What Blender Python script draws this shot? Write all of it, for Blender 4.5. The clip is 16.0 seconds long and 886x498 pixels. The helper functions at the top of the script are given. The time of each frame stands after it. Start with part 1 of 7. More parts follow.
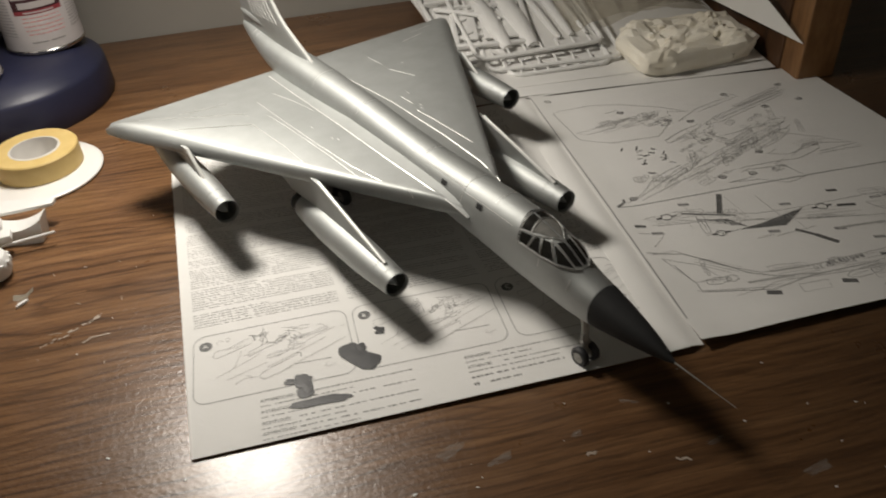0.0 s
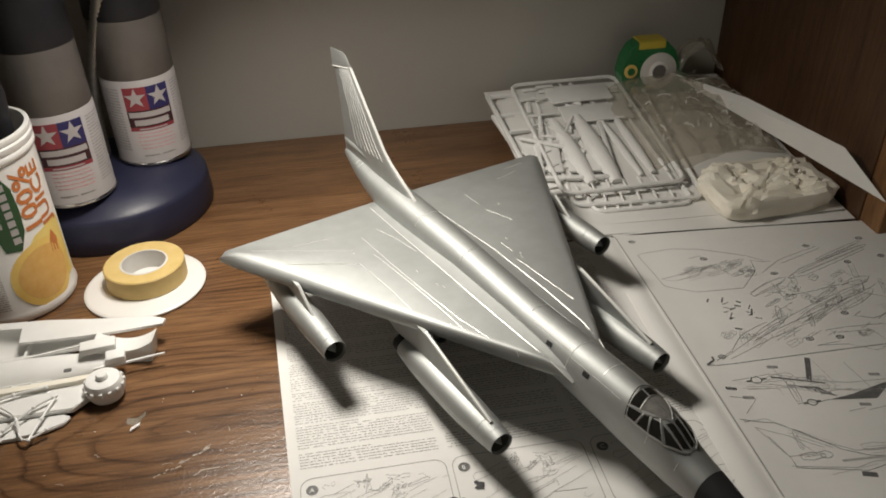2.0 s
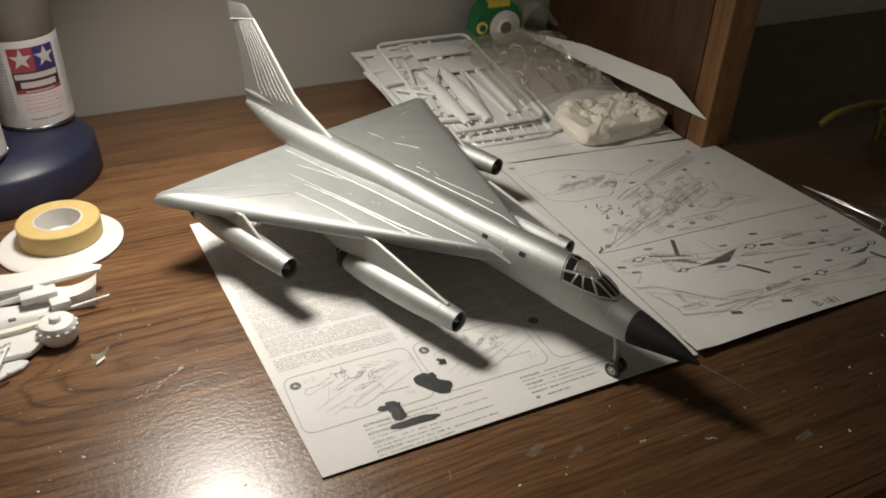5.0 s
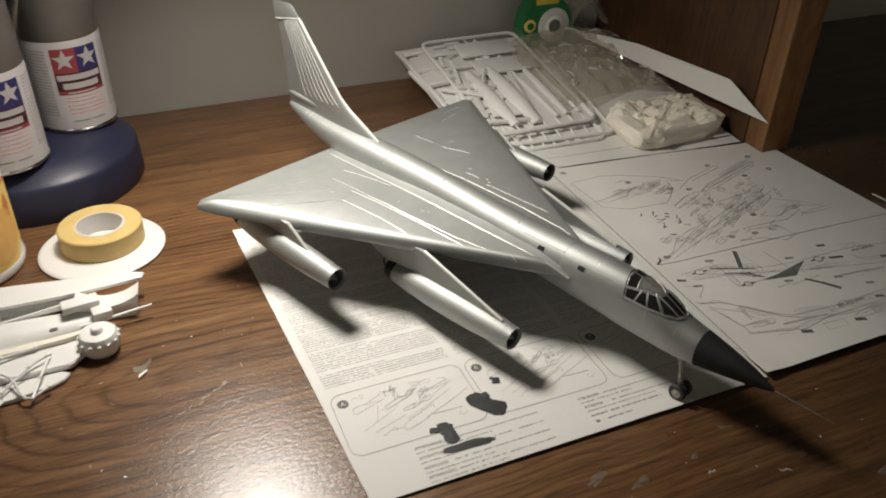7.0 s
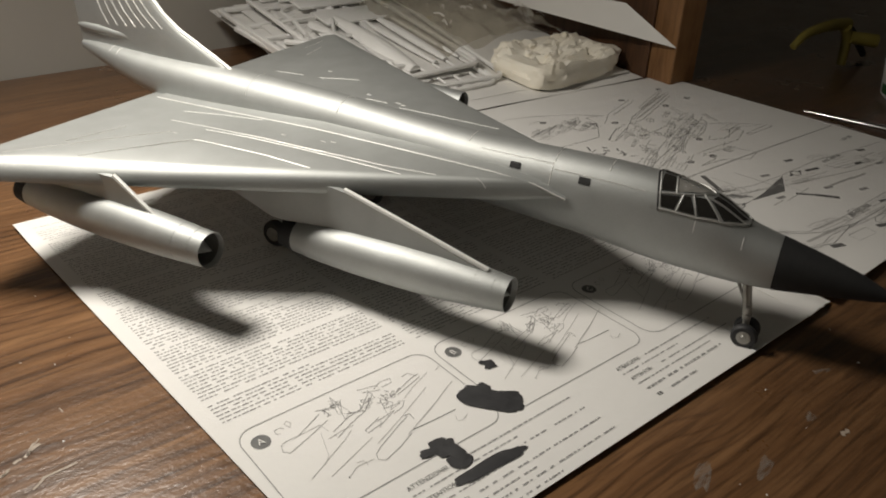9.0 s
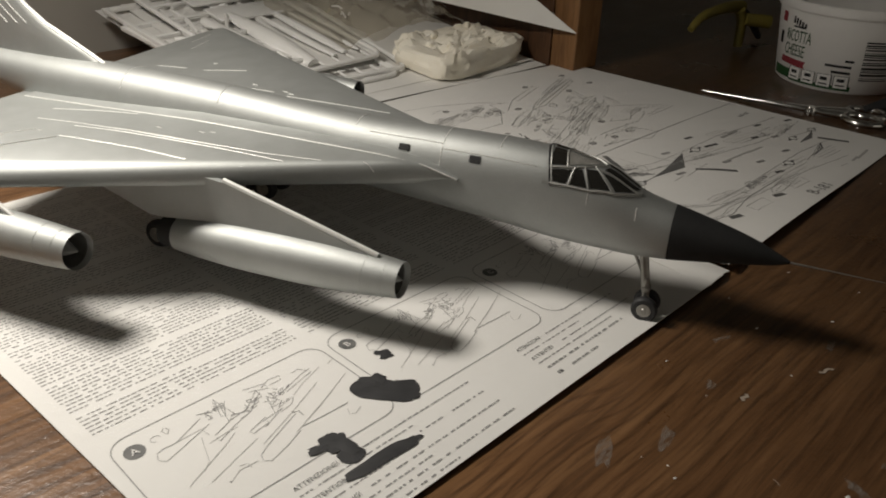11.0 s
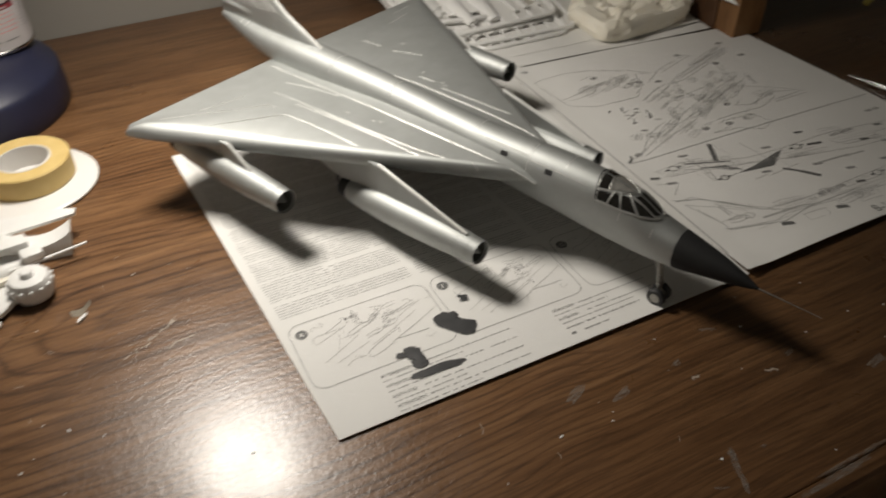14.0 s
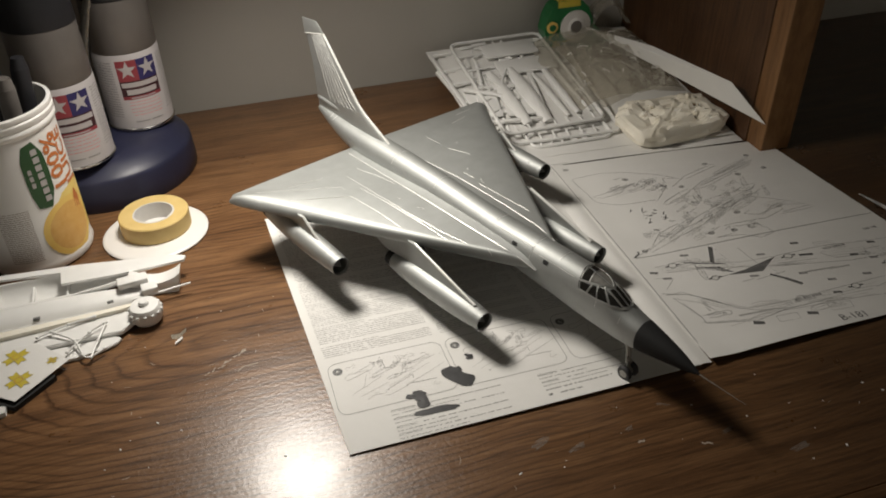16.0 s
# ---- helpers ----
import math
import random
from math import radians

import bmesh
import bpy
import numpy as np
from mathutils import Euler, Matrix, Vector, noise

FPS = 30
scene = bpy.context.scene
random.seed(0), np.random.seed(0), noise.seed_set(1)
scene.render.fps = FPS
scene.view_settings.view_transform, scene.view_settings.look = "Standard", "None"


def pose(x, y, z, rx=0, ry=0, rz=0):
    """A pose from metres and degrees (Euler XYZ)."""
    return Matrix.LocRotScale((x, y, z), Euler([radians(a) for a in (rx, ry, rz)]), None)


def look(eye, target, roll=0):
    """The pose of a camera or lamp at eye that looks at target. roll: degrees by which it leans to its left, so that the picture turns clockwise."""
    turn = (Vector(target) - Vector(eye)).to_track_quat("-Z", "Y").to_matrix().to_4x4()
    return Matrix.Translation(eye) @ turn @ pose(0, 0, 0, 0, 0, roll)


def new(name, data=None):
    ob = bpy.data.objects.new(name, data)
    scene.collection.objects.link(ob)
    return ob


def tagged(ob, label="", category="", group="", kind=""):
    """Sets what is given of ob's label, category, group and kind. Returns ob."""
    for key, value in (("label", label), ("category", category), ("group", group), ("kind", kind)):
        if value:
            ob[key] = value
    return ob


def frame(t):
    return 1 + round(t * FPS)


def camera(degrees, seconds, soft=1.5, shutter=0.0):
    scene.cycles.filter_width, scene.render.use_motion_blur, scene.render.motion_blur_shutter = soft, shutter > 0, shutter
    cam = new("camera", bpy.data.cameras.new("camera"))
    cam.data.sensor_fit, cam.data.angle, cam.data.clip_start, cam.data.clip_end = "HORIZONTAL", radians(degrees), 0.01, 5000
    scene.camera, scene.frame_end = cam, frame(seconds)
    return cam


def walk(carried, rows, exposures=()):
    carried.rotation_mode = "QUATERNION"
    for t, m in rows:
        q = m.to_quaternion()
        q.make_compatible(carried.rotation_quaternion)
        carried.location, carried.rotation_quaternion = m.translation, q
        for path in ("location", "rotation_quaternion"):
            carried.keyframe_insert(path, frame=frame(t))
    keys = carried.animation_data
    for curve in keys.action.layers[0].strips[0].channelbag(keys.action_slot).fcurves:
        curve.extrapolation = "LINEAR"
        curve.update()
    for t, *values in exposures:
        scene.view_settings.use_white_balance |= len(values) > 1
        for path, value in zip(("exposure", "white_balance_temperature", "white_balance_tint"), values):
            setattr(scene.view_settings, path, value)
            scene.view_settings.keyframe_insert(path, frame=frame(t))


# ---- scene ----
cam = camera(58.8, 16.0, 1.85, 0.4)
PATH = [
    (0, (0.062, -0.218, 0.25), (0.384, 1.341, -0.96), -3.8),
    (0.5, (0.047, -0.209, 0.263), (0.323, 1.36, -0.947), -3.9),
    (1, (0.036, -0.213, 0.285), (0.333, 1.402, -0.857), -2.4),
    (1.5, (0.03, -0.199, 0.298), (0.306, 1.444, -0.809), -1.5),
    (2, (0.029, -0.197, 0.3), (0.304, 1.461, -0.784), -1.5),
    (2.5, (0.024, -0.202, 0.292), (0.338, 1.43, -0.82), -2.3),
    (2.8, (0.02, -0.203, 0.286), (0.405, 1.41, -0.832), -2.2),
    (3, (0.016, -0.207, 0.28), (0.486, 1.374, -0.85), -1.1),
    (3.5, (0.005, -0.22, 0.277), (0.584, 1.338, -0.835), -1.1),
    (3.7, (-0.004, -0.226, 0.276), (0.603, 1.332, -0.822), -1.0),
    (5.8, (-0.086, -0.25, 0.293), (0.712, 1.234, -0.785), 2.6),
    (6, (-0.088, -0.252, 0.29), (0.716, 1.248, -0.761), 2.0),
    (6.5, (-0.087, -0.245, 0.294), (0.674, 1.288, -0.741), 1.2),
    (7, (-0.065, -0.218, 0.284), (0.608, 1.313, -0.813), 1.3),
    (7.5, (-0.044, -0.174, 0.258), (0.685, 1.36, -0.797), 2.3),
    (7.7, (-0.045, -0.154, 0.24), (0.729, 1.348, -0.83), 2.1),
    (8, (-0.053, -0.137, 0.222), (0.809, 1.347, -0.804), 1.6),
    (8.2, (-0.057, -0.127, 0.207), (0.881, 1.322, -0.802), 1.8),
    (10.3, (-0.076, -0.093, 0.148), (1.182, 1.158, -0.774), 2.0),
    (10.5, (-0.069, -0.099, 0.151), (1.201, 1.151, -0.757), 1.7),
    (11, (-0.053, -0.106, 0.153), (1.217, 1.113, -0.796), 1.8),
    (11.5, (-0.045, -0.113, 0.156), (1.23, 1.095, -0.8), 1.4),
    (12, (-0.041, -0.123, 0.161), (1.238, 1.084, -0.792), 0.7),
    (12.5, (-0.046, -0.129, 0.172), (1.183, 1.089, -0.831), -0.5),
    (13, (-0.051, -0.142, 0.202), (1.025, 1.096, -0.943), -1.0),
    (13.5, (-0.053, -0.169, 0.243), (0.844, 1.143, -0.971), -1.7),
    (14, (-0.049, -0.198, 0.265), (0.636, 1.187, -1.005), -1.0),
    (14.2, (-0.046, -0.203, 0.278), (0.524, 1.184, -1.044), -1.2),
    (14.5, (-0.043, -0.224, 0.286), (0.488, 1.207, -1.006), -0.1),
    (15, (-0.04, -0.251, 0.308), (0.446, 1.238, -0.936), -0.1),
    (15.5, (-0.036, -0.27, 0.326), (0.439, 1.272, -0.856), -0.5),
    (16, (-0.029, -0.284, 0.332), (0.435, 1.283, -0.822), -1.6),
]
walk(cam, [(t, look(eye, target, roll)) for t, eye, target, roll in PATH], exposures=[(0.0, 0.0), (3.7, 0.02), (5.8, 0.24), (6.5, 0.26), (7.0, 0.10), (7.6, 0.0), (16.0, 0.0)])

# ---------------------------------------------------------------- light
LAMP = (-0.022, 0.252, 0.312)
AIM = (0.20, -0.24, -0.94)
# warm world fill, let in through the added opening in the front wall
world = bpy.data.worlds.new("room_fill")
scene.world = world
world.use_nodes = True
world.node_tree.nodes["Background"].inputs[0].default_value = (1.0, 0.92, 0.78, 1)
world.node_tree.nodes["Background"].inputs[1].default_value = 0.34
bulb_light = bpy.data.lights.new("desk_lamp_light", "AREA")
bulb_light.shape = "DISK"
bulb_light.size = 0.094
bulb_light.energy = 1.53
bulb_light.color = (1.0, 0.935, 0.835)
lamp_head = new("desk_lamp_light", bulb_light)
lamp_head.matrix_basis = look(LAMP, [p + q for p, q in zip(LAMP, AIM)])



# ---------------------------------------------------------------- material helpers
def rgb(r, g, b):
    return (r, g, b, 1.0)


class Mat:
    """A node material under construction."""

    def __init__(self, name, color=(0.5, 0.5, 0.5), rough=0.5, metal=0.0, **more):
        self.m = bpy.data.materials.new(name)
        self.m.use_nodes = True
        self.t = self.m.node_tree
        self.b = self.t.nodes["Principled BSDF"]
        self.b.inputs["Base Color"].default_value = rgb(*color)
        self.b.inputs["Roughness"].default_value = rough
        self.b.inputs["Metallic"].default_value = metal
        for key, value in more.items():
            self.b.inputs[key.replace("_", " ")].default_value = value

    def n(self, kind, **inputs):
        node = self.t.nodes.new(kind)
        for key, value in inputs.items():
            node.inputs[key.replace("_", " ")].default_value = value
        return node

    def link(self, a, b):
        self.t.links.new(a, b)

    def coords(self, scale=(1, 1, 1), rot=(0, 0, 0), world_space=True):
        if world_space:
            src = self.n("ShaderNodeNewGeometry").outputs["Position"]
        else:
            src = self.n("ShaderNodeTexCoord").outputs["Object"]
        mp = self.n("ShaderNodeMapping")
        mp.inputs["Scale"].default_value = scale
        mp.inputs["Rotation"].default_value = [radians(a) for a in rot]
        self.link(src, mp.inputs["Vector"])
        return mp.outputs["Vector"]

    def noise(self, vec, scale, detail=4.0, rough=0.55, distortion=0.0):
        nz = self.n("ShaderNodeTexNoise", Scale=scale, Detail=detail, Roughness=rough, Distortion=distortion)
        self.link(vec, nz.inputs["Vector"])
        return nz.outputs["Fac"]

    def ramp(self, fac, stops):
        r = self.n("ShaderNodeValToRGB")
        el = r.color_ramp.elements
        while len(el) < len(stops):
            el.new(0.5)
        for e, (p, c) in zip(el, stops):
            e.position = p
            e.color = c if len(c) == 4 else rgb(*c)
        self.link(fac, r.inputs["Fac"])
        return r.outputs["Color"]

    def mix(self, fac, a, b, blend="MIX"):
        mx = self.n("ShaderNodeMix")
        mx.data_type = "RGBA"
        mx.blend_type = blend
        for sock, val in ((mx.inputs[0], fac), (mx.inputs[6], a), (mx.inputs[7], b)):
            if isinstance(val, bpy.types.NodeSocket):
                self.link(val, sock)
            elif isinstance(val, tuple):
                sock.default_value = rgb(*val[:3])
            else:
                sock.default_value = val
        return mx.outputs[2]

    def math(self, op, a, b=0.0):
        nd = self.n("ShaderNodeMath")
        nd.operation = op
        for sock, val in ((nd.inputs[0], a), (nd.inputs[1], b)):
            if isinstance(val, bpy.types.NodeSocket):
                self.link(val, sock)
            else:
                sock.default_value = val
        return nd.outputs[0]

    def color(self, c):
        self.link(c, self.b.inputs["Base Color"])

    def rough(self, f):
        self.link(f, self.b.inputs["Roughness"])

    def bump(self, h, strength=0.3, dist=0.0005):
        bp = self.n("ShaderNodeBump", Strength=strength, Distance=dist)
        self.link(h, bp.inputs["Height"])
        self.link(bp.outputs["Normal"], self.b.inputs["Normal"])


def varied(name, c1, c2, rough, scale=60.0, metal=0.0, bump=0.15, bump_scale=400.0, bdist=0.0002, **more):
    """A paint or plastic with two scales of slight variation."""
    m = Mat(name, c1, rough, metal, **more)
    v = m.coords()
    a = m.noise(v, scale, 5.0)
    m.color(m.mix(m.ramp(a, [(0.3, (0, 0, 0)), (0.7, (1, 1, 1))]), c1, c2))
    f = m.noise(v, bump_scale, 3.0)
    m.rough(m.math("ADD", m.math("MULTIPLY", f, 0.16), rough - 0.08))
    m.bump(f, bump, bdist)
    return m.m


def wood(name, dark, mid, light, rough, grain=(6, 60, 60), figure=1.0, heart=None):
    """Plain-sawn wood: soft growth lines, fine fibre and dark pores along x or along z (grain: features per metre)."""
    m = Mat(name, mid, rough)
    gx, gy, gz = grain
    big = m.noise(m.coords((gx * 0.30, gy * 0.13, gz * 0.13)), 1.0, 1.0, 0.4, 0.25)
    wob = m.noise(m.coords((gx * 1.6, gy * 0.8, gz * 0.8)), 1.0, 3.0, 0.55)
    turns = m.math("MULTIPLY", big, 18.0)
    if heart:
        # growth rings of a slightly slanting trunk cut flat: nested arches that run out into straight lines
        x0, y0, deep, slant, pitch = heart
        xyz = m.n("ShaderNodeSeparateXYZ")
        m.link(m.coords(), xyz.inputs[0])
        drift = m.math("MULTIPLY", m.math("SUBTRACT", m.noise(m.coords((5.5, 10, 10)), 1.0, 2.0), 0.5), 0.040)
        dx = m.math("MAXIMUM", m.math("SUBTRACT", deep, m.math("MULTIPLY", m.math("SUBTRACT", xyz.outputs[0], x0), slant)), 0.004)
        dy = m.math("ADD", m.math("SUBTRACT", xyz.outputs[1], y0), drift)
        turns = m.math("DIVIDE", m.math("SQRT", m.math("ADD", m.math("MULTIPLY", dx, dx), m.math("MULTIPLY", dy, dy))), pitch)
        turns = m.math("ADD", m.math("POWER", turns, 1.45), m.math("MULTIPLY", big, 2.0))
    rings = m.math("FRACT", m.math("ADD", turns, m.math("MULTIPLY", wob, 1.3)))
    streak = m.noise(m.coords((gx * 0.45, gy * 1.3, gz * 1.3)), 1.0, 4.0, 0.6)
    fibre = m.noise(m.coords((gx * 1.6, gy * 7, gz * 7)), 1.0, 6.0, 0.62)
    pores = m.noise(m.coords((gx * 5.5, gy * 17, gz * 17)), 1.0, 3.0, 0.7)
    patch_ = m.noise(m.coords((gx * 0.7, gy * 0.3, gz * 0.3)), 1.0, 4.0, 0.55)
    base = m.ramp(m.math("ADD", m.math("MULTIPLY", fibre, 0.5), m.math("MULTIPLY", streak, 0.5)), [(0.30, dark), (0.47, mid), (0.68, light)])
    line = m.ramp(rings, [(0.0, (0.33, 0.29, 0.27)), (0.12, (0.60, 0.56, 0.54)), (0.26, (1.0, 0.98, 0.97)), (0.60, (0.99, 0.98, 0.97)), (0.90, (0.86, 0.84, 0.83)), (1.0, (0.66, 0.62, 0.60))])
    fade = m.ramp(m.noise(m.coords((gx * 0.8, gy * 0.35, gz * 0.35)), 1.0, 2.0), [(0.34, (0.45, 0.45, 0.45)), (0.58, (1, 1, 1))])
    keep = m.math("MULTIPLY", fade, figure)
    if heart:
        run = m.n("ShaderNodeMapRange")
        m.link(xyz.outputs[0], run.inputs[0])
        for slot, val in zip(run.inputs[1:5], (-0.02, 0.20, 1.0, 0.40)):
            slot.default_value = val
        keep = m.math("MULTIPLY", keep, run.outputs[0])
        dash = m.noise(m.coords((gx * 4.2, gy * 5.6, gz * 5.6)), 1.0, 4.0, 0.62)
        base = m.mix(m.ramp(dash, [(0.50, (0, 0, 0)), (0.64, (0.50, 0.50, 0.50))]), base, dark)
        base = m.mix(m.ramp(dash, [(0.30, (0.35, 0.35, 0.35)), (0.42, (0, 0, 0))]), base, light)
    c = m.mix(keep, base, line, "MULTIPLY")
    c = m.mix(m.ramp(pores, [(0.58, (0, 0, 0)), (0.72, (0.6, 0.6, 0.6))]), c, dark)
    c = m.mix(0.6, c, m.ramp(patch_, [(0.3, (0.74, 0.68, 0.65)), (0.7, (1.26, 1.24, 1.17))]), "MULTIPLY")
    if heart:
        # multiply the wood colour down towards +x, to 0.46
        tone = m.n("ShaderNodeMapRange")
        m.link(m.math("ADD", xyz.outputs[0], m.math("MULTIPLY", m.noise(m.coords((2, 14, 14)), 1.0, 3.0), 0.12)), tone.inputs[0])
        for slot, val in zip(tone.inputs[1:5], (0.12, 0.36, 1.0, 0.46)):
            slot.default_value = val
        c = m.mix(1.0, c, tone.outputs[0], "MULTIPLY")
    m.color(c)
    dull = m.noise(m.coords((16, 16, 16)), 1.0, 5.0, 0.65)
    smear = m.noise(m.coords((60, 45, 60)), 1.0, 5.0, 0.7)
    micro = m.noise(m.coords((360, 460, 460)), 1.0, 4.0, 0.6)
    gloss = m.math("ADD", m.math("ADD", m.math("MULTIPLY", dull, 0.16), m.math("MULTIPLY", smear, 0.10)), rough - 0.13)
    m.rough(gloss)
    if heart:
        m.b.inputs["Coat Weight"].default_value = 0.24
        m.link(gloss, m.b.inputs["Coat Roughness"])
        m.rough(m.math("ADD", gloss, 0.13))
    fleck = m.noise(m.coords((150, 420, 420)), 1.0, 2.0, 0.6)
    m.bump(m.math("ADD", m.math("ADD", m.math("MULTIPLY", micro, 0.8), m.math("MULTIPLY", fleck, 0.25)), m.math("ADD", m.math("MULTIPLY", pores, -0.12), m.math("MULTIPLY", line, 0.02))), 0.6, 0.00040)
    return m.m


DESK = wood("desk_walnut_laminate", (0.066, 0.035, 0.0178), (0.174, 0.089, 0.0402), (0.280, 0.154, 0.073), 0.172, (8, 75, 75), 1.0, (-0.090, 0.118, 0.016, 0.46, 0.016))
PANEL = wood("hutch_dark_oak", (0.030, 0.014, 0.006), (0.078, 0.036, 0.015), (0.12, 0.058, 0.024), 0.5, (70, 70, 7), 0.5)
EDGE = wood("hutch_oak_edge", (0.115, 0.053, 0.018), (0.205, 0.102, 0.038), (0.28, 0.148, 0.060), 0.5, (80, 80, 8), 0.35)
WALL = varied("wall_offwhite_paint", (0.455, 0.436, 0.393), (0.42, 0.402, 0.360), 0.8, 9.0, bump=0.2, bump_scale=220.0, bdist=0.0004)
# pale paint on the unseen room, so lamp bounce lifts the shadows
DARK = varied("room_paint", (0.55, 0.54, 0.52), (0.50, 0.49, 0.47), 0.8, 4.0)
CARPET = varied("brown_carpet", (0.12, 0.10, 0.08), (0.09, 0.075, 0.06), 0.9, 30.0)
SILVER = varied("silver_model_paint", (0.462, 0.476, 0.468), (0.415, 0.427, 0.418), 0.61, 90.0, 0.92, 0.30, 1500.0, 0.00012)
# raised lines and edges: their highlights are put into a paler silver
SILVER_GLINT = varied("silver_line_glint", (0.86, 0.86, 0.83), (0.76, 0.76, 0.74), 0.40, 300.0, 0.35)
BLACK = varied("matt_black_model_paint", (0.012, 0.012, 0.013), (0.018, 0.018, 0.018), 0.75, 90.0)
TYRE = varied("tyre_dark_grey", (0.022, 0.022, 0.024), (0.03, 0.03, 0.032), 0.6, 200.0)
STEEL = varied("gear_steel_paint", (0.38, 0.37, 0.34), (0.30, 0.29, 0.27), 0.4, 300.0, 0.7)
FOGGED = varied("fogged_clear_plastic", (0.26, 0.253, 0.235), (0.15, 0.147, 0.137), 0.20, 260.0, bump=0.05)
# darker metal for the intakes: shade of the recess put into the colour
INTAKE_SHADE = varied("intake_shade_metal", (0.17, 0.17, 0.16), (0.12, 0.12, 0.115), 0.5, 200.0, 0.5)
MAROON = varied("maroon_print", (0.050, 0.014, 0.020), (0.042, 0.012, 0.017), 0.5, 80.0)
BAR = varied("silver_canopy_bar", (0.48, 0.48, 0.46), (0.41, 0.41, 0.395), 0.5, 300.0, 0.6)
PANE = Mat("canopy_dark_glazing", (0.018, 0.017, 0.015), 0.16, 0.0, Specular_IOR_Level=0.8).m
PAPER = varied("instruction_paper", (0.79, 0.78, 0.755), (0.75, 0.74, 0.715), 0.7, 25.0, bump=0.25, bump_scale=260.0, bdist=0.0003)
INK = varied("printing_ink", (0.10, 0.10, 0.10), (0.16, 0.16, 0.155), 0.6, 300.0)
INK_GREY = varied("printing_ink_grey", (0.25, 0.245, 0.24), (0.34, 0.335, 0.33), 0.65, 300.0)
INK_PALE = varied("printing_ink_pale", (0.40, 0.395, 0.38), (0.50, 0.49, 0.475), 0.65, 300.0)
BLOT = varied("spilled_black_paint", (0.025, 0.025, 0.027), (0.04, 0.04, 0.042), 0.5, 200.0)
NAVY = varied("navy_blue_plastic", (0.018, 0.020, 0.046), (0.023, 0.025, 0.056), 0.42, 30.0, bump=0.08)
STYRENE = varied("white_styrene", (0.84, 0.835, 0.815), (0.80, 0.795, 0.775), 0.38, 80.0, Subsurface_Weight=0.0)
WHITE = varied("white_plastic", (0.84, 0.825, 0.80), (0.80, 0.785, 0.76), 0.35, 40.0)
TAPE = varied("yellow_masking_tape", (0.70, 0.52, 0.21), (0.64, 0.46, 0.17), 0.55, 120.0)
CORE = varied("grey_card_core", (0.68, 0.66, 0.63), (0.62, 0.60, 0.57), 0.7, 120.0)
CAP_GREY = varied("grey_can_cap", (0.165, 0.15, 0.138), (0.14, 0.127, 0.117), 0.42, 60.0)
CAP_DARK = varied("charcoal_can_top", (0.022, 0.022, 0.026), (0.016, 0.016, 0.019), 0.5, 60.0)
LABEL = varied("white_paper_label", (0.47, 0.44, 0.44), (0.43, 0.405, 0.405), 0.45, 60.0)
PINK = varied("pale_red_print", (0.62, 0.30, 0.29), (0.58, 0.26, 0.25), 0.5, 80.0)
RED = varied("red_print", (0.29, 0.042, 0.055), (0.25, 0.037, 0.05), 0.5, 80.0)
BLUE = varied("dark_blue_print", (0.025, 0.022, 0.10), (0.032, 0.028, 0.12), 0.5, 80.0)
PUTTY = varied("cream_plaster", (0.90, 0.86, 0.76), (0.87, 0.81, 0.68), 0.75, 70.0, bump=0.5, bump_scale=300.0, bdist=0.0008)
GREEN = varied("green_plastic", (0.012, 0.13, 0.04), (0.016, 0.17, 0.05), 0.3, 40.0)
YELLOW = varied("yellow_plastic", (0.62, 0.50, 0.06), (0.56, 0.44, 0.05), 0.4, 60.0)
FILM_GLINT = varied("pale_film_glint", (0.82, 0.80, 0.76), (0.72, 0.70, 0.66), 0.12, 300.0, 0.2)
YELLOW_GRIP = varied("dull_yellow_grip", (0.23, 0.185, 0.035), (0.18, 0.145, 0.03), 0.5, 60.0)
sc = Mat("rubbed_scuff", (0.34, 0.29, 0.25), 0.6)
sc.link(sc.ramp(sc.noise(sc.coords((260, 900, 900)), 1.0, 5.0, 0.7), [(0.36, (0.0, 0.0, 0.0)), (0.67, (0.60, 0.60, 0.60))]), sc.b.inputs["Alpha"])
SCUFF = sc.m
WORN = varied("worn_pale_wood", (0.46, 0.39, 0.32), (0.34, 0.27, 0.21), 0.6, 500.0)
CHROME = varied("bright_steel", (0.62, 0.61, 0.58), (0.55, 0.54, 0.52), 0.2, 60.0, 1.0)
PALE_PRINT = varied("pale_brown_print", (0.46, 0.41, 0.37), (0.40, 0.35, 0.32), 0.5, 60.0)
ORANGE = varied("orange_print", (0.58, 0.20, 0.06), (0.52, 0.16, 0.045), 0.5, 60.0)
ORANGE_PALE = varied("orange_flesh_print", (0.78, 0.48, 0.16), (0.73, 0.41, 0.11), 0.5, 200.0)
SPLASH = varied("pale_yellow_print", (0.86, 0.68, 0.24), (0.82, 0.60, 0.16), 0.5, 70.0)
JUICE = varied("yellow_orange_print", (0.86, 0.62, 0.18), (0.82, 0.55, 0.14), 0.5, 90.0)
DGREEN = varied("dark_green_print", (0.02, 0.07, 0.025), (0.03, 0.09, 0.03), 0.5, 60.0)
REDPLASTIC = varied("red_orange_plastic", (0.62, 0.09, 0.03), (0.55, 0.07, 0.025), 0.4, 60.0)


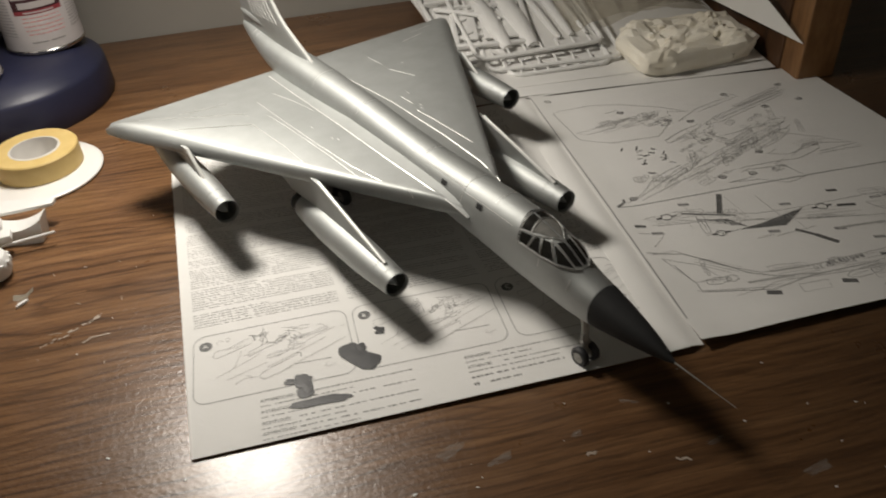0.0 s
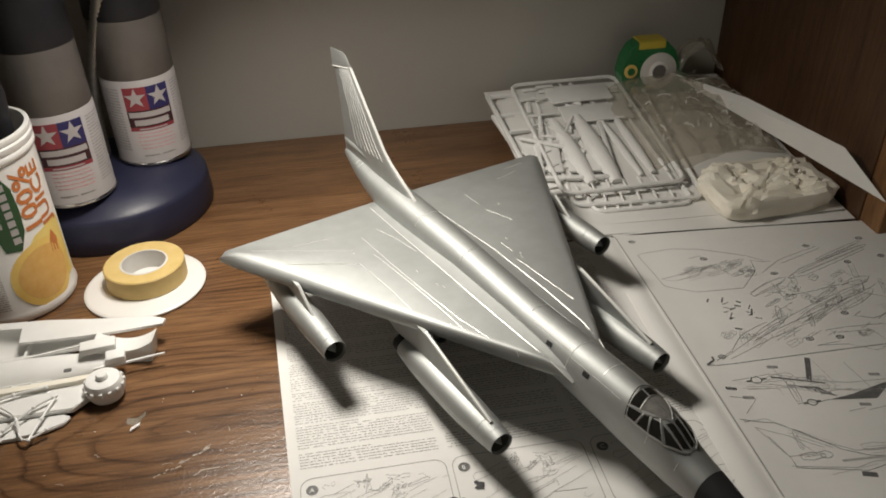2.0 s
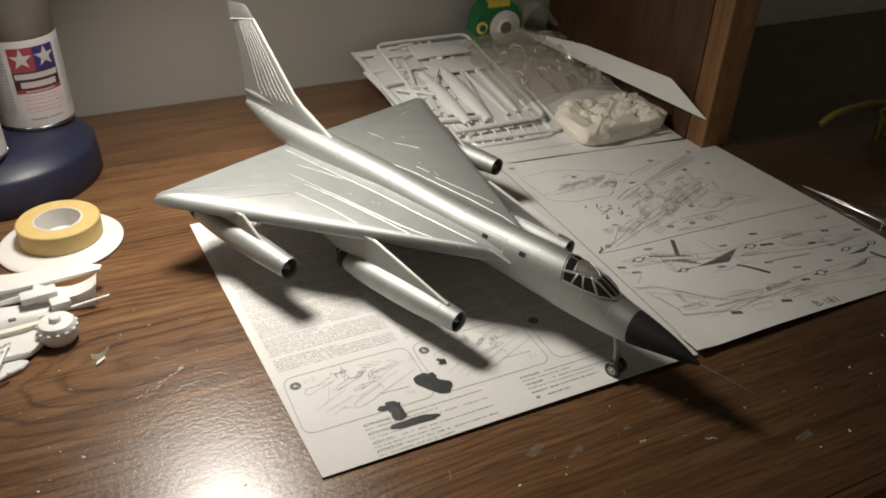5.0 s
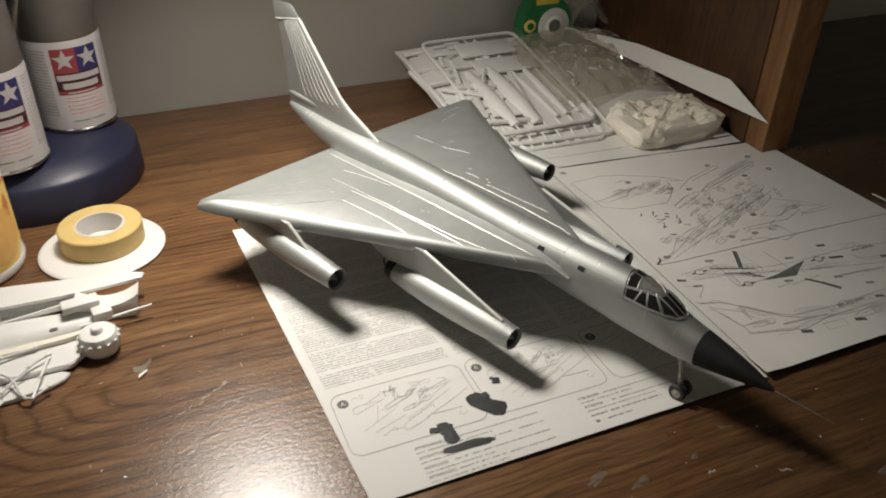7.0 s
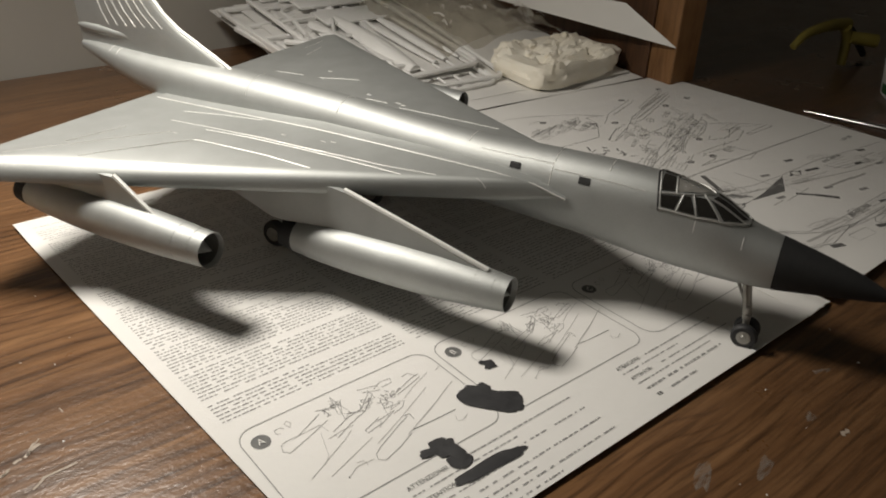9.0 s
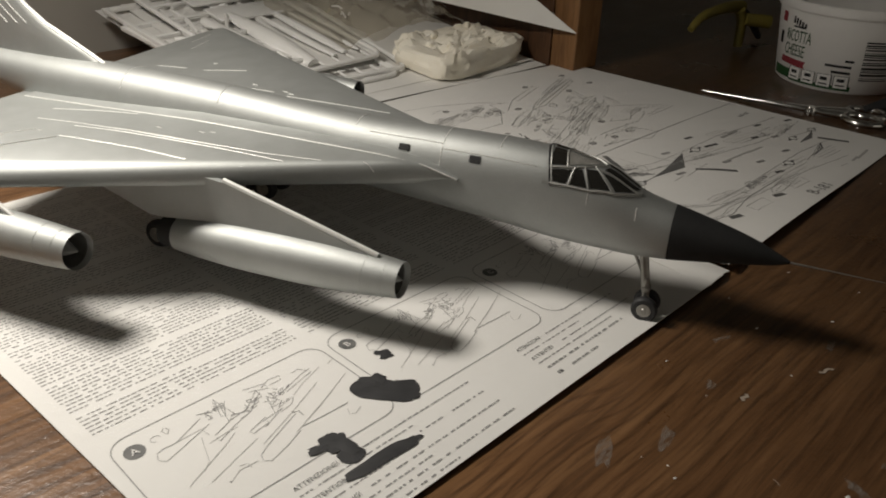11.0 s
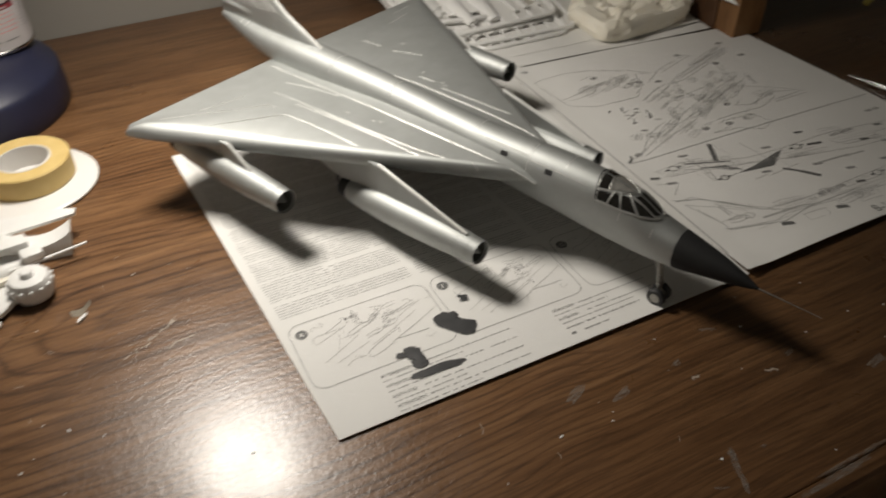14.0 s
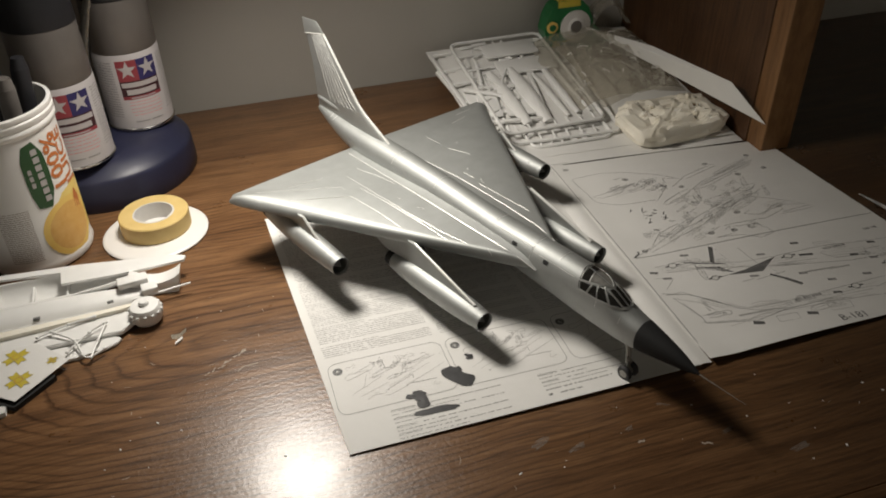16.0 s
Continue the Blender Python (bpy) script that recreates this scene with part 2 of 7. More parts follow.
# ---------------------------------------------------------------- mesh helpers
def mesh_object(name, bm, material, smooth=True, sharp=40.0):
    me = bpy.data.meshes.new(name)
    bmesh.ops.recalc_face_normals(bm, faces=bm.faces)
    if smooth:
        for f in bm.faces:
            f.smooth = True
        lim = radians(sharp)
        for e in bm.edges:
            if len(e.link_faces) == 2 and e.calc_face_angle(0.0) > lim:
                e.smooth = False
    bm.to_mesh(me)
    bm.free()
    for mt in (material if isinstance(material, (list, tuple)) else [material]):
        me.materials.append(mt)
    return new(name, me)


def part(name, bm, material, parent, label="", smooth=True, sharp=40.0, kind=""):
    ob = mesh_object(name, bm, material, smooth, sharp)
    ob.parent = parent
    return tagged(ob, label, kind=kind)


def thing(name, label, category, m=None, group="", kind=""):
    ob = new(name)
    ob.empty_display_size = 0.01
    if m is not None:
        ob.matrix_basis = m
    return tagged(ob, label, category, group, kind)


def loft(bm, rings, cap0=True, cap1=True, closed=True):
    rows = [[bm.verts.new(p) for p in ring] for ring in rings]
    n = len(rows[0])
    for a, b in zip(rows, rows[1:]):
        for i in range(n if closed else n - 1):
            j = (i + 1) % n
            bm.faces.new((a[i], a[j], b[j], b[i]))
    if closed and cap0:
        bm.faces.new(rows[0][::-1])
    if closed and cap1:
        bm.faces.new(rows[-1])
    return rows


def ring_pts(cx, cy, z, r, n=32, sx=1.0, sy=1.0):
    return [(cx + r * sx * math.cos(2 * math.pi * i / n), cy + r * sy * math.sin(2 * math.pi * i / n), z) for i in range(n)]


def lathe(profile, n=40, bm=None, cx=0.0, cy=0.0, cap0=True, cap1=True):
    """A turned body round z from (radius, height) pairs."""
    bm = bm or bmesh.new()
    loft(bm, [ring_pts(cx, cy, z, max(r, 1e-5), n) for r, z in profile], cap0, cap1)
    return bm


def lathe_y(profile, n=28, cx=0.0, cz=0.0, bm=None, cap0=True, cap1=True):
    """A turned body round y from (radius, y) or (radius, y, lift) tuples."""
    bm = bm or bmesh.new()
    loft(bm, [[(cx + p[0] * math.sin(2 * math.pi * i / n), p[1], cz + (p[2] if len(p) > 2 else 0.0) + p[0] * math.cos(2 * math.pi * i / n)) for i in range(n)] for p in profile], cap0, cap1)
    return bm


def box(bm, x0, x1, y0, y1, z0, z1, bevel=0.0, seg=2):
    r = bmesh.ops.create_cube(bm, size=1.0)
    for v in r["verts"]:
        v.co = ((x0 + x1) / 2 + v.co.x * (x1 - x0), (y0 + y1) / 2 + v.co.y * (y1 - y0), (z0 + z1) / 2 + v.co.z * (z1 - z0))
    if bevel:
        es = list({e for v in r["verts"] for e in v.link_edges})
        bmesh.ops.bevel(bm, geom=es, offset=bevel, segments=seg, affect="EDGES", profile=0.5)
    return bm


def prism(bm, outline, z0, z1):
    """An upright prism over a flat outline of (x, y)."""
    a = [bm.verts.new((x, y, z0)) for x, y in outline]
    b = [bm.verts.new((x, y, z1)) for x, y in outline]
    n = len(outline)
    for i in range(n):
        j = (i + 1) % n
        bm.faces.new((a[i], a[j], b[j], b[i]))
    bm.faces.new(a[::-1])
    bm.faces.new(b)
    return bm


def plate(bm, outline, u0, u1):
    """An upright plate over an outline of (y, z) between two x."""
    a = [bm.verts.new((u0, y, z)) for y, z in outline]
    b = [bm.verts.new((u1, y, z)) for y, z in outline]
    n = len(outline)
    for i in range(n):
        j = (i + 1) % n
        bm.faces.new((a[i], a[j], b[j], b[i]))
    bm.faces.new(a[::-1])
    bm.faces.new(b)
    return bm


def tube(bm, pts, r, n=8, r1=None):
    """A round bar along a chain of points."""
    pts = [Vector(p) for p in pts]
    rings = []
    for i, p in enumerate(pts):
        d = (pts[min(i + 1, len(pts) - 1)] - pts[max(i - 1, 0)]).normalized()
        a = d.orthogonal().normalized() if i == 0 else (a - d * a.dot(d)).normalized()
        b = d.cross(a)
        k = i / max(1, len(pts) - 1)
        rr = r if r1 is None else r + (r1 - r) * k
        rings.append([tuple(p + a * (rr * math.cos(2 * math.pi * j / n)) + b * (rr * math.sin(2 * math.pi * j / n))) for j in range(n)])
    loft(bm, rings)
    return bm


def lerp(table, x):
    """Linear reading of a table of (x, values...)."""
    if x <= table[0][0]:
        return table[0][1:]
    for a, b in zip(table, table[1:]):
        if x <= b[0]:
            k = (x - a[0]) / (b[0] - a[0])
            return tuple(p + (q - p) * k for p, q in zip(a[1:], b[1:]))
    return table[-1][1:]


# ---------------------------------------------------------------- the room and the desk
WALL_Y = 0.474
bm = bmesh.new()
box(bm, -2.2, 2.4, WALL_Y, WALL_Y + 0.12, -0.76, 1.7)
tagged(mesh_object("wall_back", bm, WALL, False), "plain off-white painted wall behind the desk", "wall", kind="structure")
for name, x0, x1, y0, y1 in (("wall_left", -2.32, -2.2, -2.4, WALL_Y + 0.12), ("wall_right", 2.4, 2.52, -2.4, WALL_Y + 0.12), ("wall_front_left", -2.32, -1.2, -2.52, -2.4), ("wall_front_right", 1.4, 2.52, -2.52, -2.4)):
    bm = bmesh.new()
    box(bm, x0, x1, y0, y1, -0.76, 1.7)
    tagged(mesh_object(name, bm, DARK, False), "painted wall of the unlit room", "wall", kind="structure")
bm = bmesh.new()
box(bm, -2.32, 2.52, -2.52, WALL_Y + 0.12, -0.84, -0.76)
tagged(mesh_object("floor", bm, CARPET, False), "dark floor of the unlit room", "floor", kind="structure")
bm = bmesh.new()
box(bm, -2.32, 2.52, -2.52, WALL_Y + 0.12, 1.7, 1.78)
tagged(mesh_object("ceiling", bm, DARK, False), "painted ceiling of the unlit room", "ceiling", kind="structure")

# the wide front opening below is added to admit the world fill
bm = bmesh.new()
box(bm, -1.2, 1.4, -2.52, -2.4, 1.25, 1.7)
tagged(mesh_object("wall_front_lintel", bm, DARK, False), "unseen lintel over an opening added to let fill light in", "wall", kind="structure")

desk = thing("desk", "dark walnut desk with glossy worn top and rounded edge", "desk")
bm = bmesh.new()
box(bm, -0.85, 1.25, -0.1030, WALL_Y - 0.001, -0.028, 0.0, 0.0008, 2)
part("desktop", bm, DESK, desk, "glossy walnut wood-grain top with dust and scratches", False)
bm = bmesh.new()
plate(bm, [(-0.1033, -0.034), (-0.1033, -0.0006), (-0.1037, -0.0003), (-0.1068, -0.0003), (-0.1094, -0.0010), (-0.1112, -0.0028), (-0.1122, -0.0062), (-0.1122, -0.034)], -0.85, 1.25)
part("edge_trim", bm, DESK, desk, "rounded wooden edge strip with pale wear", True, 12)
for x0, x1 in ((-0.85, -0.80), (1.20, 1.25)):
    bm = bmesh.new()
    box(bm, x0, x1, -0.08, WALL_Y - 0.02, -0.76, -0.028, 0.002)
    part("leg_panel", bm, PANEL, desk, "", False)
hutch = thing("hutch", "dark oak desk hutch side panel with lighter front edge", "hutch")
bm = bmesh.new()
box(bm, 0.4075, 0.4345, 0.2355, WALL_Y - 0.001, 0.0, 0.62, 0.0008)
part("side_panel", bm, PANEL, hutch, "dark stained oak side panel", False)
bm = bmesh.new()
box(bm, 0.408, 0.4365, 0.214, 0.235, 0.0, 0.62, 0.0012)
part("front_edge", bm, EDGE, hutch, "lighter orange-brown oak edge strip", False)

# ---------------------------------------------------------------- the model aeroplane
PLANE = pose(0.187, -0.032, 0.0, 0, 0, 22.0)
plane = thing("model_airplane", "silver-painted delta-wing jet bomber model on its landing gear", "model airplane", PLANE)

# stations back from the nose tip: centre height, half width, half height
FUSE = [
    (0.0, 0.0310, 0.0005, 0.0005), (0.004, 0.0313, 0.0019, 0.0020), (0.010, 0.0320, 0.0036, 0.0038), (0.018, 0.0327, 0.0054, 0.0056),
    (0.028, 0.0333, 0.0073, 0.0076), (0.038, 0.0338, 0.0089, 0.0094), (0.050, 0.0350, 0.0100, 0.0115), (0.060, 0.0377, 0.0107, 0.0143),
    (0.070, 0.0392, 0.0111, 0.0156), (0.078, 0.0402, 0.0113, 0.0163), (0.084, 0.0407, 0.0115, 0.0163), (0.098, 0.0417, 0.0117, 0.0157),
    (0.120, 0.0424, 0.0117, 0.0147), (0.150, 0.0432, 0.0114, 0.0133), (0.180, 0.0442, 0.0110, 0.0132), (0.220, 0.0460, 0.0112, 0.0136),
    (0.260, 0.0474, 0.0116, 0.0132), (0.300, 0.0490, 0.0114, 0.0117), (0.325, 0.0510, 0.0100, 0.0094), (0.345, 0.0536, 0.0076, 0.0069),
    (0.362, 0.0562, 0.0046, 0.0043), (0.3735, 0.0578, 0.0022, 0.0021),
]


def skin(s, phi, off=0.0):
    """The point of the fuselage at a station, phi degrees from the top towards +x, and off above the surface."""
    zc, hw, hh = lerp(FUSE, s)
    a = radians(phi)
    e = 0.90
    sx, cz = math.sin(a), math.cos(a)
    x = math.copysign(abs(sx) ** e, sx)
    z = math.copysign(abs(cz) ** e, cz)
    return (x * (hw + off), s, zc + z * (hh + off))


def smooth_table(table, steps):
    """Stations read with soft bends between the table's rows."""
    out = []
    for i in range(len(table) - 1):
        p0, p1, p2, p3 = (table[max(i - 1, 0)], table[i], table[i + 1], table[min(i + 2, len(table) - 1)])
        for k in range(steps):
            t = k / steps
            row = []
            for c in range(len(p1)):
                m1 = (p2[c] - p0[c]) * 0.5 * ((p2[0] - p1[0]) / max(1e-9, p2[0] - p0[0]) * 2 if c else 1)
                m2 = (p3[c] - p1[c]) * 0.5 * ((p2[0] - p1[0]) / max(1e-9, p3[0] - p1[0]) * 2 if c else 1)
                if c == 0:
                    row.append(p1[0] + (p2[0] - p1[0]) * t)
                else:
                    row.append((2 * t**3 - 3 * t**2 + 1) * p1[c] + (t**3 - 2 * t**2 + t) * m1 + (-2 * t**3 + 3 * t**2) * p2[c] + (t**3 - t**2) * m2)
            out.append(tuple(row))
    out.append(table[-1])
    return out


FUSE = smooth_table(FUSE, 4)
JOIN = 0.0382


def fuselage_rings(s0, s1, off=0.0, n=40):
    stations = [s0] + [r[0] for r in FUSE if s0 + 1e-4 < r[0] < s1 - 1e-4] + [s1]
    return [[skin(s, 360.0 * i / n, off) for i in range(n)] for s in stations]


bm = bmesh.new()
loft(bm, fuselage_rings(JOIN, 0.3735))
part("fuselage", bm, SILVER, plane, "slim silver-painted fuselage")
bm = bmesh.new()
loft(bm, fuselage_rings(0.0, JOIN - 0.0001, 0.00005))
part("nose_cone", bm, BLACK, plane, "pointed matt black nose cone")
bm = bmesh.new()
tube(bm, [(0, 0.001, 0.031), (0, -0.012, 0.0308), (0, -0.028, 0.0305)], 0.00045, 8, 0.00015)
part("nose_probe", bm, STEEL, plane, "thin pointed probe on the nose")


def patch(bm, corners, off, n=5):
    """A skin panel between four (station, phi) corners."""
    grid = []
    for i in range(n + 1):
        a = i / n
        row = []
        for j in range(n + 1):
            b = j / n
            s = (corners[0][0] * (1 - b) + corners[1][0] * b) * (1 - a) + (corners[3][0] * (1 - b) + corners[2][0] * b) * a
            p = (corners[0][1] * (1 - b) + corners[1][1] * b) * (1 - a) + (corners[3][1] * (1 - b) + corners[2][1] * b) * a
            row.append(bm.verts.new(skin(s, p, off)))
        grid.append(row)
    for i in range(n):
        for j in range(n):
            bm.faces.new((grid[i][j], grid[i][j + 1], grid[i + 1][j + 1], grid[i + 1][j]))


# canopy: a slightly raised frame with dark panes set on it
canopy = new("canopy")
canopy.parent = plane
tagged(canopy, "framed canopy with dark glossy panes")
SILL = [(0.0488, 5), (0.0515, 24), (0.0576, 47), (0.0659, 58), (0.0781, 64), (0.0822, 65)]
RAIL = [(0.0625, 2), (0.0661, 15), (0.0690, 25), (0.0723, 33), (0.0796, 43), (0.0822, 45)]
bm = bmesh.new()
rows = []
for k in range(19):
    s = 0.0495 + (0.0822 - 0.0495) * k / 18
    p = lerp(SILL, s)[0] + 4.5
    rows.append([skin(s, -p + 2 * p * j / 24, 0.00022 if 0 < j < 24 else -0.0001) for j in range(25)])
loft(bm, rows, closed=False)
part("canopy_frame", bm, SILVER, canopy)


def rail(s, d=0.0):
    return lerp(RAIL, s)[0] + d


def sill(s, d=0.0):
    return lerp(SILL, s)[0] + d


PANES = [
    ([(0.0810, 1.4), (0.0800, rail(0.0800, -3.2)), (0.0752, rail(0.0752, -3.2)), (0.0768, 1.4)], PANE),
    ([(0.0758, 1.4), (0.0742, rail(0.0742, -3.2)), (0.0680, rail(0.0680, -4.0)), (0.0640, 1.4)], FOGGED),
    ([(0.0797, rail(0.0797, 3.2)), (0.0783, sill(0.0783, -2.4)), (0.0741, sill(0.0741, -2.4)), (0.0730, rail(0.0730, 3.6))], PANE),
    ([(0.0715, rail(0.0715, 3.6)), (0.0726, sill(0.0726, -2.4)), (0.0670, sill(0.0670, -2.6)), (0.0698, rail(0.0698, 4.0))], PANE),
    ([(0.0684, rail(0.0684, 5.0)), (0.0657, sill(0.0657, -2.6)), (0.0592, sill(0.0592, -3.0)), (0.0650, 22.5)], PANE),
    ([(0.0634, 21.5), (0.0576, sill(0.0576, -3.4)), (0.0530, sill(0.0530, -4.0)), (0.0516, 20.0)], PANE),
    ([(0.0616, 2.0), (0.0628, 15.0), (0.0520, 15.5), (0.0504, 2.0)], PANE),
]
for side in (1, -1):
    for c, m in PANES:
        bm = bmesh.new()
        patch(bm, [(s, p * side) for s, p in c], 0.00042, 5)
        part("pane", bm, m, canopy, "fogged clear pane" if m == FOGGED else "")
    # raised bars between the panes
    bars = [
        [(0.0806 - 0.0178 * k / 12, rail(0.0806 - 0.0178 * k / 12)) for k in range(13)],
        [(0.0795 - 0.0300 * k / 16, sill(0.0795 - 0.0300 * k / 16)) for k in range(17)],
        [(0.0722, rail(0.0722)), (0.0733, sill(0.0733))],
        [(0.0691, rail(0.0691)), (0.0663, sill(0.0663))],
        [(0.0660, 15.0), (0.0641, 23.5), (0.0584, sill(0.0584))],
        [(0.0642, 18.5), (0.0570, 18.0), (0.0508, 17.0)],
        [(0.0763, 0.0), (0.0746, rail(0.0746))],
        [(0.0821, 0.0), (0.0788, sill(0.0788))],
    ]
    for bar in bars:
        pts = []
        for p, q in zip(bar, bar[1:]):
            pts += [skin(p[0] + (q[0] - p[0]) * k / 4, side * (p[1] + (q[1] - p[1]) * k / 4), 0.00040) for k in range(4)]
        pts.append(skin(bar[-1][0], side * bar[-1][1], 0.00040))
        bm = bmesh.new()
        tube(bm, pts, 0.00031, 6)
        part("canopy_bar", bm, BAR, canopy)
bm = bmesh.new()
tube(bm, [skin(0.0829 - 0.0036 * abs(i - 12) / 12, -67 + 134 * i / 24, 0.0002) for i in range(25)], 0.00034, 6)
part("canopy_gap", bm, BLACK, canopy, "dark joint round the canopy")
for side in (1, -1):
    for s in (0.1067, 0.1337):
        bm = bmesh.new()
        patch(bm, [(s - 0.0021, 50 * side), (s + 0.0021, 50 * side), (s + 0.0021, 61 * side), (s - 0.0021, 61 * side)], 0.0002, 3)
        part("side_window", bm, BLACK, plane, "small dark square window")


def seam(bm, path, half=0.00016, off=0.00016):
    """A raised seam of (station, phi) points on the fuselage."""
    pts = [Vector(skin(s, p, 0.0)) for s, p in path]
    tube(bm, pts, half, 5)


bm = bmesh.new()
for s, a0, a1 in ((0.1195, -80, 20), (0.099, -30, 30), (0.155, -30, 30), (0.215, -50, 50), (0.262, -60, 60), (0.345, -50, 50), (0.3505, -50, 50)):
    seam(bm, [(s, a0 + (a1 - a0) * i / 14) for i in range(15)])
seam(bm, [(0.1195 + 0.0295 * i / 8, -38) for i in range(9)])
seam(bm, [(0.085 + 0.034 * i / 8, -47) for i in range(9)])
for side in (1, -1):
    seam(bm, [(0.0663, side * (62 + 16 * i / 6)) for i in range(7)])
    seam(bm, [(0.0500, side * (45 + 24 * i / 6)) for i in range(7)])
part("fuselage_seams", bm, SILVER_GLINT, plane, "fine raised panel lines", kind="stuff")

# wing: a flat delta with a full rounded leading edge
TIP = 0.1180


def wing_le(u):
    return 0.0945 + 1.775 * abs(u) + 0.0025 * (max(0.0, abs(u) / TIP - 0.95) / 0.05) ** 2


def wing_te(u):
    return 0.3180 - 0.075 * abs(u) - 0.0012 * (max(0.0, abs(u) / TIP - 0.95) / 0.05) ** 2


def wing_z(u, c):
    d = max(0.0, c) * max(0.0005, wing_te(u) - wing_le(u))
    w = 0.0035 + 0.0085 * abs(u) / TIP
    droop = 0.33 * max(0.0, w - d) ** 1.25 / w ** 0.25
    return 0.0446 + 0.034 * abs(u) + 0.0012 * math.sin(math.pi * min(1.0, c * 1.2)) - droop


def wing_half(u, c):
    chord = max(0.0005, wing_te(u) - wing_le(u))
    t = 0.0018 + 0.0022 * min(1.0, chord / 0.2)
    d = c * chord
    nose = min(1.0, d / 0.0035)
    if abs(u) < 0.024:
        t *= min(1.0, max(0.30, (abs(u) - 0.009) / 0.009) + d / 0.03)
    return t * math.sqrt(max(0.0, 1 - (1 - nose) ** 2)) * (1.0 - 0.86 * max(0.0, (c - 0.45) / 0.55) ** 1.2)


def wing_top(s, u):
    c = (s - wing_le(u)) / max(1e-6, wing_te(u) - wing_le(u))
    return wing_z(u, c) + wing_half(u, c)


CH = [0, 0.0015, 0.005, 0.010, 0.017, 0.025, 0.036, 0.05, 0.07, 0.1, 0.14, 0.2, 0.35, 0.5, 0.65, 0.8, 0.92, 1.0]
for side in (1, -1):
    bm = bmesh.new()
    rings = []
    us = [0.004 + (TIP - 0.004) * k / 26 for k in range(27)]
    for u in us:
        chord = max(0.0012, wing_te(u) - wing_le(u))
        top, bot = [], []
        for c in CH:
            s = wing_le(u) + c * chord
            h = wing_half(u, c)
            z = wing_z(u, c)
            top.append((u * side, s, z + h))
            bot.append((u * side, s, z - h * 0.9 - 0.0001))
        rings.append(top + bot[::-1])
    loft(bm, rings)
    part("wing", bm, SILVER, plane, "thin silver delta wing with rounded leading edge", sharp=50)

# raised panel lines on the wings: (station, distance from centreline) pairs
WING_LINES = {
    -1: [((0.2980, 0.1012), (0.2655, 0.0510)), ((0.2905, 0.0804), (0.2874, 0.0540)), ((0.2716, 0.0900), (0.2503, 0.0555)), ((0.2776, 0.0390), (0.2400, 0.0392), (0.2086, 0.0376), (0.1760, 0.0346), (0.1558, 0.0306)), ((0.2550, 0.0425), (0.1935, 0.0384), (0.1668, 0.0373)), ((0.2500, 0.0545), (0.2174, 0.0517), (0.1968, 0.0514)), ((0.2832, 0.0262), (0.2650, 0.0222), (0.2450, 0.0200))],
    1: [((0.2040, 0.0231), (0.1567, 0.0252)), ((0.2919, 0.0720), (0.2933, 0.0876)), ((0.2609, 0.0415), (0.2407, 0.0465)), ((0.3020, 0.0847), (0.3015, 0.0996)), ((0.2890, 0.0430), (0.2713, 0.0424)), ((0.2232, 0.0256), (0.2120, 0.0256))],
}
ROOT_LINE = [(0.3100, 0.0160), (0.2700, 0.0172), (0.2200, 0.0182), (0.1700, 0.0178), (0.1400, 0.0166), (0.1240, 0.0150), (0.1120, 0.0126)]
for side in (1, -1):
    bm = bmesh.new()
    for line in WING_LINES[side]:
        pts = []
        for a, b in zip(line, line[1:]):
            for k in range(12 if b != line[-1] else 13):
                s, u = a[0] + (b[0] - a[0]) * k / 12, a[1] + (b[1] - a[1]) * k / 12
                pts.append((u * side, s, wing_top(s, u) + 0.00003))
        tube(bm, pts, 0.00017, 5)
    for s, u in ((0.2067, 0.0282), (0.2030, 0.0265), (0.2240, 0.0310), (0.2610, 0.052)):
        pts = [(u * side, s, wing_top(s, u)), (u * side, s + 0.0022, wing_top(s + 0.0022, u))]
        tube(bm, pts, 0.0002, 5)
    for u in (0.0245,):
        s = wing_le(u)
        tube(bm, [(u * side, s + d, wing_top(s + d, u)) for d in (0.0006, 0.0014, 0.0025, 0.0045)], 0.0002, 5)
    part("wing_seams", bm, SILVER_GLINT, plane, "raised panel lines on the wing with glints in their colour", kind="stuff")
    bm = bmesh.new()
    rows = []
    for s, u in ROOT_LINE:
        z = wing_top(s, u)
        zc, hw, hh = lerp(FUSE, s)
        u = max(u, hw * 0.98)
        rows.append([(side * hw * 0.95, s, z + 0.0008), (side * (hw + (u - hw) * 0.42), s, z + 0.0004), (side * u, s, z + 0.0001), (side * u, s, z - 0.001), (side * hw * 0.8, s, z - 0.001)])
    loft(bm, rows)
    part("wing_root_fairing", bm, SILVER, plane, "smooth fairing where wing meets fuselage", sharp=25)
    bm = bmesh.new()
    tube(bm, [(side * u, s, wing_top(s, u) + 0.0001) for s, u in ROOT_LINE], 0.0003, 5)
    part("fairing_seam", bm, SILVER_GLINT, plane)

# tail fin
bm = bmesh.new()
rows = []
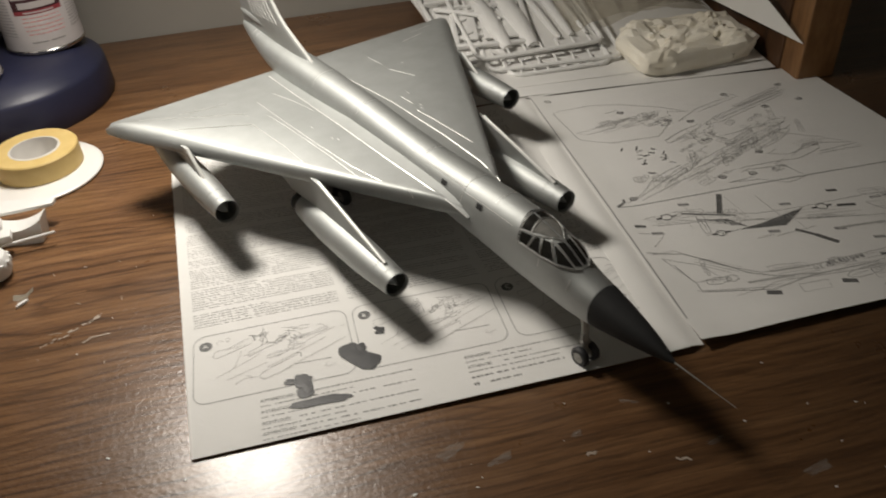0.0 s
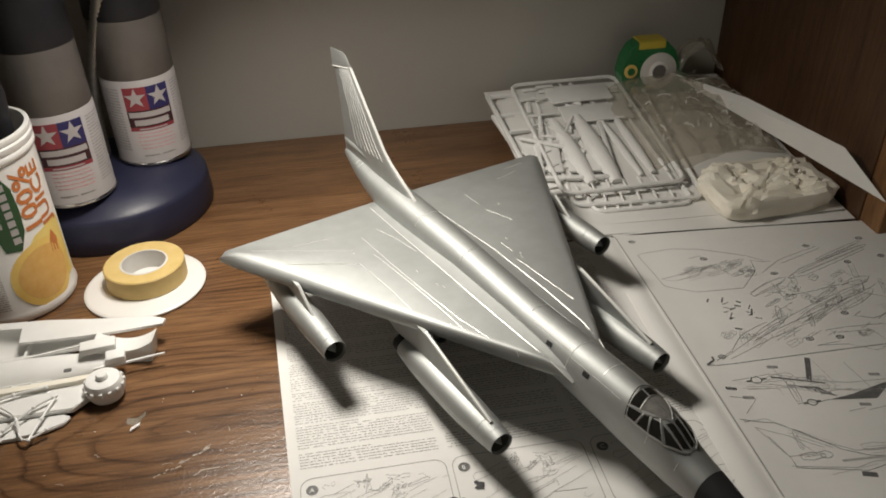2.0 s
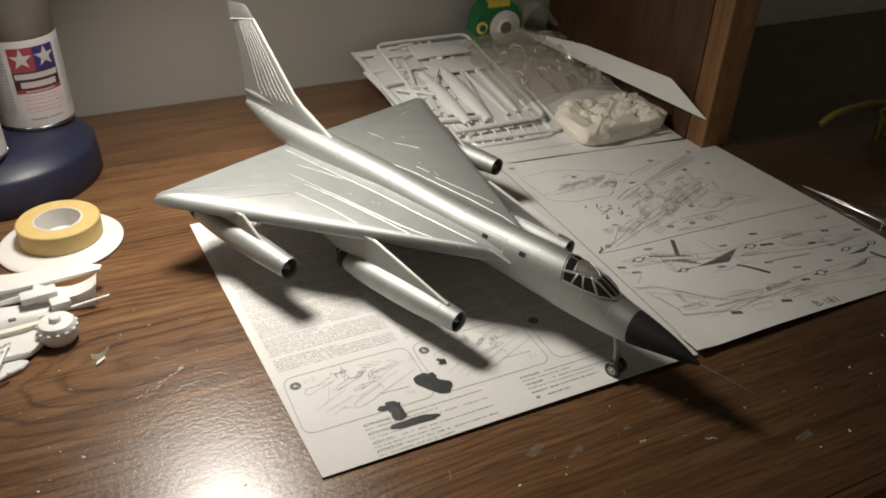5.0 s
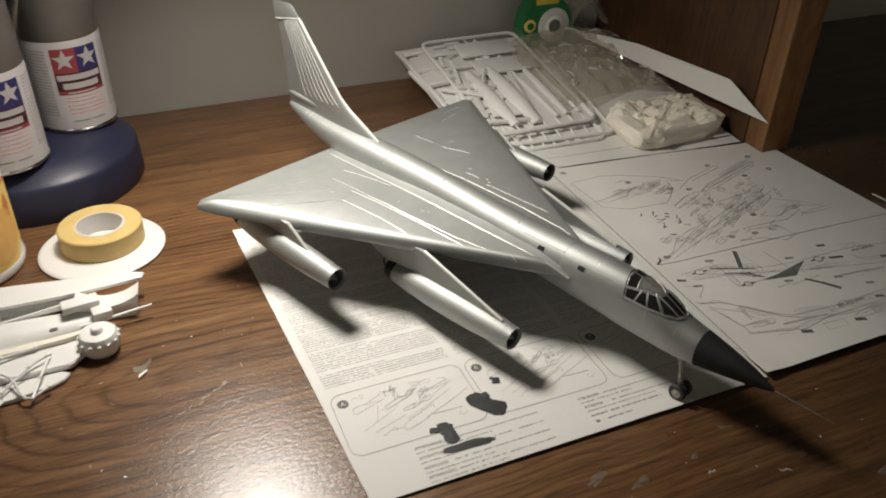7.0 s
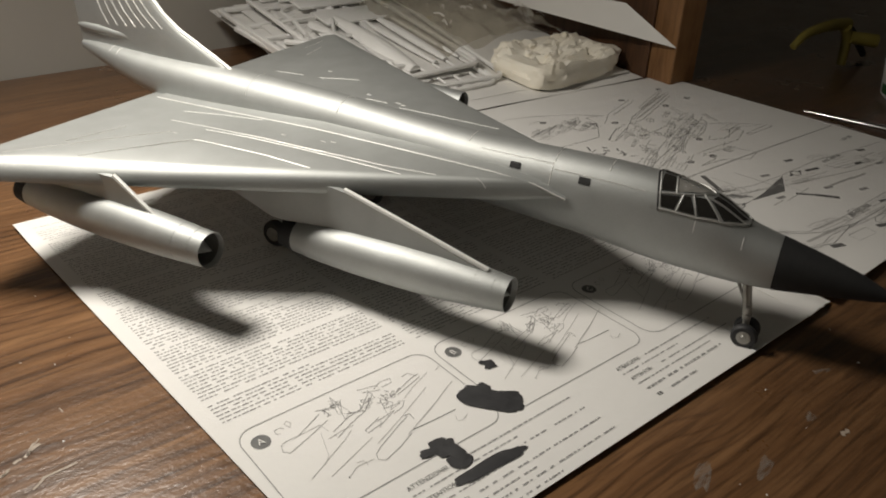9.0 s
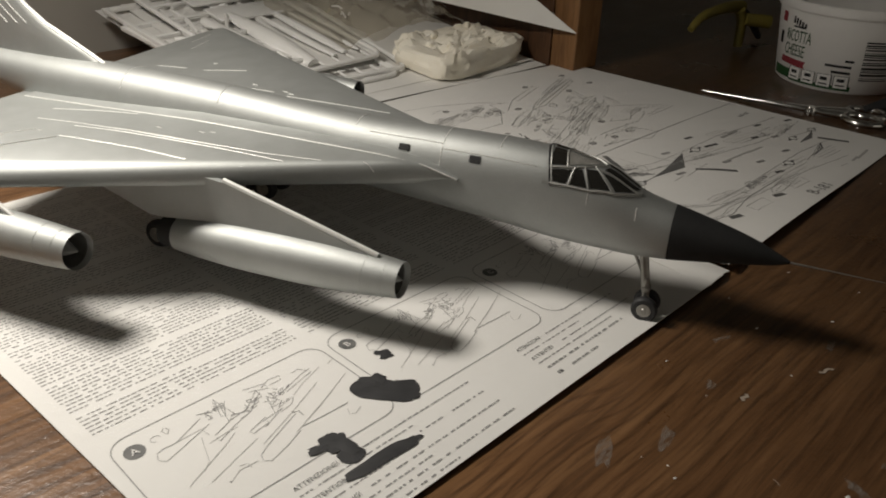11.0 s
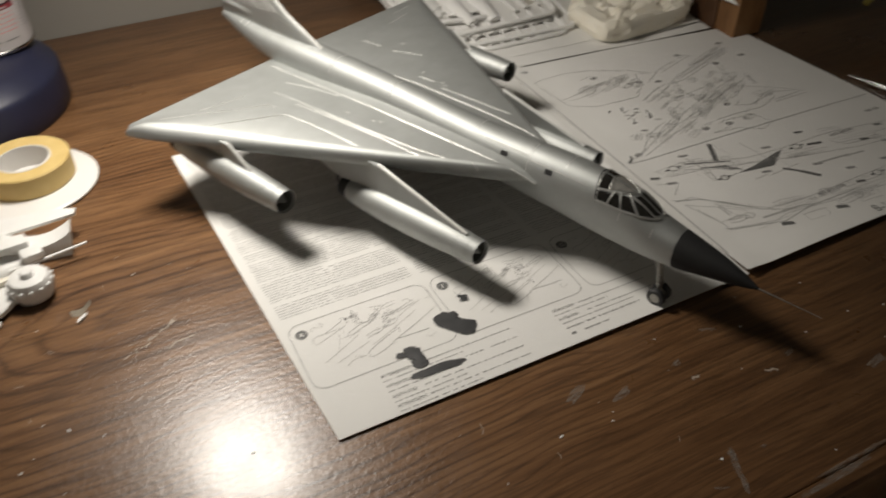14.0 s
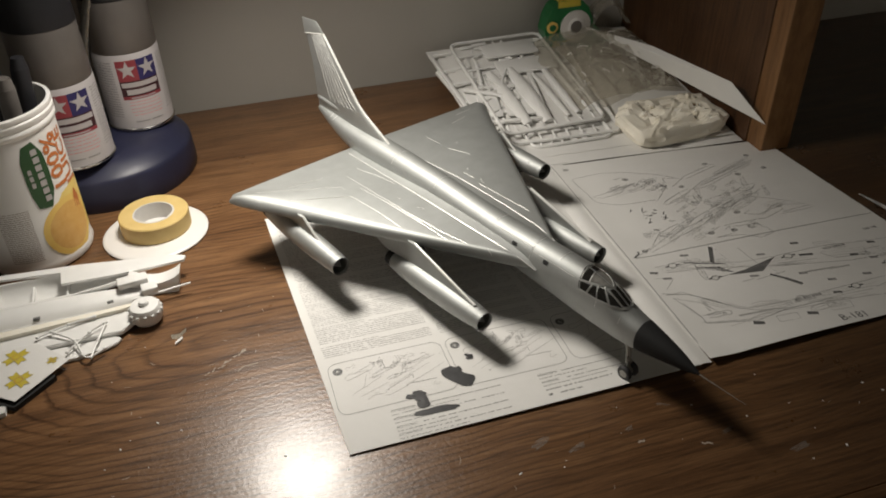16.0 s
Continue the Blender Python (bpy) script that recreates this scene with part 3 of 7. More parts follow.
for k in range(15):
    z = 0.0585 + (0.1225 - 0.0585) * k / 14
    front = lerp([(0.0585, 0.277), (0.0632, 0.285), (0.0692, 0.298), (0.0735, 0.3075), (0.08, 0.3166), (0.1225, 0.3556)], z)[0]
    back = lerp([(0.0585, 0.3738), (0.066, 0.3745), (0.095, 0.3765), (0.1225, 0.3823)], z)[0]
    left, right = [], []
    for c in (0.0, 0.015, 0.05, 0.12, 0.25, 0.45, 0.7, 0.9, 1.0):
        s = front + (back - front) * c
        h = (0.0024 - 0.0014 * k / 14) * math.sqrt(min(1.0, c / 0.15) if c < 0.15 else 1.0) * (1.0 - 0.8 * max(0.0, c - 0.4) / 0.6) + 0.0001
        zz = z + (0.0 if k < 14 else (0.0015 - 0.0045 * c))
        right.append((h, s, zz))
        left.append((-h, s, zz))
    rows.append(right + left[::-1])
loft(bm, rows)
part("tail_fin", bm, SILVER, plane, "tall swept silver tail fin", sharp=50)
bm = bmesh.new()
rows = []
for front, back, z0, z1, h in ((0.3566, 0.3828, 0.1240, 0.1184, 0.0012), (0.3572, 0.3834, 0.1252, 0.1196, 0.0014), (0.3592, 0.3842, 0.1272, 0.1228, 0.0012), (0.3622, 0.3850, 0.1302, 0.1288, 0.0008), (0.3650, 0.3848, 0.1314, 0.1300, 0.0004)):
    right = [(h * math.sqrt(c / 0.2) if c < 0.2 else h * (1 - 0.7 * (c - 0.2)), front + (back - front) * c, z0 + (z1 - z0) * c) for c in (0.005, 0.04, 0.1, 0.2, 0.5, 0.8, 1.0)]
    rows.append(right + [(-x, y, z) for x, y, z in right[::-1]])
loft(bm, rows)
part("fin_tip", bm, SILVER, plane, "separate rounded fin tip cap")
bm = bmesh.new()
for side in (1, -1):
    tube(bm, [(side * (0.0009 + 0.0003 * (1 - c)) if c > 0.03 else 0.0, 0.3562 + 0.0266 * c, 0.1236 - 0.0056 * c) for c in (0.0, 0.1, 0.4, 0.7, 1.0)], 0.0004, 6)
part("fin_tip_band", bm, SILVER_GLINT, plane)
bm = bmesh.new()
for side in (1, -1):
    for k in range(7):
        c = 0.13 + 0.095 * k
        pts = []
        for j in range(9):
            z = 0.0735 + 0.049 * j / 8 - 0.003 * k / 6
            front = lerp([(0.0585, 0.277), (0.0632, 0.285), (0.0692, 0.298), (0.0735, 0.3075), (0.08, 0.3166), (0.1225, 0.3556)], z)[0]
            back = lerp([(0.0585, 0.3738), (0.066, 0.3745), (0.095, 0.3765), (0.1225, 0.3823)], z)[0]
            h = (0.0024 - 0.0014 * (z - 0.0585) / 0.064) * (1.0 - 0.8 * max(0.0, c - 0.4) / 0.6) + 0.0001
            pts.append((side * h, front + (back - front) * c, z))
        tube(bm, pts, 0.00018, 5)
    pts = [(side * 0.0004, s, z) for s, z in ((0.2775, 0.0598), (0.285, 0.0636), (0.298, 0.0697), (0.3075, 0.074), (0.3166, 0.0803), (0.337, 0.1025), (0.3562, 0.1237))]
    tube(bm, pts, 0.0005, 6)
part("fin_ribs", bm, SILVER_GLINT, plane, "raised ribs on the tail fin with glints in their colour", kind="stuff")
bm = bmesh.new()
lathe_y([(0.0003, 0.322, -0.004), (0.0012, 0.332, -0.002), (0.0022, 0.345, -0.0006), (0.0025, 0.360, 0.0), (0.0020, 0.371, 0.0003), (0.0008, 0.3755, 0.0004)], 14, 0.0, 0.0668, bm)
part("tail_fairing", bm, SILVER, plane, "slim bullet fairing at the fin's foot")


def nacelle(u, s0, s1, z0, z1, r_lip, r_max, r_end):
    pod = new("engine_pod")
    pod.parent = plane
    tagged(pod, "silver engine pod with dark pointed intake")
    length = s1 - s0
    prof = []
    for k in range(25):
        c = k / 24
        r = lerp([(0.0, r_lip), (0.12, r_lip + 0.45 * (r_max - r_lip)), (0.3, r_lip + 0.88 * (r_max - r_lip)), (0.48, r_max), (0.7, r_max - 0.1 * (r_max - r_end)), (0.88, r_max - 0.5 * (r_max - r_end)), (1.0, r_end)], c)[0]
        prof.append((r, s0 + length * c, z1 * c + z0 * (1 - c)))
    inner = [(r_lip * 0.86, s0 + 0.016, z0), (r_lip * 0.94, s0 + 0.0008, z0)]
    bm = bmesh.new()
    lathe_y(inner + prof, 32, u, 0.0, bm, cap0=False)
    part("pod_shell", bm, SILVER, pod)
    bm = bmesh.new()
    lathe_y([(r_lip * 0.925, s0 + 0.0020, z0), (r_lip * 0.90, s0 + 0.0040, z0), (r_lip * 0.80, s0 + 0.013, z0)], 28, u, 0.0, bm, cap0=False)
    part("intake", bm, INTAKE_SHADE, pod, "intake lining with the recess shade put into its colour")
    bm = bmesh.new()
    lathe_y([(0.0001, s0 - 0.0002, z0), (r_lip * 0.40, s0 + 0.0050, z0), (r_lip * 0.62, s0 + 0.0125, z0)], 20, u, 0.0, bm)
    part("intake_spike", bm, SILVER, pod, "pointed silver intake cone")
    bm = bmesh.new()
    lathe_y([(r_end * 0.98, s1 - 0.0005, z1), (r_end * 1.0, s1 + 0.001, z1), (r_end * 0.86, s1 + 0.0065, z1), (r_end * 0.72, s1 + 0.0065, z1), (r_end * 0.7, s1 + 0.0015, z1), (0.0001, s1 + 0.0014, z1)], 28, u, 0.0, bm)
    part("exhaust", bm, BLACK, pod, "black exhaust nozzle")
    bm = bmesh.new()
    for d in (0.0050, 0.0120):
        c = d / length
        r = lerp([(0.0, r_lip), (0.12, r_lip + 0.45 * (r_max - r_lip)), (0.3, r_lip + 0.88 * (r_max - r_lip))], c)[0]
        zz = z1 * c + z0 * (1 - c)
        tube(bm, [(u + (r + 0.00002) * math.sin(2 * math.pi * i / 28), s0 + d, zz + (r + 0.00002) * math.cos(2 * math.pi * i / 28)) for i in range(29)], 0.00010, 4)
    part("pod_bands", bm, SILVER, pod)


for side in (1, -1):
    nacelle(0.0517 * side, 0.1145, 0.2030, 0.0230, 0.0205, 0.0061, 0.0085, 0.0064)
    # the outer pod on the far wing sits a little further out and forward
    out, ahead, up = (0.0020, 0.0025, 0.0015) if side > 0 else (0.0, 0.0, 0.0)
    nacelle((0.0910 + out) * side, 0.2100 - ahead, 0.3000 - ahead, 0.0305 + up, 0.0300 + up, 0.0063, 0.0079, 0.0058)
    bm = bmesh.new()
    plate(bm, [(0.1235, 0.0292), (0.1500, 0.0368), (0.1810, 0.0448), (0.1900, 0.0455), (0.2550, 0.0455), (0.2450, 0.0360), (0.2150, 0.0260), (0.1600, 0.0270)], (0.0517 - 0.0011) * side, (0.0517 + 0.0011) * side)
    part("inner_pylon", bm, SILVER, plane, "thin swept engine pylon", smooth=False)
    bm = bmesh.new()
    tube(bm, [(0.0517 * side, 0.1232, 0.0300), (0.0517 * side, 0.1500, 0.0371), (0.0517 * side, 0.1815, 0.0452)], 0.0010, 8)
    part("pylon_edge", bm, SILVER_GLINT, plane)
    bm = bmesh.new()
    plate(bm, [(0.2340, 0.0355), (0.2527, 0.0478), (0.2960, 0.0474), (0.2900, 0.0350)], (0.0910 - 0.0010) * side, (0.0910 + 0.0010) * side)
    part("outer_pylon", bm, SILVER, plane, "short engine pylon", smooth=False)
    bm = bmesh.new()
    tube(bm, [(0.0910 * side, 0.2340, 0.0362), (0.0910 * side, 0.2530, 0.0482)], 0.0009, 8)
    part("pylon_edge", bm, SILVER_GLINT, plane)


def wheel(x, y, z, r, w, parent):
    hub = new("wheel")
    hub.parent = parent
    tagged(hub, "small black tyre on a pale hub")
    bm = bmesh.new()
    prof = [(r * 0.55, -w * 0.5), (r * 0.86, -w * 0.5), (r * 0.97, -w * 0.3), (r, 0.0), (r * 0.97, w * 0.3), (r * 0.86, w * 0.5), (r * 0.55, w * 0.5)]
    n = 24
    loft(bm, [[(x + d, y + q * math.cos(2 * math.pi * i / n), z + q * math.sin(2 * math.pi * i / n)) for i in range(n)] for q, d in prof])
    part("tyre", bm, TYRE, hub)
    for sd in (1, -1):
        bm = bmesh.new()
        loft(bm, [[(x + sd * d, y + q * math.cos(2 * math.pi * i / 14), z + q * math.sin(2 * math.pi * i / 14)) for i in range(14)] for q, d in ((r * 0.54, w * 0.4), (r * 0.54, w * 0.52), (r * 0.40, w * 0.56), (r * 0.22, w * 0.50), (r * 0.16, w * 0.62))])
        part("hub", bm, STEEL, hub)


nose_gear = new("nose_gear")
nose_gear.parent = plane
tagged(nose_gear, "steel-grey nose gear leg with twin wheels")
NU, NS, NR = -0.0036, 0.0422, 0.0047
bm = bmesh.new()
tube(bm, [(NU, NS, NR), (NU + 0.0004, NS + 0.0010, 0.0120)], 0.00125, 10)
tube(bm, [(NU + 0.0003, NS + 0.0009, 0.0115), (NU + 0.0022, 0.0462, 0.0262)], 0.00165, 10)
tube(bm, [(NU - 0.0036, NS, NR), (NU + 0.0036, NS, NR)], 0.0006, 8)
tube(bm, [(NU + 0.0004, NS + 0.0010, 0.0140), (NU + 0.0022, 0.0500, 0.0258)], 0.0006, 8)
box(bm, NU - 0.0018, NU + 0.0022, NS - 0.0006, NS + 0.0022, 0.0112, 0.0130, 0.0003)
box(bm, NU - 0.0020, NU + 0.0012, NS + 0.0004, NS + 0.0016, 0.0140, 0.0165, 0.0003)
part("gear_leg", bm, STEEL, nose_gear)
for x in (NU - 0.0031, NU + 0.0031):
    wheel(x, NS, NR + 0.0009, NR, 0.0030, plane)
for side in (1, -1):
    gear = new("main_gear")
    gear.parent = plane
    tagged(gear, "dark main gear leg under the wing")
    bm = bmesh.new()
    tube(bm, [(0.028 * side, 0.2240, 0.0062), (0.028 * side, 0.2180, 0.0440)], 0.0015, 10)
    tube(bm, [(0.028 * side, 0.2180, 0.0062), (0.028 * side, 0.2300, 0.0062)], 0.0011, 8)
    tube(bm, [(0.028 * side, 0.2240, 0.0140), (0.028 * side, 0.2420, 0.0440)], 0.0009, 8)
    for y in (0.2180, 0.2300):
        tube(bm, [((0.028 - 0.006) * side, y, 0.0062), ((0.028 + 0.006) * side, y, 0.0062)], 0.0008, 8)
    part("gear_leg", bm, STEEL, gear)
    for y in (0.2180, 0.2300):
        for d in (-0.0062, 0.0062):
            wheel(0.028 * side + d, y, 0.0064, 0.0058, 0.0042, plane)

# ---------------------------------------------------------------- the instruction booklet
def bilinear(c, a, b):
    """The point at (a, b) of a four-cornered sheet: c = bottom left, bottom right, top right, top left."""
    x = (c[0][0] * (1 - a) + c[1][0] * a) * (1 - b) + (c[3][0] * (1 - a) + c[2][0] * a) * b
    y = (c[0][1] * (1 - a) + c[1][1] * a) * (1 - b) + (c[3][1] * (1 - a) + c[2][1] * a) * b
    return x, y


def sheet_mesh(c, height, nx=40, ny=40, thick=0.00018):
    """A thin curled sheet over a four-cornered outline, its lift given by height(a, b)."""
    bm = bmesh.new()
    layers = []
    for dz in (0.0, -thick):
        layers.append([[bm.verts.new((*bilinear(c, i / nx, j / ny), height(i / nx, j / ny) + dz)) for i in range(nx + 1)] for j in range(ny + 1)])
    top, bot = layers
    for j in range(ny):
        for i in range(nx):
            bm.faces.new((top[j][i], top[j][i + 1], top[j + 1][i + 1], top[j + 1][i]))
            bm.faces.new((bot[j][i], bot[j + 1][i], bot[j + 1][i + 1], bot[j][i + 1]))
    for i in range(nx):
        bm.faces.new((bot[0][i], bot[0][i + 1], top[0][i + 1], top[0][i]))
        bm.faces.new((top[ny][i], top[ny][i + 1], bot[ny][i + 1], bot[ny][i]))
    for j in range(ny):
        bm.faces.new((top[j][0], top[j + 1][0], bot[j + 1][0], bot[j][0]))
        bm.faces.new((bot[j][nx], bot[j + 1][nx], top[j + 1][nx], top[j][nx]))
    return bm


LEFT_C = [(0.0, 0.0), (0.2140, -0.001), (0.2150, 0.250), (-0.0150, 0.248)]
RIGHT_C = [(0.2195, 0.0), (0.4345, 0.003), (0.4225, 0.2310), (0.2252, 0.2500)]


def left_z(a, b):
    return 0.0007 + 0.0016 * math.exp(-((b / 0.05) ** 2)) * (0.25 + 0.75 * math.exp(-(((a - 0.75) / 0.3) ** 2))) + 0.0009 * max(0.0, a - 0.8) / 0.2 + 0.0003 * math.sin(6 * a + 2 * b) + 0.0012 * math.exp(-(((1 - b) / 0.06) ** 2)) * (1 - a)


def right_z(a, b):
    return 0.0010 + 0.0020 * math.exp(-((a / 0.05) ** 2)) + 0.0022 * math.exp(-((b / 0.06) ** 2)) * math.exp(-(((a - 0.2) / 0.4) ** 2)) + 0.0004 * math.sin(5 * a - 3 * b) + 0.0016 * math.exp(-(((1 - b) / 0.05) ** 2)) * (0.3 + 0.7 * math.sin(3.0 * a + 0.3) ** 2)


booklet = thing("instruction_booklet", "open white instruction booklet with printed line drawings under the model", "booklet")
left_page = part("page", sheet_mesh(LEFT_C, left_z), PAPER, booklet, "page with text columns and black paint blots")
right_page = part("page", sheet_mesh(RIGHT_C, right_z), PAPER, booklet, "page with exploded line drawings and marking guide")
FOLD_C = [(0.2035, -0.0012), (0.2212, 0.0), (0.2266, 0.2495), (0.2120, 0.2500)]
part("page", sheet_mesh(FOLD_C, lambda a, b: 0.0019 + 0.0012 * math.sin(math.pi * min(1.0, a * 1.05)) - 0.0008 * a, 16, 30), PAPER, booklet, "folded page edge at the spine")

# ---------------------------------------------------------------- lamp, cans, cup and tape
lamp = thing("desk_lamp", "desk lamp with navy blue round base and flexible chrome neck", "desk lamp")
bm = lathe([(0.0715, 0.0), (0.0725, 0.002), (0.0722, 0.0120), (0.0714, 0.0235), (0.0706, 0.0256), (0.0692, 0.0272), (0.0655, 0.0298), (0.0600, 0.0335), (0.0530, 0.0364), (0.0440, 0.0378), (0.0300, 0.0380), (0.0001, 0.0380)], 72, None, -0.1320, 0.3750)
part("lamp_base", bm, NAVY, lamp, "round navy blue plastic base with domed shoulder", sharp=60)
NECK = [(-0.136, 0.392, 0.034), (-0.133, 0.388, 0.075), (-0.125, 0.380, 0.11), (-0.114, 0.372, 0.14), (-0.100, 0.3640, 0.18), (-0.088, 0.374, 0.23), (-0.080, 0.374, 0.30), (-0.076, 0.360, 0.345), (-0.070, 0.330, 0.388), (-0.056, 0.296, 0.404), (-0.040, 0.270, 0.384)]


def spline(pts, steps):
    pts = [Vector(p) for p in pts]
    out = []
    for i in range(len(pts) - 1):
        p0, p1, p2, p3 = pts[max(i - 1, 0)], pts[i], pts[i + 1], pts[min(i + 2, len(pts) - 1)]
        for k in range(steps):
            t = k / steps
            out.append(0.5 * ((2 * p1) + (p2 - p0) * t + (2 * p0 - 5 * p1 + 4 * p2 - p3) * t * t + (3 * p1 - p0 - 3 * p2 + p3) * t**3))
    out.append(pts[-1])
    return out


bm = bmesh.new()
path = spline(NECK, 22)
rings = []
a = None
for i, p in enumerate(path):
    d = (path[min(i + 1, len(path) - 1)] - path[max(i - 1, 0)]).normalized()
    a = d.orthogonal().normalized() if a is None else (a - d * a.dot(d)).normalized()
    b = d.cross(a)
    r = 0.0048 if i % 2 else 0.0040
    rings.append([tuple(p + a * (r * math.cos(2 * math.pi * j / 16)) + b * (r * math.sin(2 * math.pi * j / 16))) for j in range(16)])
loft(bm, rings)
part("gooseneck", bm, STEEL, lamp, "ribbed flexible metal neck", sharp=80)
bm = bmesh.new()
shade = [(0.056, -0.037), (0.056, -0.012), (0.052, 0.012), (0.042, 0.034), (0.026, 0.048), (0.013, 0.054), (0.011, 0.074), (0.0001, 0.076)]
inner = [(r * 0.965, z - 0.0005) for r, z in shade[:5]] + [(0.0001, 0.0485)]
loft(bm, [ring_pts(0, 0, z, r, 40) for r, z in inner[::-1] + shade], False, False)
aim = Vector(AIM).normalized()
bmesh.ops.transform(bm, matrix=Matrix.Translation(LAMP) @ (-aim).to_track_quat("Z", "Y").to_matrix().to_4x4(), verts=bm.verts)
part("shade", bm, NAVY, lamp, "navy blue dome shade tilted over the desk")



def star(cx, cy, r, rot=90):
    return [(cx + (r if k % 2 == 0 else r * 0.40) * math.cos(radians(rot + 36 * k)), cy + (r if k % 2 == 0 else r * 0.40) * math.sin(radians(rot + 36 * k))) for k in range(10)]


def wrap(bm, outline, radius, off, turn=0.0, n_split=6):
    """A flat figure of (arc length, height) laid round an upright cylinder, facing -y when turn is 0."""
    fl = bmesh.new()
    vs = [fl.verts.new((x, z, 0)) for x, z in outline]
    fl.faces.new(vs)
    xs = [p[0] for p in outline]
    lo, hi = min(xs), max(xs)
    k = max(1, int((hi - lo) / 0.0025))
    for i in range(1, k):
        x = lo + (hi - lo) * i / k
        bmesh.ops.bisect_plane(fl, geom=fl.verts[:] + fl.edges[:] + fl.faces[:], plane_co=(x, 0, 0), plane_no=(1, 0, 0))
    fl.verts.index_update()
    made = []
    for v in fl.verts:
        rad = radius(v.co.y) if callable(radius) else radius
        an = v.co.x / rad + radians(turn)
        made.append(bm.verts.new(((rad + off) * math.sin(an), -(rad + off) * math.cos(an), v.co.y)))
    for f in fl.faces:
        bm.faces.new([made[v.index] for v in f.verts])
    fl.free()
    return bm


def rect(x0, x1, z0, z1):
    return [(x0, z0), (x1, z0), (x1, z1), (x0, z1)]


def spray_can(x, y, turn):
    can = thing("spray_can", "spray paint can with white label and charcoal cap", "spray can", pose(x, y, 0.0378, 0, 0, turn), "spray cans")
    R = 0.0265
    bm = lathe([(0.0235, 0.0004), (0.0245, 0.0), (0.0262, 0.0008), (0.0268, 0.0022), (R, 0.0034), (R, 0.0655), (0.0255, 0.0668), (0.0001, 0.0668)], 56)
    body = part("body", bm, LABEL, can, "white printed paper label")
    bm = lathe([(0.0252, 0.0014), (0.0272, 0.0016), (0.0274, 0.0026), (0.0268, 0.0034), (0.0255, 0.0034)], 56)
    part("rim", bm, CHROME, can, "thin metal bottom rim")
    bm = lathe([(0.0250, 0.0662), (0.0258, 0.0666), (0.0262, 0.0672), (0.0254, 0.1078), (0.0245, 0.1082), (0.0001, 0.1082)], 56)
    part("shoulder", bm, CAP_GREY, can, "smooth grey upper body")
    bm = lathe([(0.0240, 0.1080), (0.0256, 0.1083), (0.0259, 0.1092), (0.0252, 0.1440), (0.0240, 0.1462), (0.0001, 0.1468)], 56)
    part("cap", bm, CAP_DARK, can, "charcoal plastic cap")
    # label print: two coloured squares with stars over a dark band
    for x0, x1, m in ((-0.0162, 0.0, RED), (0.0, 0.0162, BLUE)):
        bm = bmesh.new()
        wrap(bm, rect(x0, x1, 0.0445, 0.0618), R, 0.00012)
        part("label_square", bm, m, body)
    for cx in (-0.0082, 0.0082):
        bm = bmesh.new()
        pts = star(cx, 0.0538, 0.0078)
        for k in range(10):
            wrap(bm, [(cx, 0.0538), pts[k], pts[(k + 1) % 10]], R, 0.00026)
        part("label_star", bm, LABEL, body)
    bm = bmesh.new()
    wrap(bm, rect(-0.0162, 0.0162, 0.0318, 0.0445), R, 0.00012)
    part("label_band", bm, MAROON, body)
    bm = bmesh.new()
    wrap(bm, rect(-0.0162, 0.0162, 0.0290, 0.0318), R, 0.00012)
    part("label_stripe", bm, RED, body)
    bm = bmesh.new()
    wrap(bm, rect(-0.0150, 0.0150, 0.0394, 0.0434), R, 0.00026)
    wrap(bm, rect(-0.0122, 0.0124, 0.0331, 0.0374), R, 0.00026)
    wrap(bm, rect(-0.0100, 0.0100, 0.0298, 0.0308), R, 0.00026)
    part("logo", bm, LABEL, body)
    bm = bmesh.new()
    rnd = random.Random(5)
    for row, z in enumerate((0.0262, 0.0236, 0.0205, 0.0176, 0.0148)):
        x0 = -0.014 + rnd.random() * 0.003
        while x0 < 0.0135:
            w = 0.0015 + rnd.random() * 0.003
            wrap(bm, rect(x0, min(x0 + w, 0.0145), z, z + 0.0007), R, 0.00012)
            x0 += w + 0.0007
    part("label_text", bm, PINK, body)
    bm = bmesh.new()
    for sx in (-1, 1):
        z = 0.060
        while z > 0.012:
            x0 = 0.0195
            while x0 < 0.036:
                w = 0.001 + rnd.random() * 0.0035
                wrap(bm, rect(sx * x0, sx * (x0 + w), z, z + 0.0007), R, 0.00012)
                x0 += w + 0.0006
            z -= 0.0022
    wrap(bm, rect(-0.011, 0.0, 0.0088, 0.0098), R, 0.00012)
    wrap(bm, rect(0.002, 0.012, 0.0088, 0.0098), R, 0.00012)
    part("label_fine_print", bm, INK_GREY, body)
    return can


spray_can(-0.0975, 0.3880, 18)
spray_can(-0.1448, 0.3335, 17)

disc = thing("white_disc", "thin round white plastic lid lying on the desk", "lid")
bm = lathe([(0.0370, 0.0), (0.0385, 0.0006), (0.0388, 0.0016), (0.0380, 0.0024), (0.0360, 0.0026), (0.0001, 0.0026)], 64, None, -0.0960, 0.2590)
part("lid_body", bm, WHITE, disc)
roll = thing("masking_tape_roll", "roll of yellow masking tape lying on a white lid", "tape roll", pose(-0.0950, 0.2640, 0.0026))
bm = lathe([(0.0152, 0.0005), (0.0250, 0.0), (0.0257, 0.0006), (0.0258, 0.0128), (0.0250, 0.0136), (0.0152, 0.0130)], 64, cap0=False, cap1=False)
part("tape", bm, TAPE, roll, "yellow wound tape")
bm = lathe([(0.0152, 0.0002), (0.0153, 0.0132), (0.0140, 0.0134), (0.0139, 0.0001)], 48, cap0=False, cap1=False)
part("core", bm, CORE, roll, "grey cardboard core")

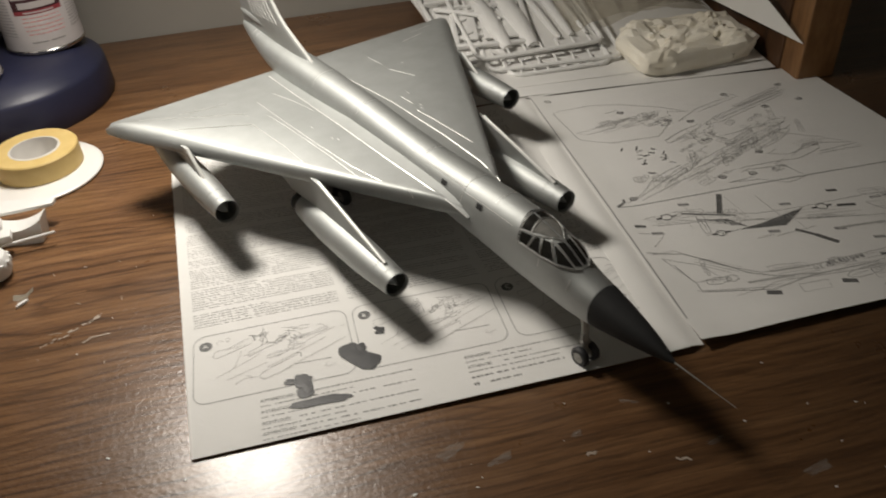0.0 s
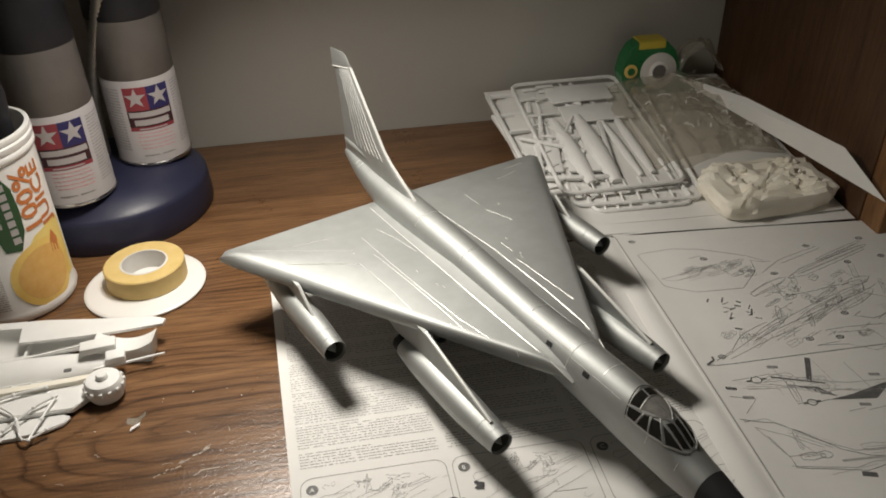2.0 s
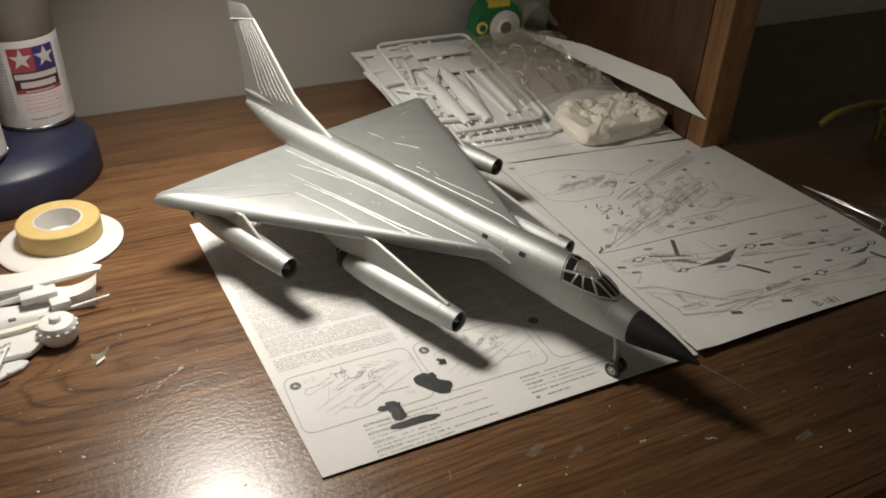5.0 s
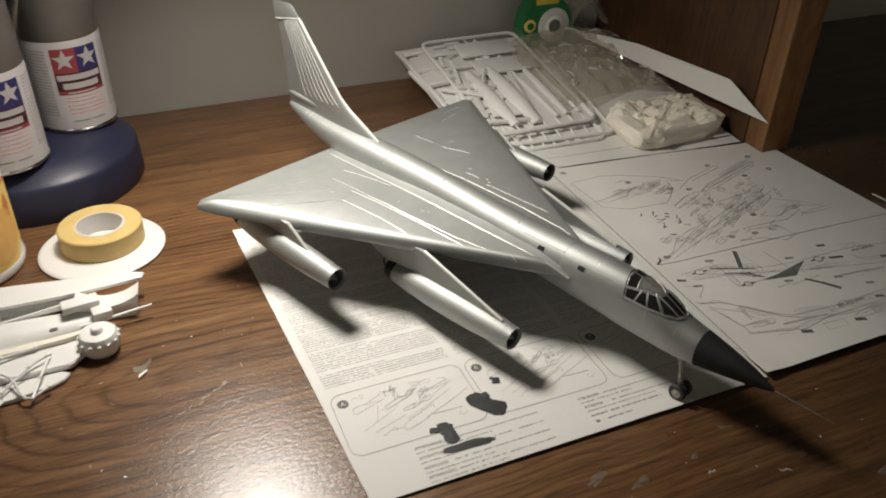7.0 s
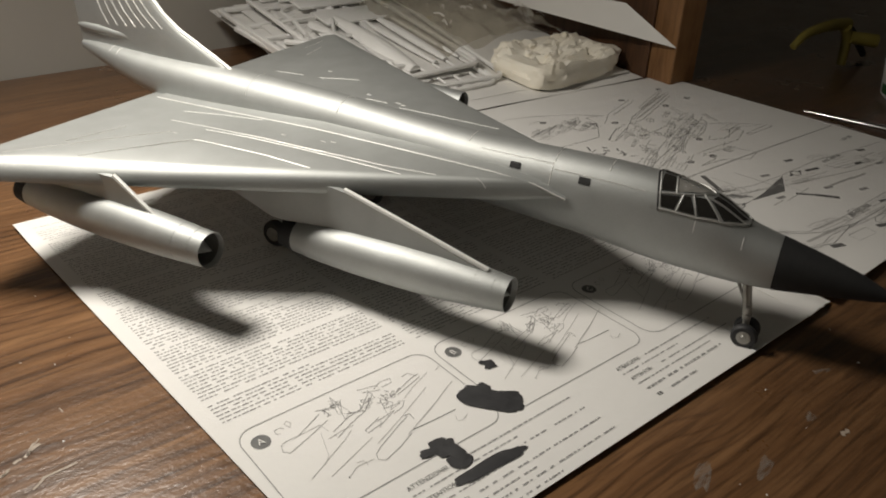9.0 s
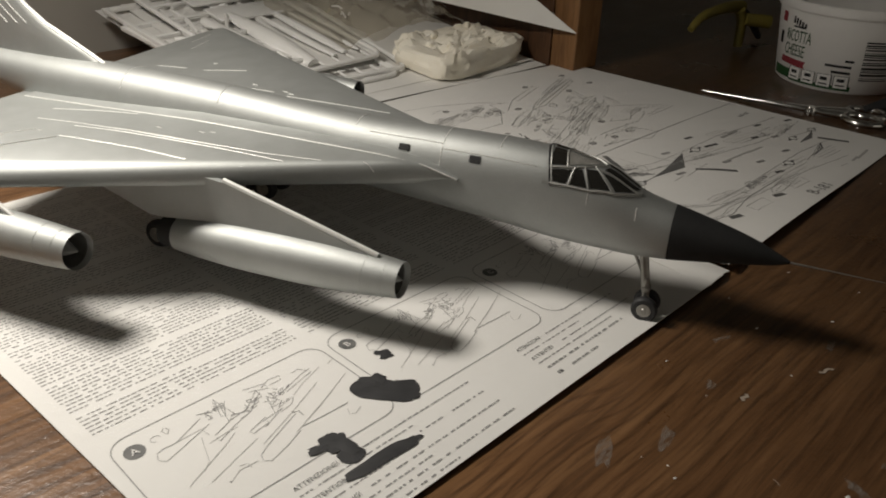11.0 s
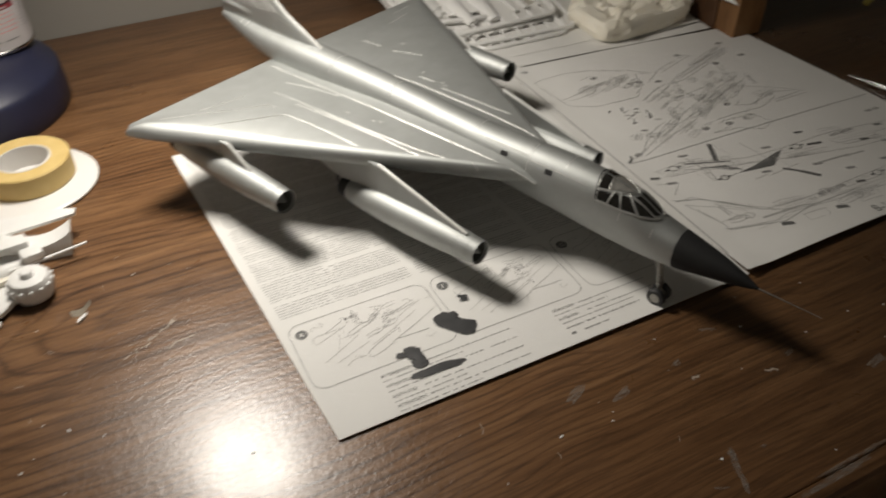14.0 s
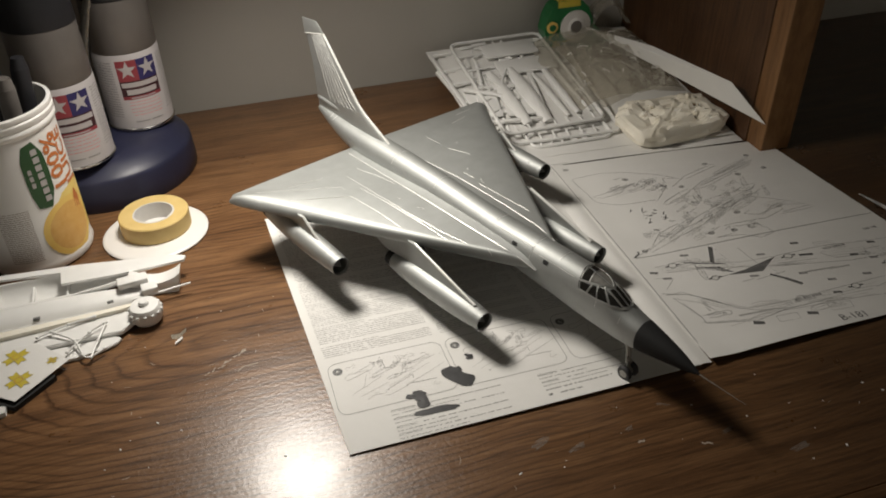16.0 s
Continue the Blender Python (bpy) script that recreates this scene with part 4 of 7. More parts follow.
cup = thing("juice_can_cup", "white juice container reused as a pen cup, printed with oranges", "pen cup", pose(-0.1780, 0.2660, 0.0, 0, 0, 35))
CUP_R = lambda z: 0.0362 + 0.0013 * z / 0.115
bm = lathe([(0.0335, 0.0), (0.0362, 0.0015), (0.0372, 0.0045), (0.0366, 0.0075), (0.0362, 0.0090), (CUP_R(0.103), 0.1030), (0.0388, 0.1045), (0.0390, 0.1070), (0.0382, 0.1082), (0.0390, 0.1095), (0.0392, 0.1125), (0.0384, 0.1135), (0.0392, 0.1150), (0.0390, 0.1172), (0.0365, 0.1175), (0.0355, 0.1110), (0.0340, 0.0040), (0.0001, 0.0030)], 64)
cup_body = part("cup_body", bm, WHITE, cup, "white plastic body with ridged rim")
def cup_text(name, text, size, arc, z, material, spread=1.0):
    bm = bmesh.new()
    for pts in letters(text, size, size * 0.022):
        pts = [(arc - q, z + p * spread) for p, q in pts]
        wrap(bm, pts, CUP_R, 0.0003)
    part(name, bm, material, cup_body)


def letters(text, size, bold=0.0):
    """The flat triangles of a line of built-in lettering, as lists of (x, y)."""
    cu = bpy.data.curves.new("lettering", "FONT")
    cu.body = text
    cu.size = size
    cu.resolution_u = 2
    cu.offset = bold
    ob = bpy.data.objects.new("lettering", cu)
    scene.collection.objects.link(ob)
    me = bpy.data.meshes.new_from_object(ob.evaluated_get(bpy.context.evaluated_depsgraph_get()))
    me.calc_loop_triangles()
    out = [[(me.vertices[i].co.x, me.vertices[i].co.y) for i in tri.vertices] for tri in me.loop_triangles]
    bpy.data.objects.remove(ob)
    bpy.data.curves.remove(cu)
    bpy.data.meshes.remove(me)
    return out


# print on the cup: a dark green badge, two words, an orange and a panel of small text
bm = bmesh.new()
wrap(bm, [(x + 0.0005, z + 0.007) for x, z in [(-0.0060, 0.044), (0.0030, 0.042), (0.0080, 0.054), (0.0088, 0.068), (0.0080, 0.082), (0.0030, 0.092), (-0.0050, 0.090), (-0.0082, 0.080), (-0.0086, 0.066), (-0.0080, 0.054)]], CUP_R, 0.0002)
part("badge", bm, DGREEN, cup_body, "dark green badge with white bars")
for k in range(7):
    bm = bmesh.new()
    wrap(bm, rect(0.0005, 0.0048, 0.0545 + 0.0058 * k, 0.0545 + 0.0058 * k + 0.0042), CUP_R, 0.0004)
    part("badge_bar", bm, LABEL, cup_body)
for k in range(3):
    bm = bmesh.new()
    wrap(bm, rect(-0.0052, -0.0028, 0.0670 + 0.0050 * k, 0.0670 + 0.0050 * k + 0.0036), CUP_R, 0.0004)
    part("badge_bar", bm, LABEL, cup_body)
cup_text("word", "100%", 0.0170, 0.0215, 0.0560, ORANGE, 1.15)
cup_text("word", "JUICE", 0.0150, 0.0325, 0.0560, ORANGE, 1.15)
bm = bmesh.new()
wrap(bm, [(0.0135 + 0.0225 * math.cos(2 * math.pi * k / 28), 0.0285 + 0.0225 * math.sin(2 * math.pi * k / 28)) for k in range(28)], CUP_R, 0.0002)
part("fruit_picture", bm, JUICE, cup_body, "printed orange half")
bm = bmesh.new()
wrap(bm, [(0.0135 + 0.0180 * math.cos(2 * math.pi * k / 28), 0.0285 + 0.0180 * math.sin(2 * math.pi * k / 28)) for k in range(28)], CUP_R, 0.0003)
part("fruit_flesh", bm, ORANGE_PALE, cup_body)
bm = bmesh.new()
wrap(bm, [(0.0010, 0.0300), (0.0060, 0.0160), (0.0400, 0.0140), (0.0400, 0.0560), (0.0250, 0.0570), (0.0130, 0.0545), (0.0060, 0.0480)], CUP_R, 0.00012)
part("splash_picture", bm, SPLASH, cup_body, "printed yellow juice splash")
bm = bmesh.new()
wrap(bm, [(0.0220, 0.0380), (0.0280, 0.0360), (0.0300, 0.0440), (0.0260, 0.0520), (0.0225, 0.0460)], CUP_R, 0.0003)
part("splash_drop", bm, ORANGE, cup_body)
bm = bmesh.new()
rnd = random.Random(8)
for k in range(26):
    x0 = -0.034
    while x0 < -0.0135:
        w = 0.0008 + rnd.random() * 0.003
        wrap(bm, rect(x0, min(x0 + w, -0.013), 0.0120 + 0.0016 * k, 0.0120 + 0.0016 * k + 0.0007), CUP_R, 0.0002)
        x0 += w + 0.0005
part("small_print", bm, PALE_PRINT, cup_body)
for k, (dx, dy, tx, ty, top, m) in enumerate(((0.012, -0.010, 0.010, -0.006, 0.138, CAP_DARK), (0.020, 0.004, 0.010, 0.002, 0.144, BLACK), (-0.008, -0.014, -0.004, -0.010, 0.136, CAP_GREY), (-0.012, 0.010, -0.014, 0.008, 0.150, BLACK), (0.002, 0.014, 0.004, 0.012, 0.146, CAP_DARK))):
    pen = thing("marker_pen", "dark marker pen standing in the white cup", "pen", None, "pens in the cup")
    base = Vector((-0.1780 + dx * 0.6, 0.2660 + dy * 0.6, 0.0042))
    tip = Vector((-0.1780 + dx + tx * 0.6, 0.2660 + dy + ty * 0.6, top))
    bm = bmesh.new()
    tube(bm, [base, base.lerp(tip, 0.72)], 0.0058, 16)
    part("barrel", bm, m, pen)
    bm = bmesh.new()
    tube(bm, [base.lerp(tip, 0.72), base.lerp(tip, 0.95)], 0.0064, 16, 0.0058)
    tube(bm, [base.lerp(tip, 0.95), tip], 0.0056, 16, 0.0040)
    part("pen_cap", bm, CAP_GREY if k == 0 else CAP_DARK, pen)

# ---------------------------------------------------------------- print on the booklet
def left_at(x, y):
    b = y / 0.249
    a = (x + 0.015 * b) / (0.214 + 0.016 * b)
    return left_z(a, b)


def right_at(x, y):
    b = y / (0.250 - 0.019 * (x - 0.2265) / 0.2)
    a = (x - 0.2195 - 0.0057 * b) / (0.215 - 0.0177 * b)
    return right_z(a, b)


INK_LIFT = 0.00012
PRESS = {right_at: 1.15}


def stroke(bm, pts, width, z_at, step=0.006):
    """A printed line along (x, y) points that follows the page."""
    fine = []
    width *= PRESS.get(z_at, 1.0)
    for p, q in zip(pts, pts[1:]):
        n = max(1, int(math.dist(p, q) / step))
        fine += [(p[0] + (q[0] - p[0]) * k / n, p[1] + (q[1] - p[1]) * k / n) for k in range(n)]
    fine.append(pts[-1])
    prev = None
    for i, p in enumerate(fine):
        a, b = fine[max(i - 1, 0)], fine[min(i + 1, len(fine) - 1)]
        d = math.dist(a, b) or 1.0
        nx, ny = -(b[1] - a[1]) / d * width / 2, (b[0] - a[0]) / d * width / 2
        z = z_at(*p) + INK_LIFT
        now = (bm.verts.new((p[0] + nx, p[1] + ny, z)), bm.verts.new((p[0] - nx, p[1] - ny, z)))
        if prev:
            bm.faces.new((prev[0], prev[1], now[1], now[0]))
        prev = now


def fill(bm, pts, z_at, lift=INK_LIFT):
    bm.faces.new([bm.verts.new((x, y, z_at(x, y) + lift)) for x, y in pts])


def words(bm, x0, x1, y, h, rnd, z_at, tilt=0.0):
    """A line of unreadable small print as dashes."""
    x = x0
    while x < x1:
        w = min(rnd.choice((0.0005, 0.0008, 0.0011, 0.0016, 0.0022)), x1 - x)
        if w > 0.0005:
            stroke(bm, [(x, y + tilt * (x - x0)), (x + w, y + tilt * (x + w - x0))], h, z_at)
        x += w + rnd.choice((0.0003, 0.0005, 0.0007))


def round_box(bm, x0, x1, y0, y1, r, width, z_at):
    pts = []
    for cx, cy, a0 in ((x1 - r, y1 - r, 0), (x0 + r, y1 - r, 90), (x0 + r, y0 + r, 180), (x1 - r, y0 + r, 270)):
        pts += [(cx + r * math.cos(radians(a0 + 18 * k)), cy + r * math.sin(radians(a0 + 18 * k))) for k in range(6)]
    stroke(bm, pts + pts[:1], width, z_at)


def disc_at(bm, x, y, r, z_at, lift=INK_LIFT, n=16):
    fill(bm, [(x + r * math.cos(2 * math.pi * k / n), y + r * math.sin(2 * math.pi * k / n)) for k in range(n)], z_at, lift)


def print_word(bm, text, x, y, size, z_at, turn=0.0):
    c, s = math.cos(radians(turn)), math.sin(radians(turn))
    for tri in letters(text, size):
        fill(bm, [(x + p * c - q * s, y + p * s + q * c) for p, q in tri], z_at, INK_LIFT * 2)


def turned(pts, x, y, turn, k=1.0, skew=0.0):
    c, s = math.cos(radians(turn)), math.sin(radians(turn))
    return [(x + k * ((p + skew * q) * c - q * s), y + k * ((p + skew * q) * s + q * c)) for p, q in pts]


def pod_sketch(bm, x, y, turn, length, r, z_at, w=0.00022):
    """A line-drawn engine pod or tank: two bowed sides, a round end and a nose."""
    top = [(-length / 2 + length * k / 8, r * (0.55 + 0.45 * math.sin(math.pi * k / 8))) for k in range(9)]
    bot = [(p, -q) for p, q in top]
    for line in (top, bot, [top[0], bot[0]], [top[-1], (length / 2 + r, 0), bot[-1]]):
        stroke(bm, turned(line, x, y, turn), w, z_at, 0.003)


def truss_sketch(bm, x, y, turn, size, rnd, z_at, n=16):
    """A dense little bundle of gear legs and struts."""
    for k in range(n):
        a = (rnd.uniform(-1, 1) * size, rnd.uniform(-0.45, 0.45) * size)
        d = rnd.choice((14, 22, 65, 110, 150)) + rnd.uniform(-18, 18)
        l = size * rnd.uniform(0.25, 0.8)
        stroke(bm, turned([a, (a[0] + l * math.cos(radians(d)), a[1] + l * math.sin(radians(d)))], x, y, turn), rnd.choice((0.00014, 0.0002, 0.0003)), z_at, 0.004)
    for k in range(n // 4):
        cx, cy = rnd.uniform(-1, 1) * size, rnd.uniform(-0.4, 0.4) * size
        stroke(bm, turned([(cx + 0.0008 * math.cos(0.7 * i), cy + 0.0006 * math.sin(0.7 * i)) for i in range(10)], x, y, turn), 0.0002, z_at, 0.004)


rnd = random.Random(21)
ink, grey, dim = bmesh.new(), bmesh.new(), bmesh.new()
# columns of small text with paragraph gaps
for c0, c1 in ((0.0015, 0.0725), (0.0775, 0.1430), (0.1480, 0.2080)):
    y, left = 0.0785, 5
    while y < 0.241:
        shift = -0.015 * y / 0.249
        end = c1 if left else c0 + (c1 - c0) * rnd.uniform(0.25, 0.9)
        words(grey, c0 + shift + (0.004 if c0 < 0.01 else 0.002), end + shift * 0.6, y, 0.00046, rnd, left_at)
        y += 0.00185
        left -= 1
        if left < 0:
            left = rnd.choice((3, 5, 6, 8))
            y += rnd.choice((0.0010, 0.0022))
# the gear and pod drawing of a step box, from the box's lower left side
STEP = {
    "grey": [
        [(0.0260, 0.0604), (0.0165, 0.0570), (0.0100, 0.0549), (0.0085, 0.0567), (0.0095, 0.0593), (0.0114, 0.0599), (0.0153, 0.0597), (0.0254, 0.0643)],
        [(0.0431, 0.0403), (0.0374, 0.0379), (0.0303, 0.0358), (0.0287, 0.0374), (0.0295, 0.0396), (0.0324, 0.0413), (0.0426, 0.0457), (0.0464, 0.0471)],
        [(0.0322, 0.0691), (0.0336, 0.0587), (0.0301, 0.0608), (0.0322, 0.0691)],
        [(0.0324, 0.0661), (0.0306, 0.0576), (0.0336, 0.0597)],
        [(0.0338, 0.0654), (0.0312, 0.0603)],
        [(0.0244, 0.0539), (0.0244, 0.0520), (0.0307, 0.0548), (0.0375, 0.0569), (0.0442, 0.0625)],
        [(0.0246, 0.0549), (0.0315, 0.0577), (0.0372, 0.0586), (0.0438, 0.0640)],
        [(0.0410, 0.0667), (0.0475, 0.0652), (0.0473, 0.0624), (0.0418, 0.0648)],
        [(0.0457, 0.0640), (0.0495, 0.0659), (0.0533, 0.0654), (0.0524, 0.0635), (0.0483, 0.0633)],
        [(0.0394, 0.0600), (0.0436, 0.0605), (0.0438, 0.0647)],
        [(0.0326, 0.0497), (0.0327, 0.0482), (0.0383, 0.0493), (0.0391, 0.0519), (0.0326, 0.0497)],
        [(0.0375, 0.0508), (0.0451, 0.0518), (0.0419, 0.0505), (0.0367, 0.0482)],
        [(0.0444, 0.0597), (0.0468, 0.0549), (0.0419, 0.0505), (0.0443, 0.0587)],
        [(0.0425, 0.0544), (0.0488, 0.0536), (0.0443, 0.0527)],
        [(0.0439, 0.0506), (0.0480, 0.0515), (0.0504, 0.0538), (0.0480, 0.0544)],
        [(0.0478, 0.0574), (0.0593, 0.0615), (0.0622, 0.0619), (0.0614, 0.0602), (0.0503, 0.0572)],
        [(0.0568, 0.0639), (0.0595, 0.0641), (0.0610, 0.0614)],
    ],
    "dim": [
        [(0.0153, 0.0645), (0.0146, 0.0667), (0.0158, 0.0678), (0.0166, 0.0661), (0.0153, 0.0645)],
        [(0.0214, 0.0568), (0.0182, 0.0472), (0.0154, 0.0448)],
        [(0.0137, 0.0597), (0.0231, 0.0600), (0.0236, 0.0562)],
        [(0.0220, 0.0532), (0.0276, 0.0539), (0.0311, 0.0538)],
        [(0.0324, 0.0428), (0.0437, 0.0474), (0.0598, 0.0547)],
        [(0.0419, 0.0405), (0.0542, 0.0454), (0.0688, 0.0522)],
        [(0.0461, 0.0423), (0.0602, 0.0480)],
        [(0.0097, 0.0425), (0.0253, 0.0499), (0.0293, 0.0523)],
        [(0.0146, 0.0399), (0.0325, 0.0459)],
        [(0.0184, 0.0366), (0.0221, 0.0387), (0.0278, 0.0383)],
        [(0.0651, 0.0606), (0.0564, 0.0573), (0.0509, 0.0545)],
        [(0.0679, 0.0599), (0.0710, 0.0611)],
        [(0.0587, 0.0385), (0.0576, 0.0362), (0.0594, 0.0354), (0.0622, 0.0368)],
        [(0.0230, 0.0401), (0.0251, 0.0395), (0.0251, 0.0374)],
    ],
    "ink": [
        [(0.0444, 0.0413), (0.0518, 0.0408), (0.0606, 0.0406)],
        [(0.0252, 0.0662), (0.0272, 0.0653), (0.0278, 0.0630)],
        [(0.0458, 0.0481), (0.0477, 0.0476), (0.0475, 0.0450)],
        [(0.0182, 0.0369), (0.0183, 0.0362)],
    ],
}
boxes = ((0.0005, 0.0715), (0.0745, 0.1415), (0.1455, 0.2060))
for k, (x0, x1) in enumerate(boxes):
    round_box(grey, x0, x1, 0.0285, 0.0715, 0.006, 0.00035, left_at)
    disc_at(ink, x0 + 0.0055, 0.0642, 0.0030, left_at)
    for out, key, w in ((grey, "grey", 0.00020), (dim, "dim", 0.00020), (ink, "ink", 0.00024)):
        for line in STEP[key]:
            stroke(out, [(x0 + p, q) for p, q in line], w, left_at)
    for dx, dy in ((0.0385, 0.0590), (0.0470, 0.0580), (0.0300, 0.0640)):
        truss_sketch(grey, x0 + dx, dy, 30, 0.0036, rnd, left_at, 14)
    stroke(grey, [(x0 + 0.0120 + 0.0015 * math.cos(0.5 * k2), 0.0650 + 0.0012 * math.sin(0.5 * k2)) for k2 in range(10)], 0.00016, left_at)
for k, (wd, x, y) in enumerate((("ATTENZIONE!", 0.0285, 0.0222), ("ATTENTION!", 0.0285, 0.0158), ("ACHTUNG!", 0.0285, 0.0094), ("ATTENTION!", 0.0285, 0.0036), ("ATENCION!", 0.1180, 0.0222), ("ATTENTIE!", 0.1180, 0.0158))):
    print_word(ink, wd, x, y, 0.0023, left_at)
    words(grey, x + 0.0155, x + (0.066 if x < 0.1 else 0.056), y + 0.0008, 0.00058, rnd, left_at)
    words(grey, x, x + 0.030 + 0.012 * rnd.random(), y - 0.0022, 0.00052, rnd, left_at)
words(grey, 0.1180, 0.160, 0.0100, 0.0009, rnd, left_at)
words(ink, 0.1180, 0.1215, 0.0058, 0.0014, rnd, left_at)
words(grey, 0.1250, 0.139, 0.0056, 0.0008, rnd, left_at)
part("page_print", ink, INK, left_page, "dark printed text", False, kind="stuff")
part("page_print_grey", grey, INK_GREY, left_page, "grey line drawings of assembly steps", False, kind="stuff")
part("page_print_pale", dim, INK_PALE, left_page, "pale grey lines of assembly drawings", False, kind="stuff")
for wd, (x0, x1) in zip("ABC", boxes):
    bm = bmesh.new()
    print_word(bm, wd, x0 + 0.0042, 0.0628, 0.0036, lambda x, y: left_at(x, y) + INK_LIFT)
    part("step_letter", bm, PAPER, left_page, "", False)


def blot(bm, cx, cy, rx, ry, turn, seed, z_at, wob=0.25, n=48):
    pts = []
    for k in range(n):
        a = 2 * math.pi * k / n
        q = 1 + wob * (noise.noise((seed + 1.6 * math.cos(a), 1.6 * math.sin(a), seed * 0.7)) + 0.35 * noise.noise((seed + 6 * math.cos(a), 6 * math.sin(a), 3.0)))
        e = 0.75
        px = math.copysign(abs(math.cos(a)) ** e, math.cos(a)) * rx * q
        py = math.copysign(abs(math.sin(a)) ** e, math.sin(a)) * ry * q
        pts.append((px, py))
    pts = turned(pts, cx, cy, turn)
    mid = bm.verts.new((cx, cy, z_at(cx, cy) + 0.0004))
    vs = [bm.verts.new((x, y, z_at(x, y) + 0.0003)) for x, y in pts]
    for i in range(n):
        bm.faces.new((mid, vs[i], vs[(i + 1) % n]))


bm = bmesh.new()
blot(bm, 0.0722, 0.0385, 0.0050, 0.0098, 32, 3.1, left_at, 0.16)
blot(bm, 0.0775, 0.0335, 0.0048, 0.0042, 50, 6.2, lambda x, y: left_at(x, y) + 0.00004, 0.30)
blot(bm, 0.0752, 0.0430, 0.0020, 0.0026, 10, 4.4, lambda x, y: left_at(x, y) + 0.00008, 0.35)
part("paint_blot", bm, BLOT, left_page, "thick black paint blot", False)
bm = bmesh.new()
blot(bm, 0.0477, 0.0228, 0.0036, 0.0034, 20, 7.7, left_at, 0.18)
blot(bm, 0.0473, 0.0300, 0.0036, 0.0040, -20, 2.7, lambda x, y: left_at(x, y) + 0.00004, 0.30)
blot(bm, 0.0423, 0.0305, 0.0032, 0.0014, -10, 1.7, lambda x, y: left_at(x, y) + 0.00008, 0.45)
blot(bm, 0.0487, 0.0262, 0.0024, 0.0042, 8, 8.7, lambda x, y: left_at(x, y) + 0.00012, 0.2)
part("paint_blot", bm, BLOT, left_page, "thick black paint blot", False)
bm = bmesh.new()
blot(bm, 0.0530, 0.0160, 0.0125, 0.0025, -3, 9.4, left_at, 0.22)
part("paint_blot", bm, BLOT, left_page, "long black paint smear", False)
bm = bmesh.new()
blot(bm, 0.0852, 0.0512, 0.0022, 0.0022, -30, 5.5, left_at, 0.55)
blot(bm, 0.0838, 0.0535, 0.0012, 0.0009, -50, 1.5, lambda x, y: left_at(x, y) + 0.00004, 0.5)
part("paint_blot", bm, BLOT, left_page, "small black paint spatter", False)

ink, grey, dim = bmesh.new(), bmesh.new(), bmesh.new()
stroke(ink, [(0.2285, 0.1085), (0.2720, 0.1075), (0.4270, 0.1035)], 0.00042, right_at)
stroke(ink, turned([(0, 0), (0.003, 0.006), (0.002, 0.009)], 0.2290, 0.1090, -30), 0.0012, right_at)
# exploded view: a framed detail, long rods, two gear bundles, the forward fuselage and a boxed cockpit detail
stroke(ink, [(0.2336, 0.2230), (0.2373, 0.1861), (0.2545, 0.1764), (0.2856, 0.1743), (0.3027, 0.1906), (0.3054, 0.2022), (0.3175, 0.1979), (0.3035, 0.2098), (0.2789, 0.2227), (0.2604, 0.2273), (0.2390, 0.2259), (0.2336, 0.2230)], 0.00026, right_at)
for outline in (
    [(0.2390, 0.1945), (0.2527, 0.1970), (0.2740, 0.2037), (0.2634, 0.1933), (0.2445, 0.1907), (0.2390, 0.1945)],
    [(0.2662, 0.2133), (0.2749, 0.2151), (0.2779, 0.2091)],
    [(0.2825, 0.1958), (0.2912, 0.1975), (0.2940, 0.1889), (0.2854, 0.1873), (0.2825, 0.1958)],
    [(0.3186, 0.1783), (0.3313, 0.1861), (0.3863, 0.2037), (0.3869, 0.1983), (0.3316, 0.1784), (0.3186, 0.1783)],
    [(0.3061, 0.1875), (0.3233, 0.1987), (0.3568, 0.2091), (0.3580, 0.2060), (0.3240, 0.1950)],
    [(0.2872, 0.1684), (0.3057, 0.1782), (0.3049, 0.1603), (0.3261, 0.1618), (0.3544, 0.1655), (0.3634, 0.1670), (0.3577, 0.1551), (0.3313, 0.1466), (0.3060, 0.1384), (0.2757, 0.1286)],
    [(0.3113, 0.1241), (0.3215, 0.1246), (0.3405, 0.1237), (0.3499, 0.1229), (0.3674, 0.1295), (0.3705, 0.1371), (0.3618, 0.1358), (0.3484, 0.1276)],
    [(0.2989, 0.1126), (0.3165, 0.1103), (0.3298, 0.1018), (0.3420, 0.1053), (0.3373, 0.1191), (0.3144, 0.1214), (0.3139, 0.1136), (0.2989, 0.1126)],
    [(0.2360, 0.1119), (0.2489, 0.1186), (0.2601, 0.1301), (0.2730, 0.1360), (0.2818, 0.1386)],
    [(0.3649, 0.1261), (0.3906, 0.1282), (0.3917, 0.1243), (0.3634, 0.1240)],
):
    stroke(ink, outline, 0.00022, right_at)
for x, y, turn, l, r in ((0.2680, 0.2000, 10, 0.030, 0.0014), (0.2830, 0.1960, 18, 0.026, 0.0022), (0.2940, 0.2030, 14, 0.012, 0.0018)):
    pod_sketch(grey, x, y, turn, l, r, right_at, 0.00024)
    stroke(dim, turned([(-l * 0.4, 0.0), (l * 0.4, 0.0005)], x, y, turn), 0.0005, right_at)
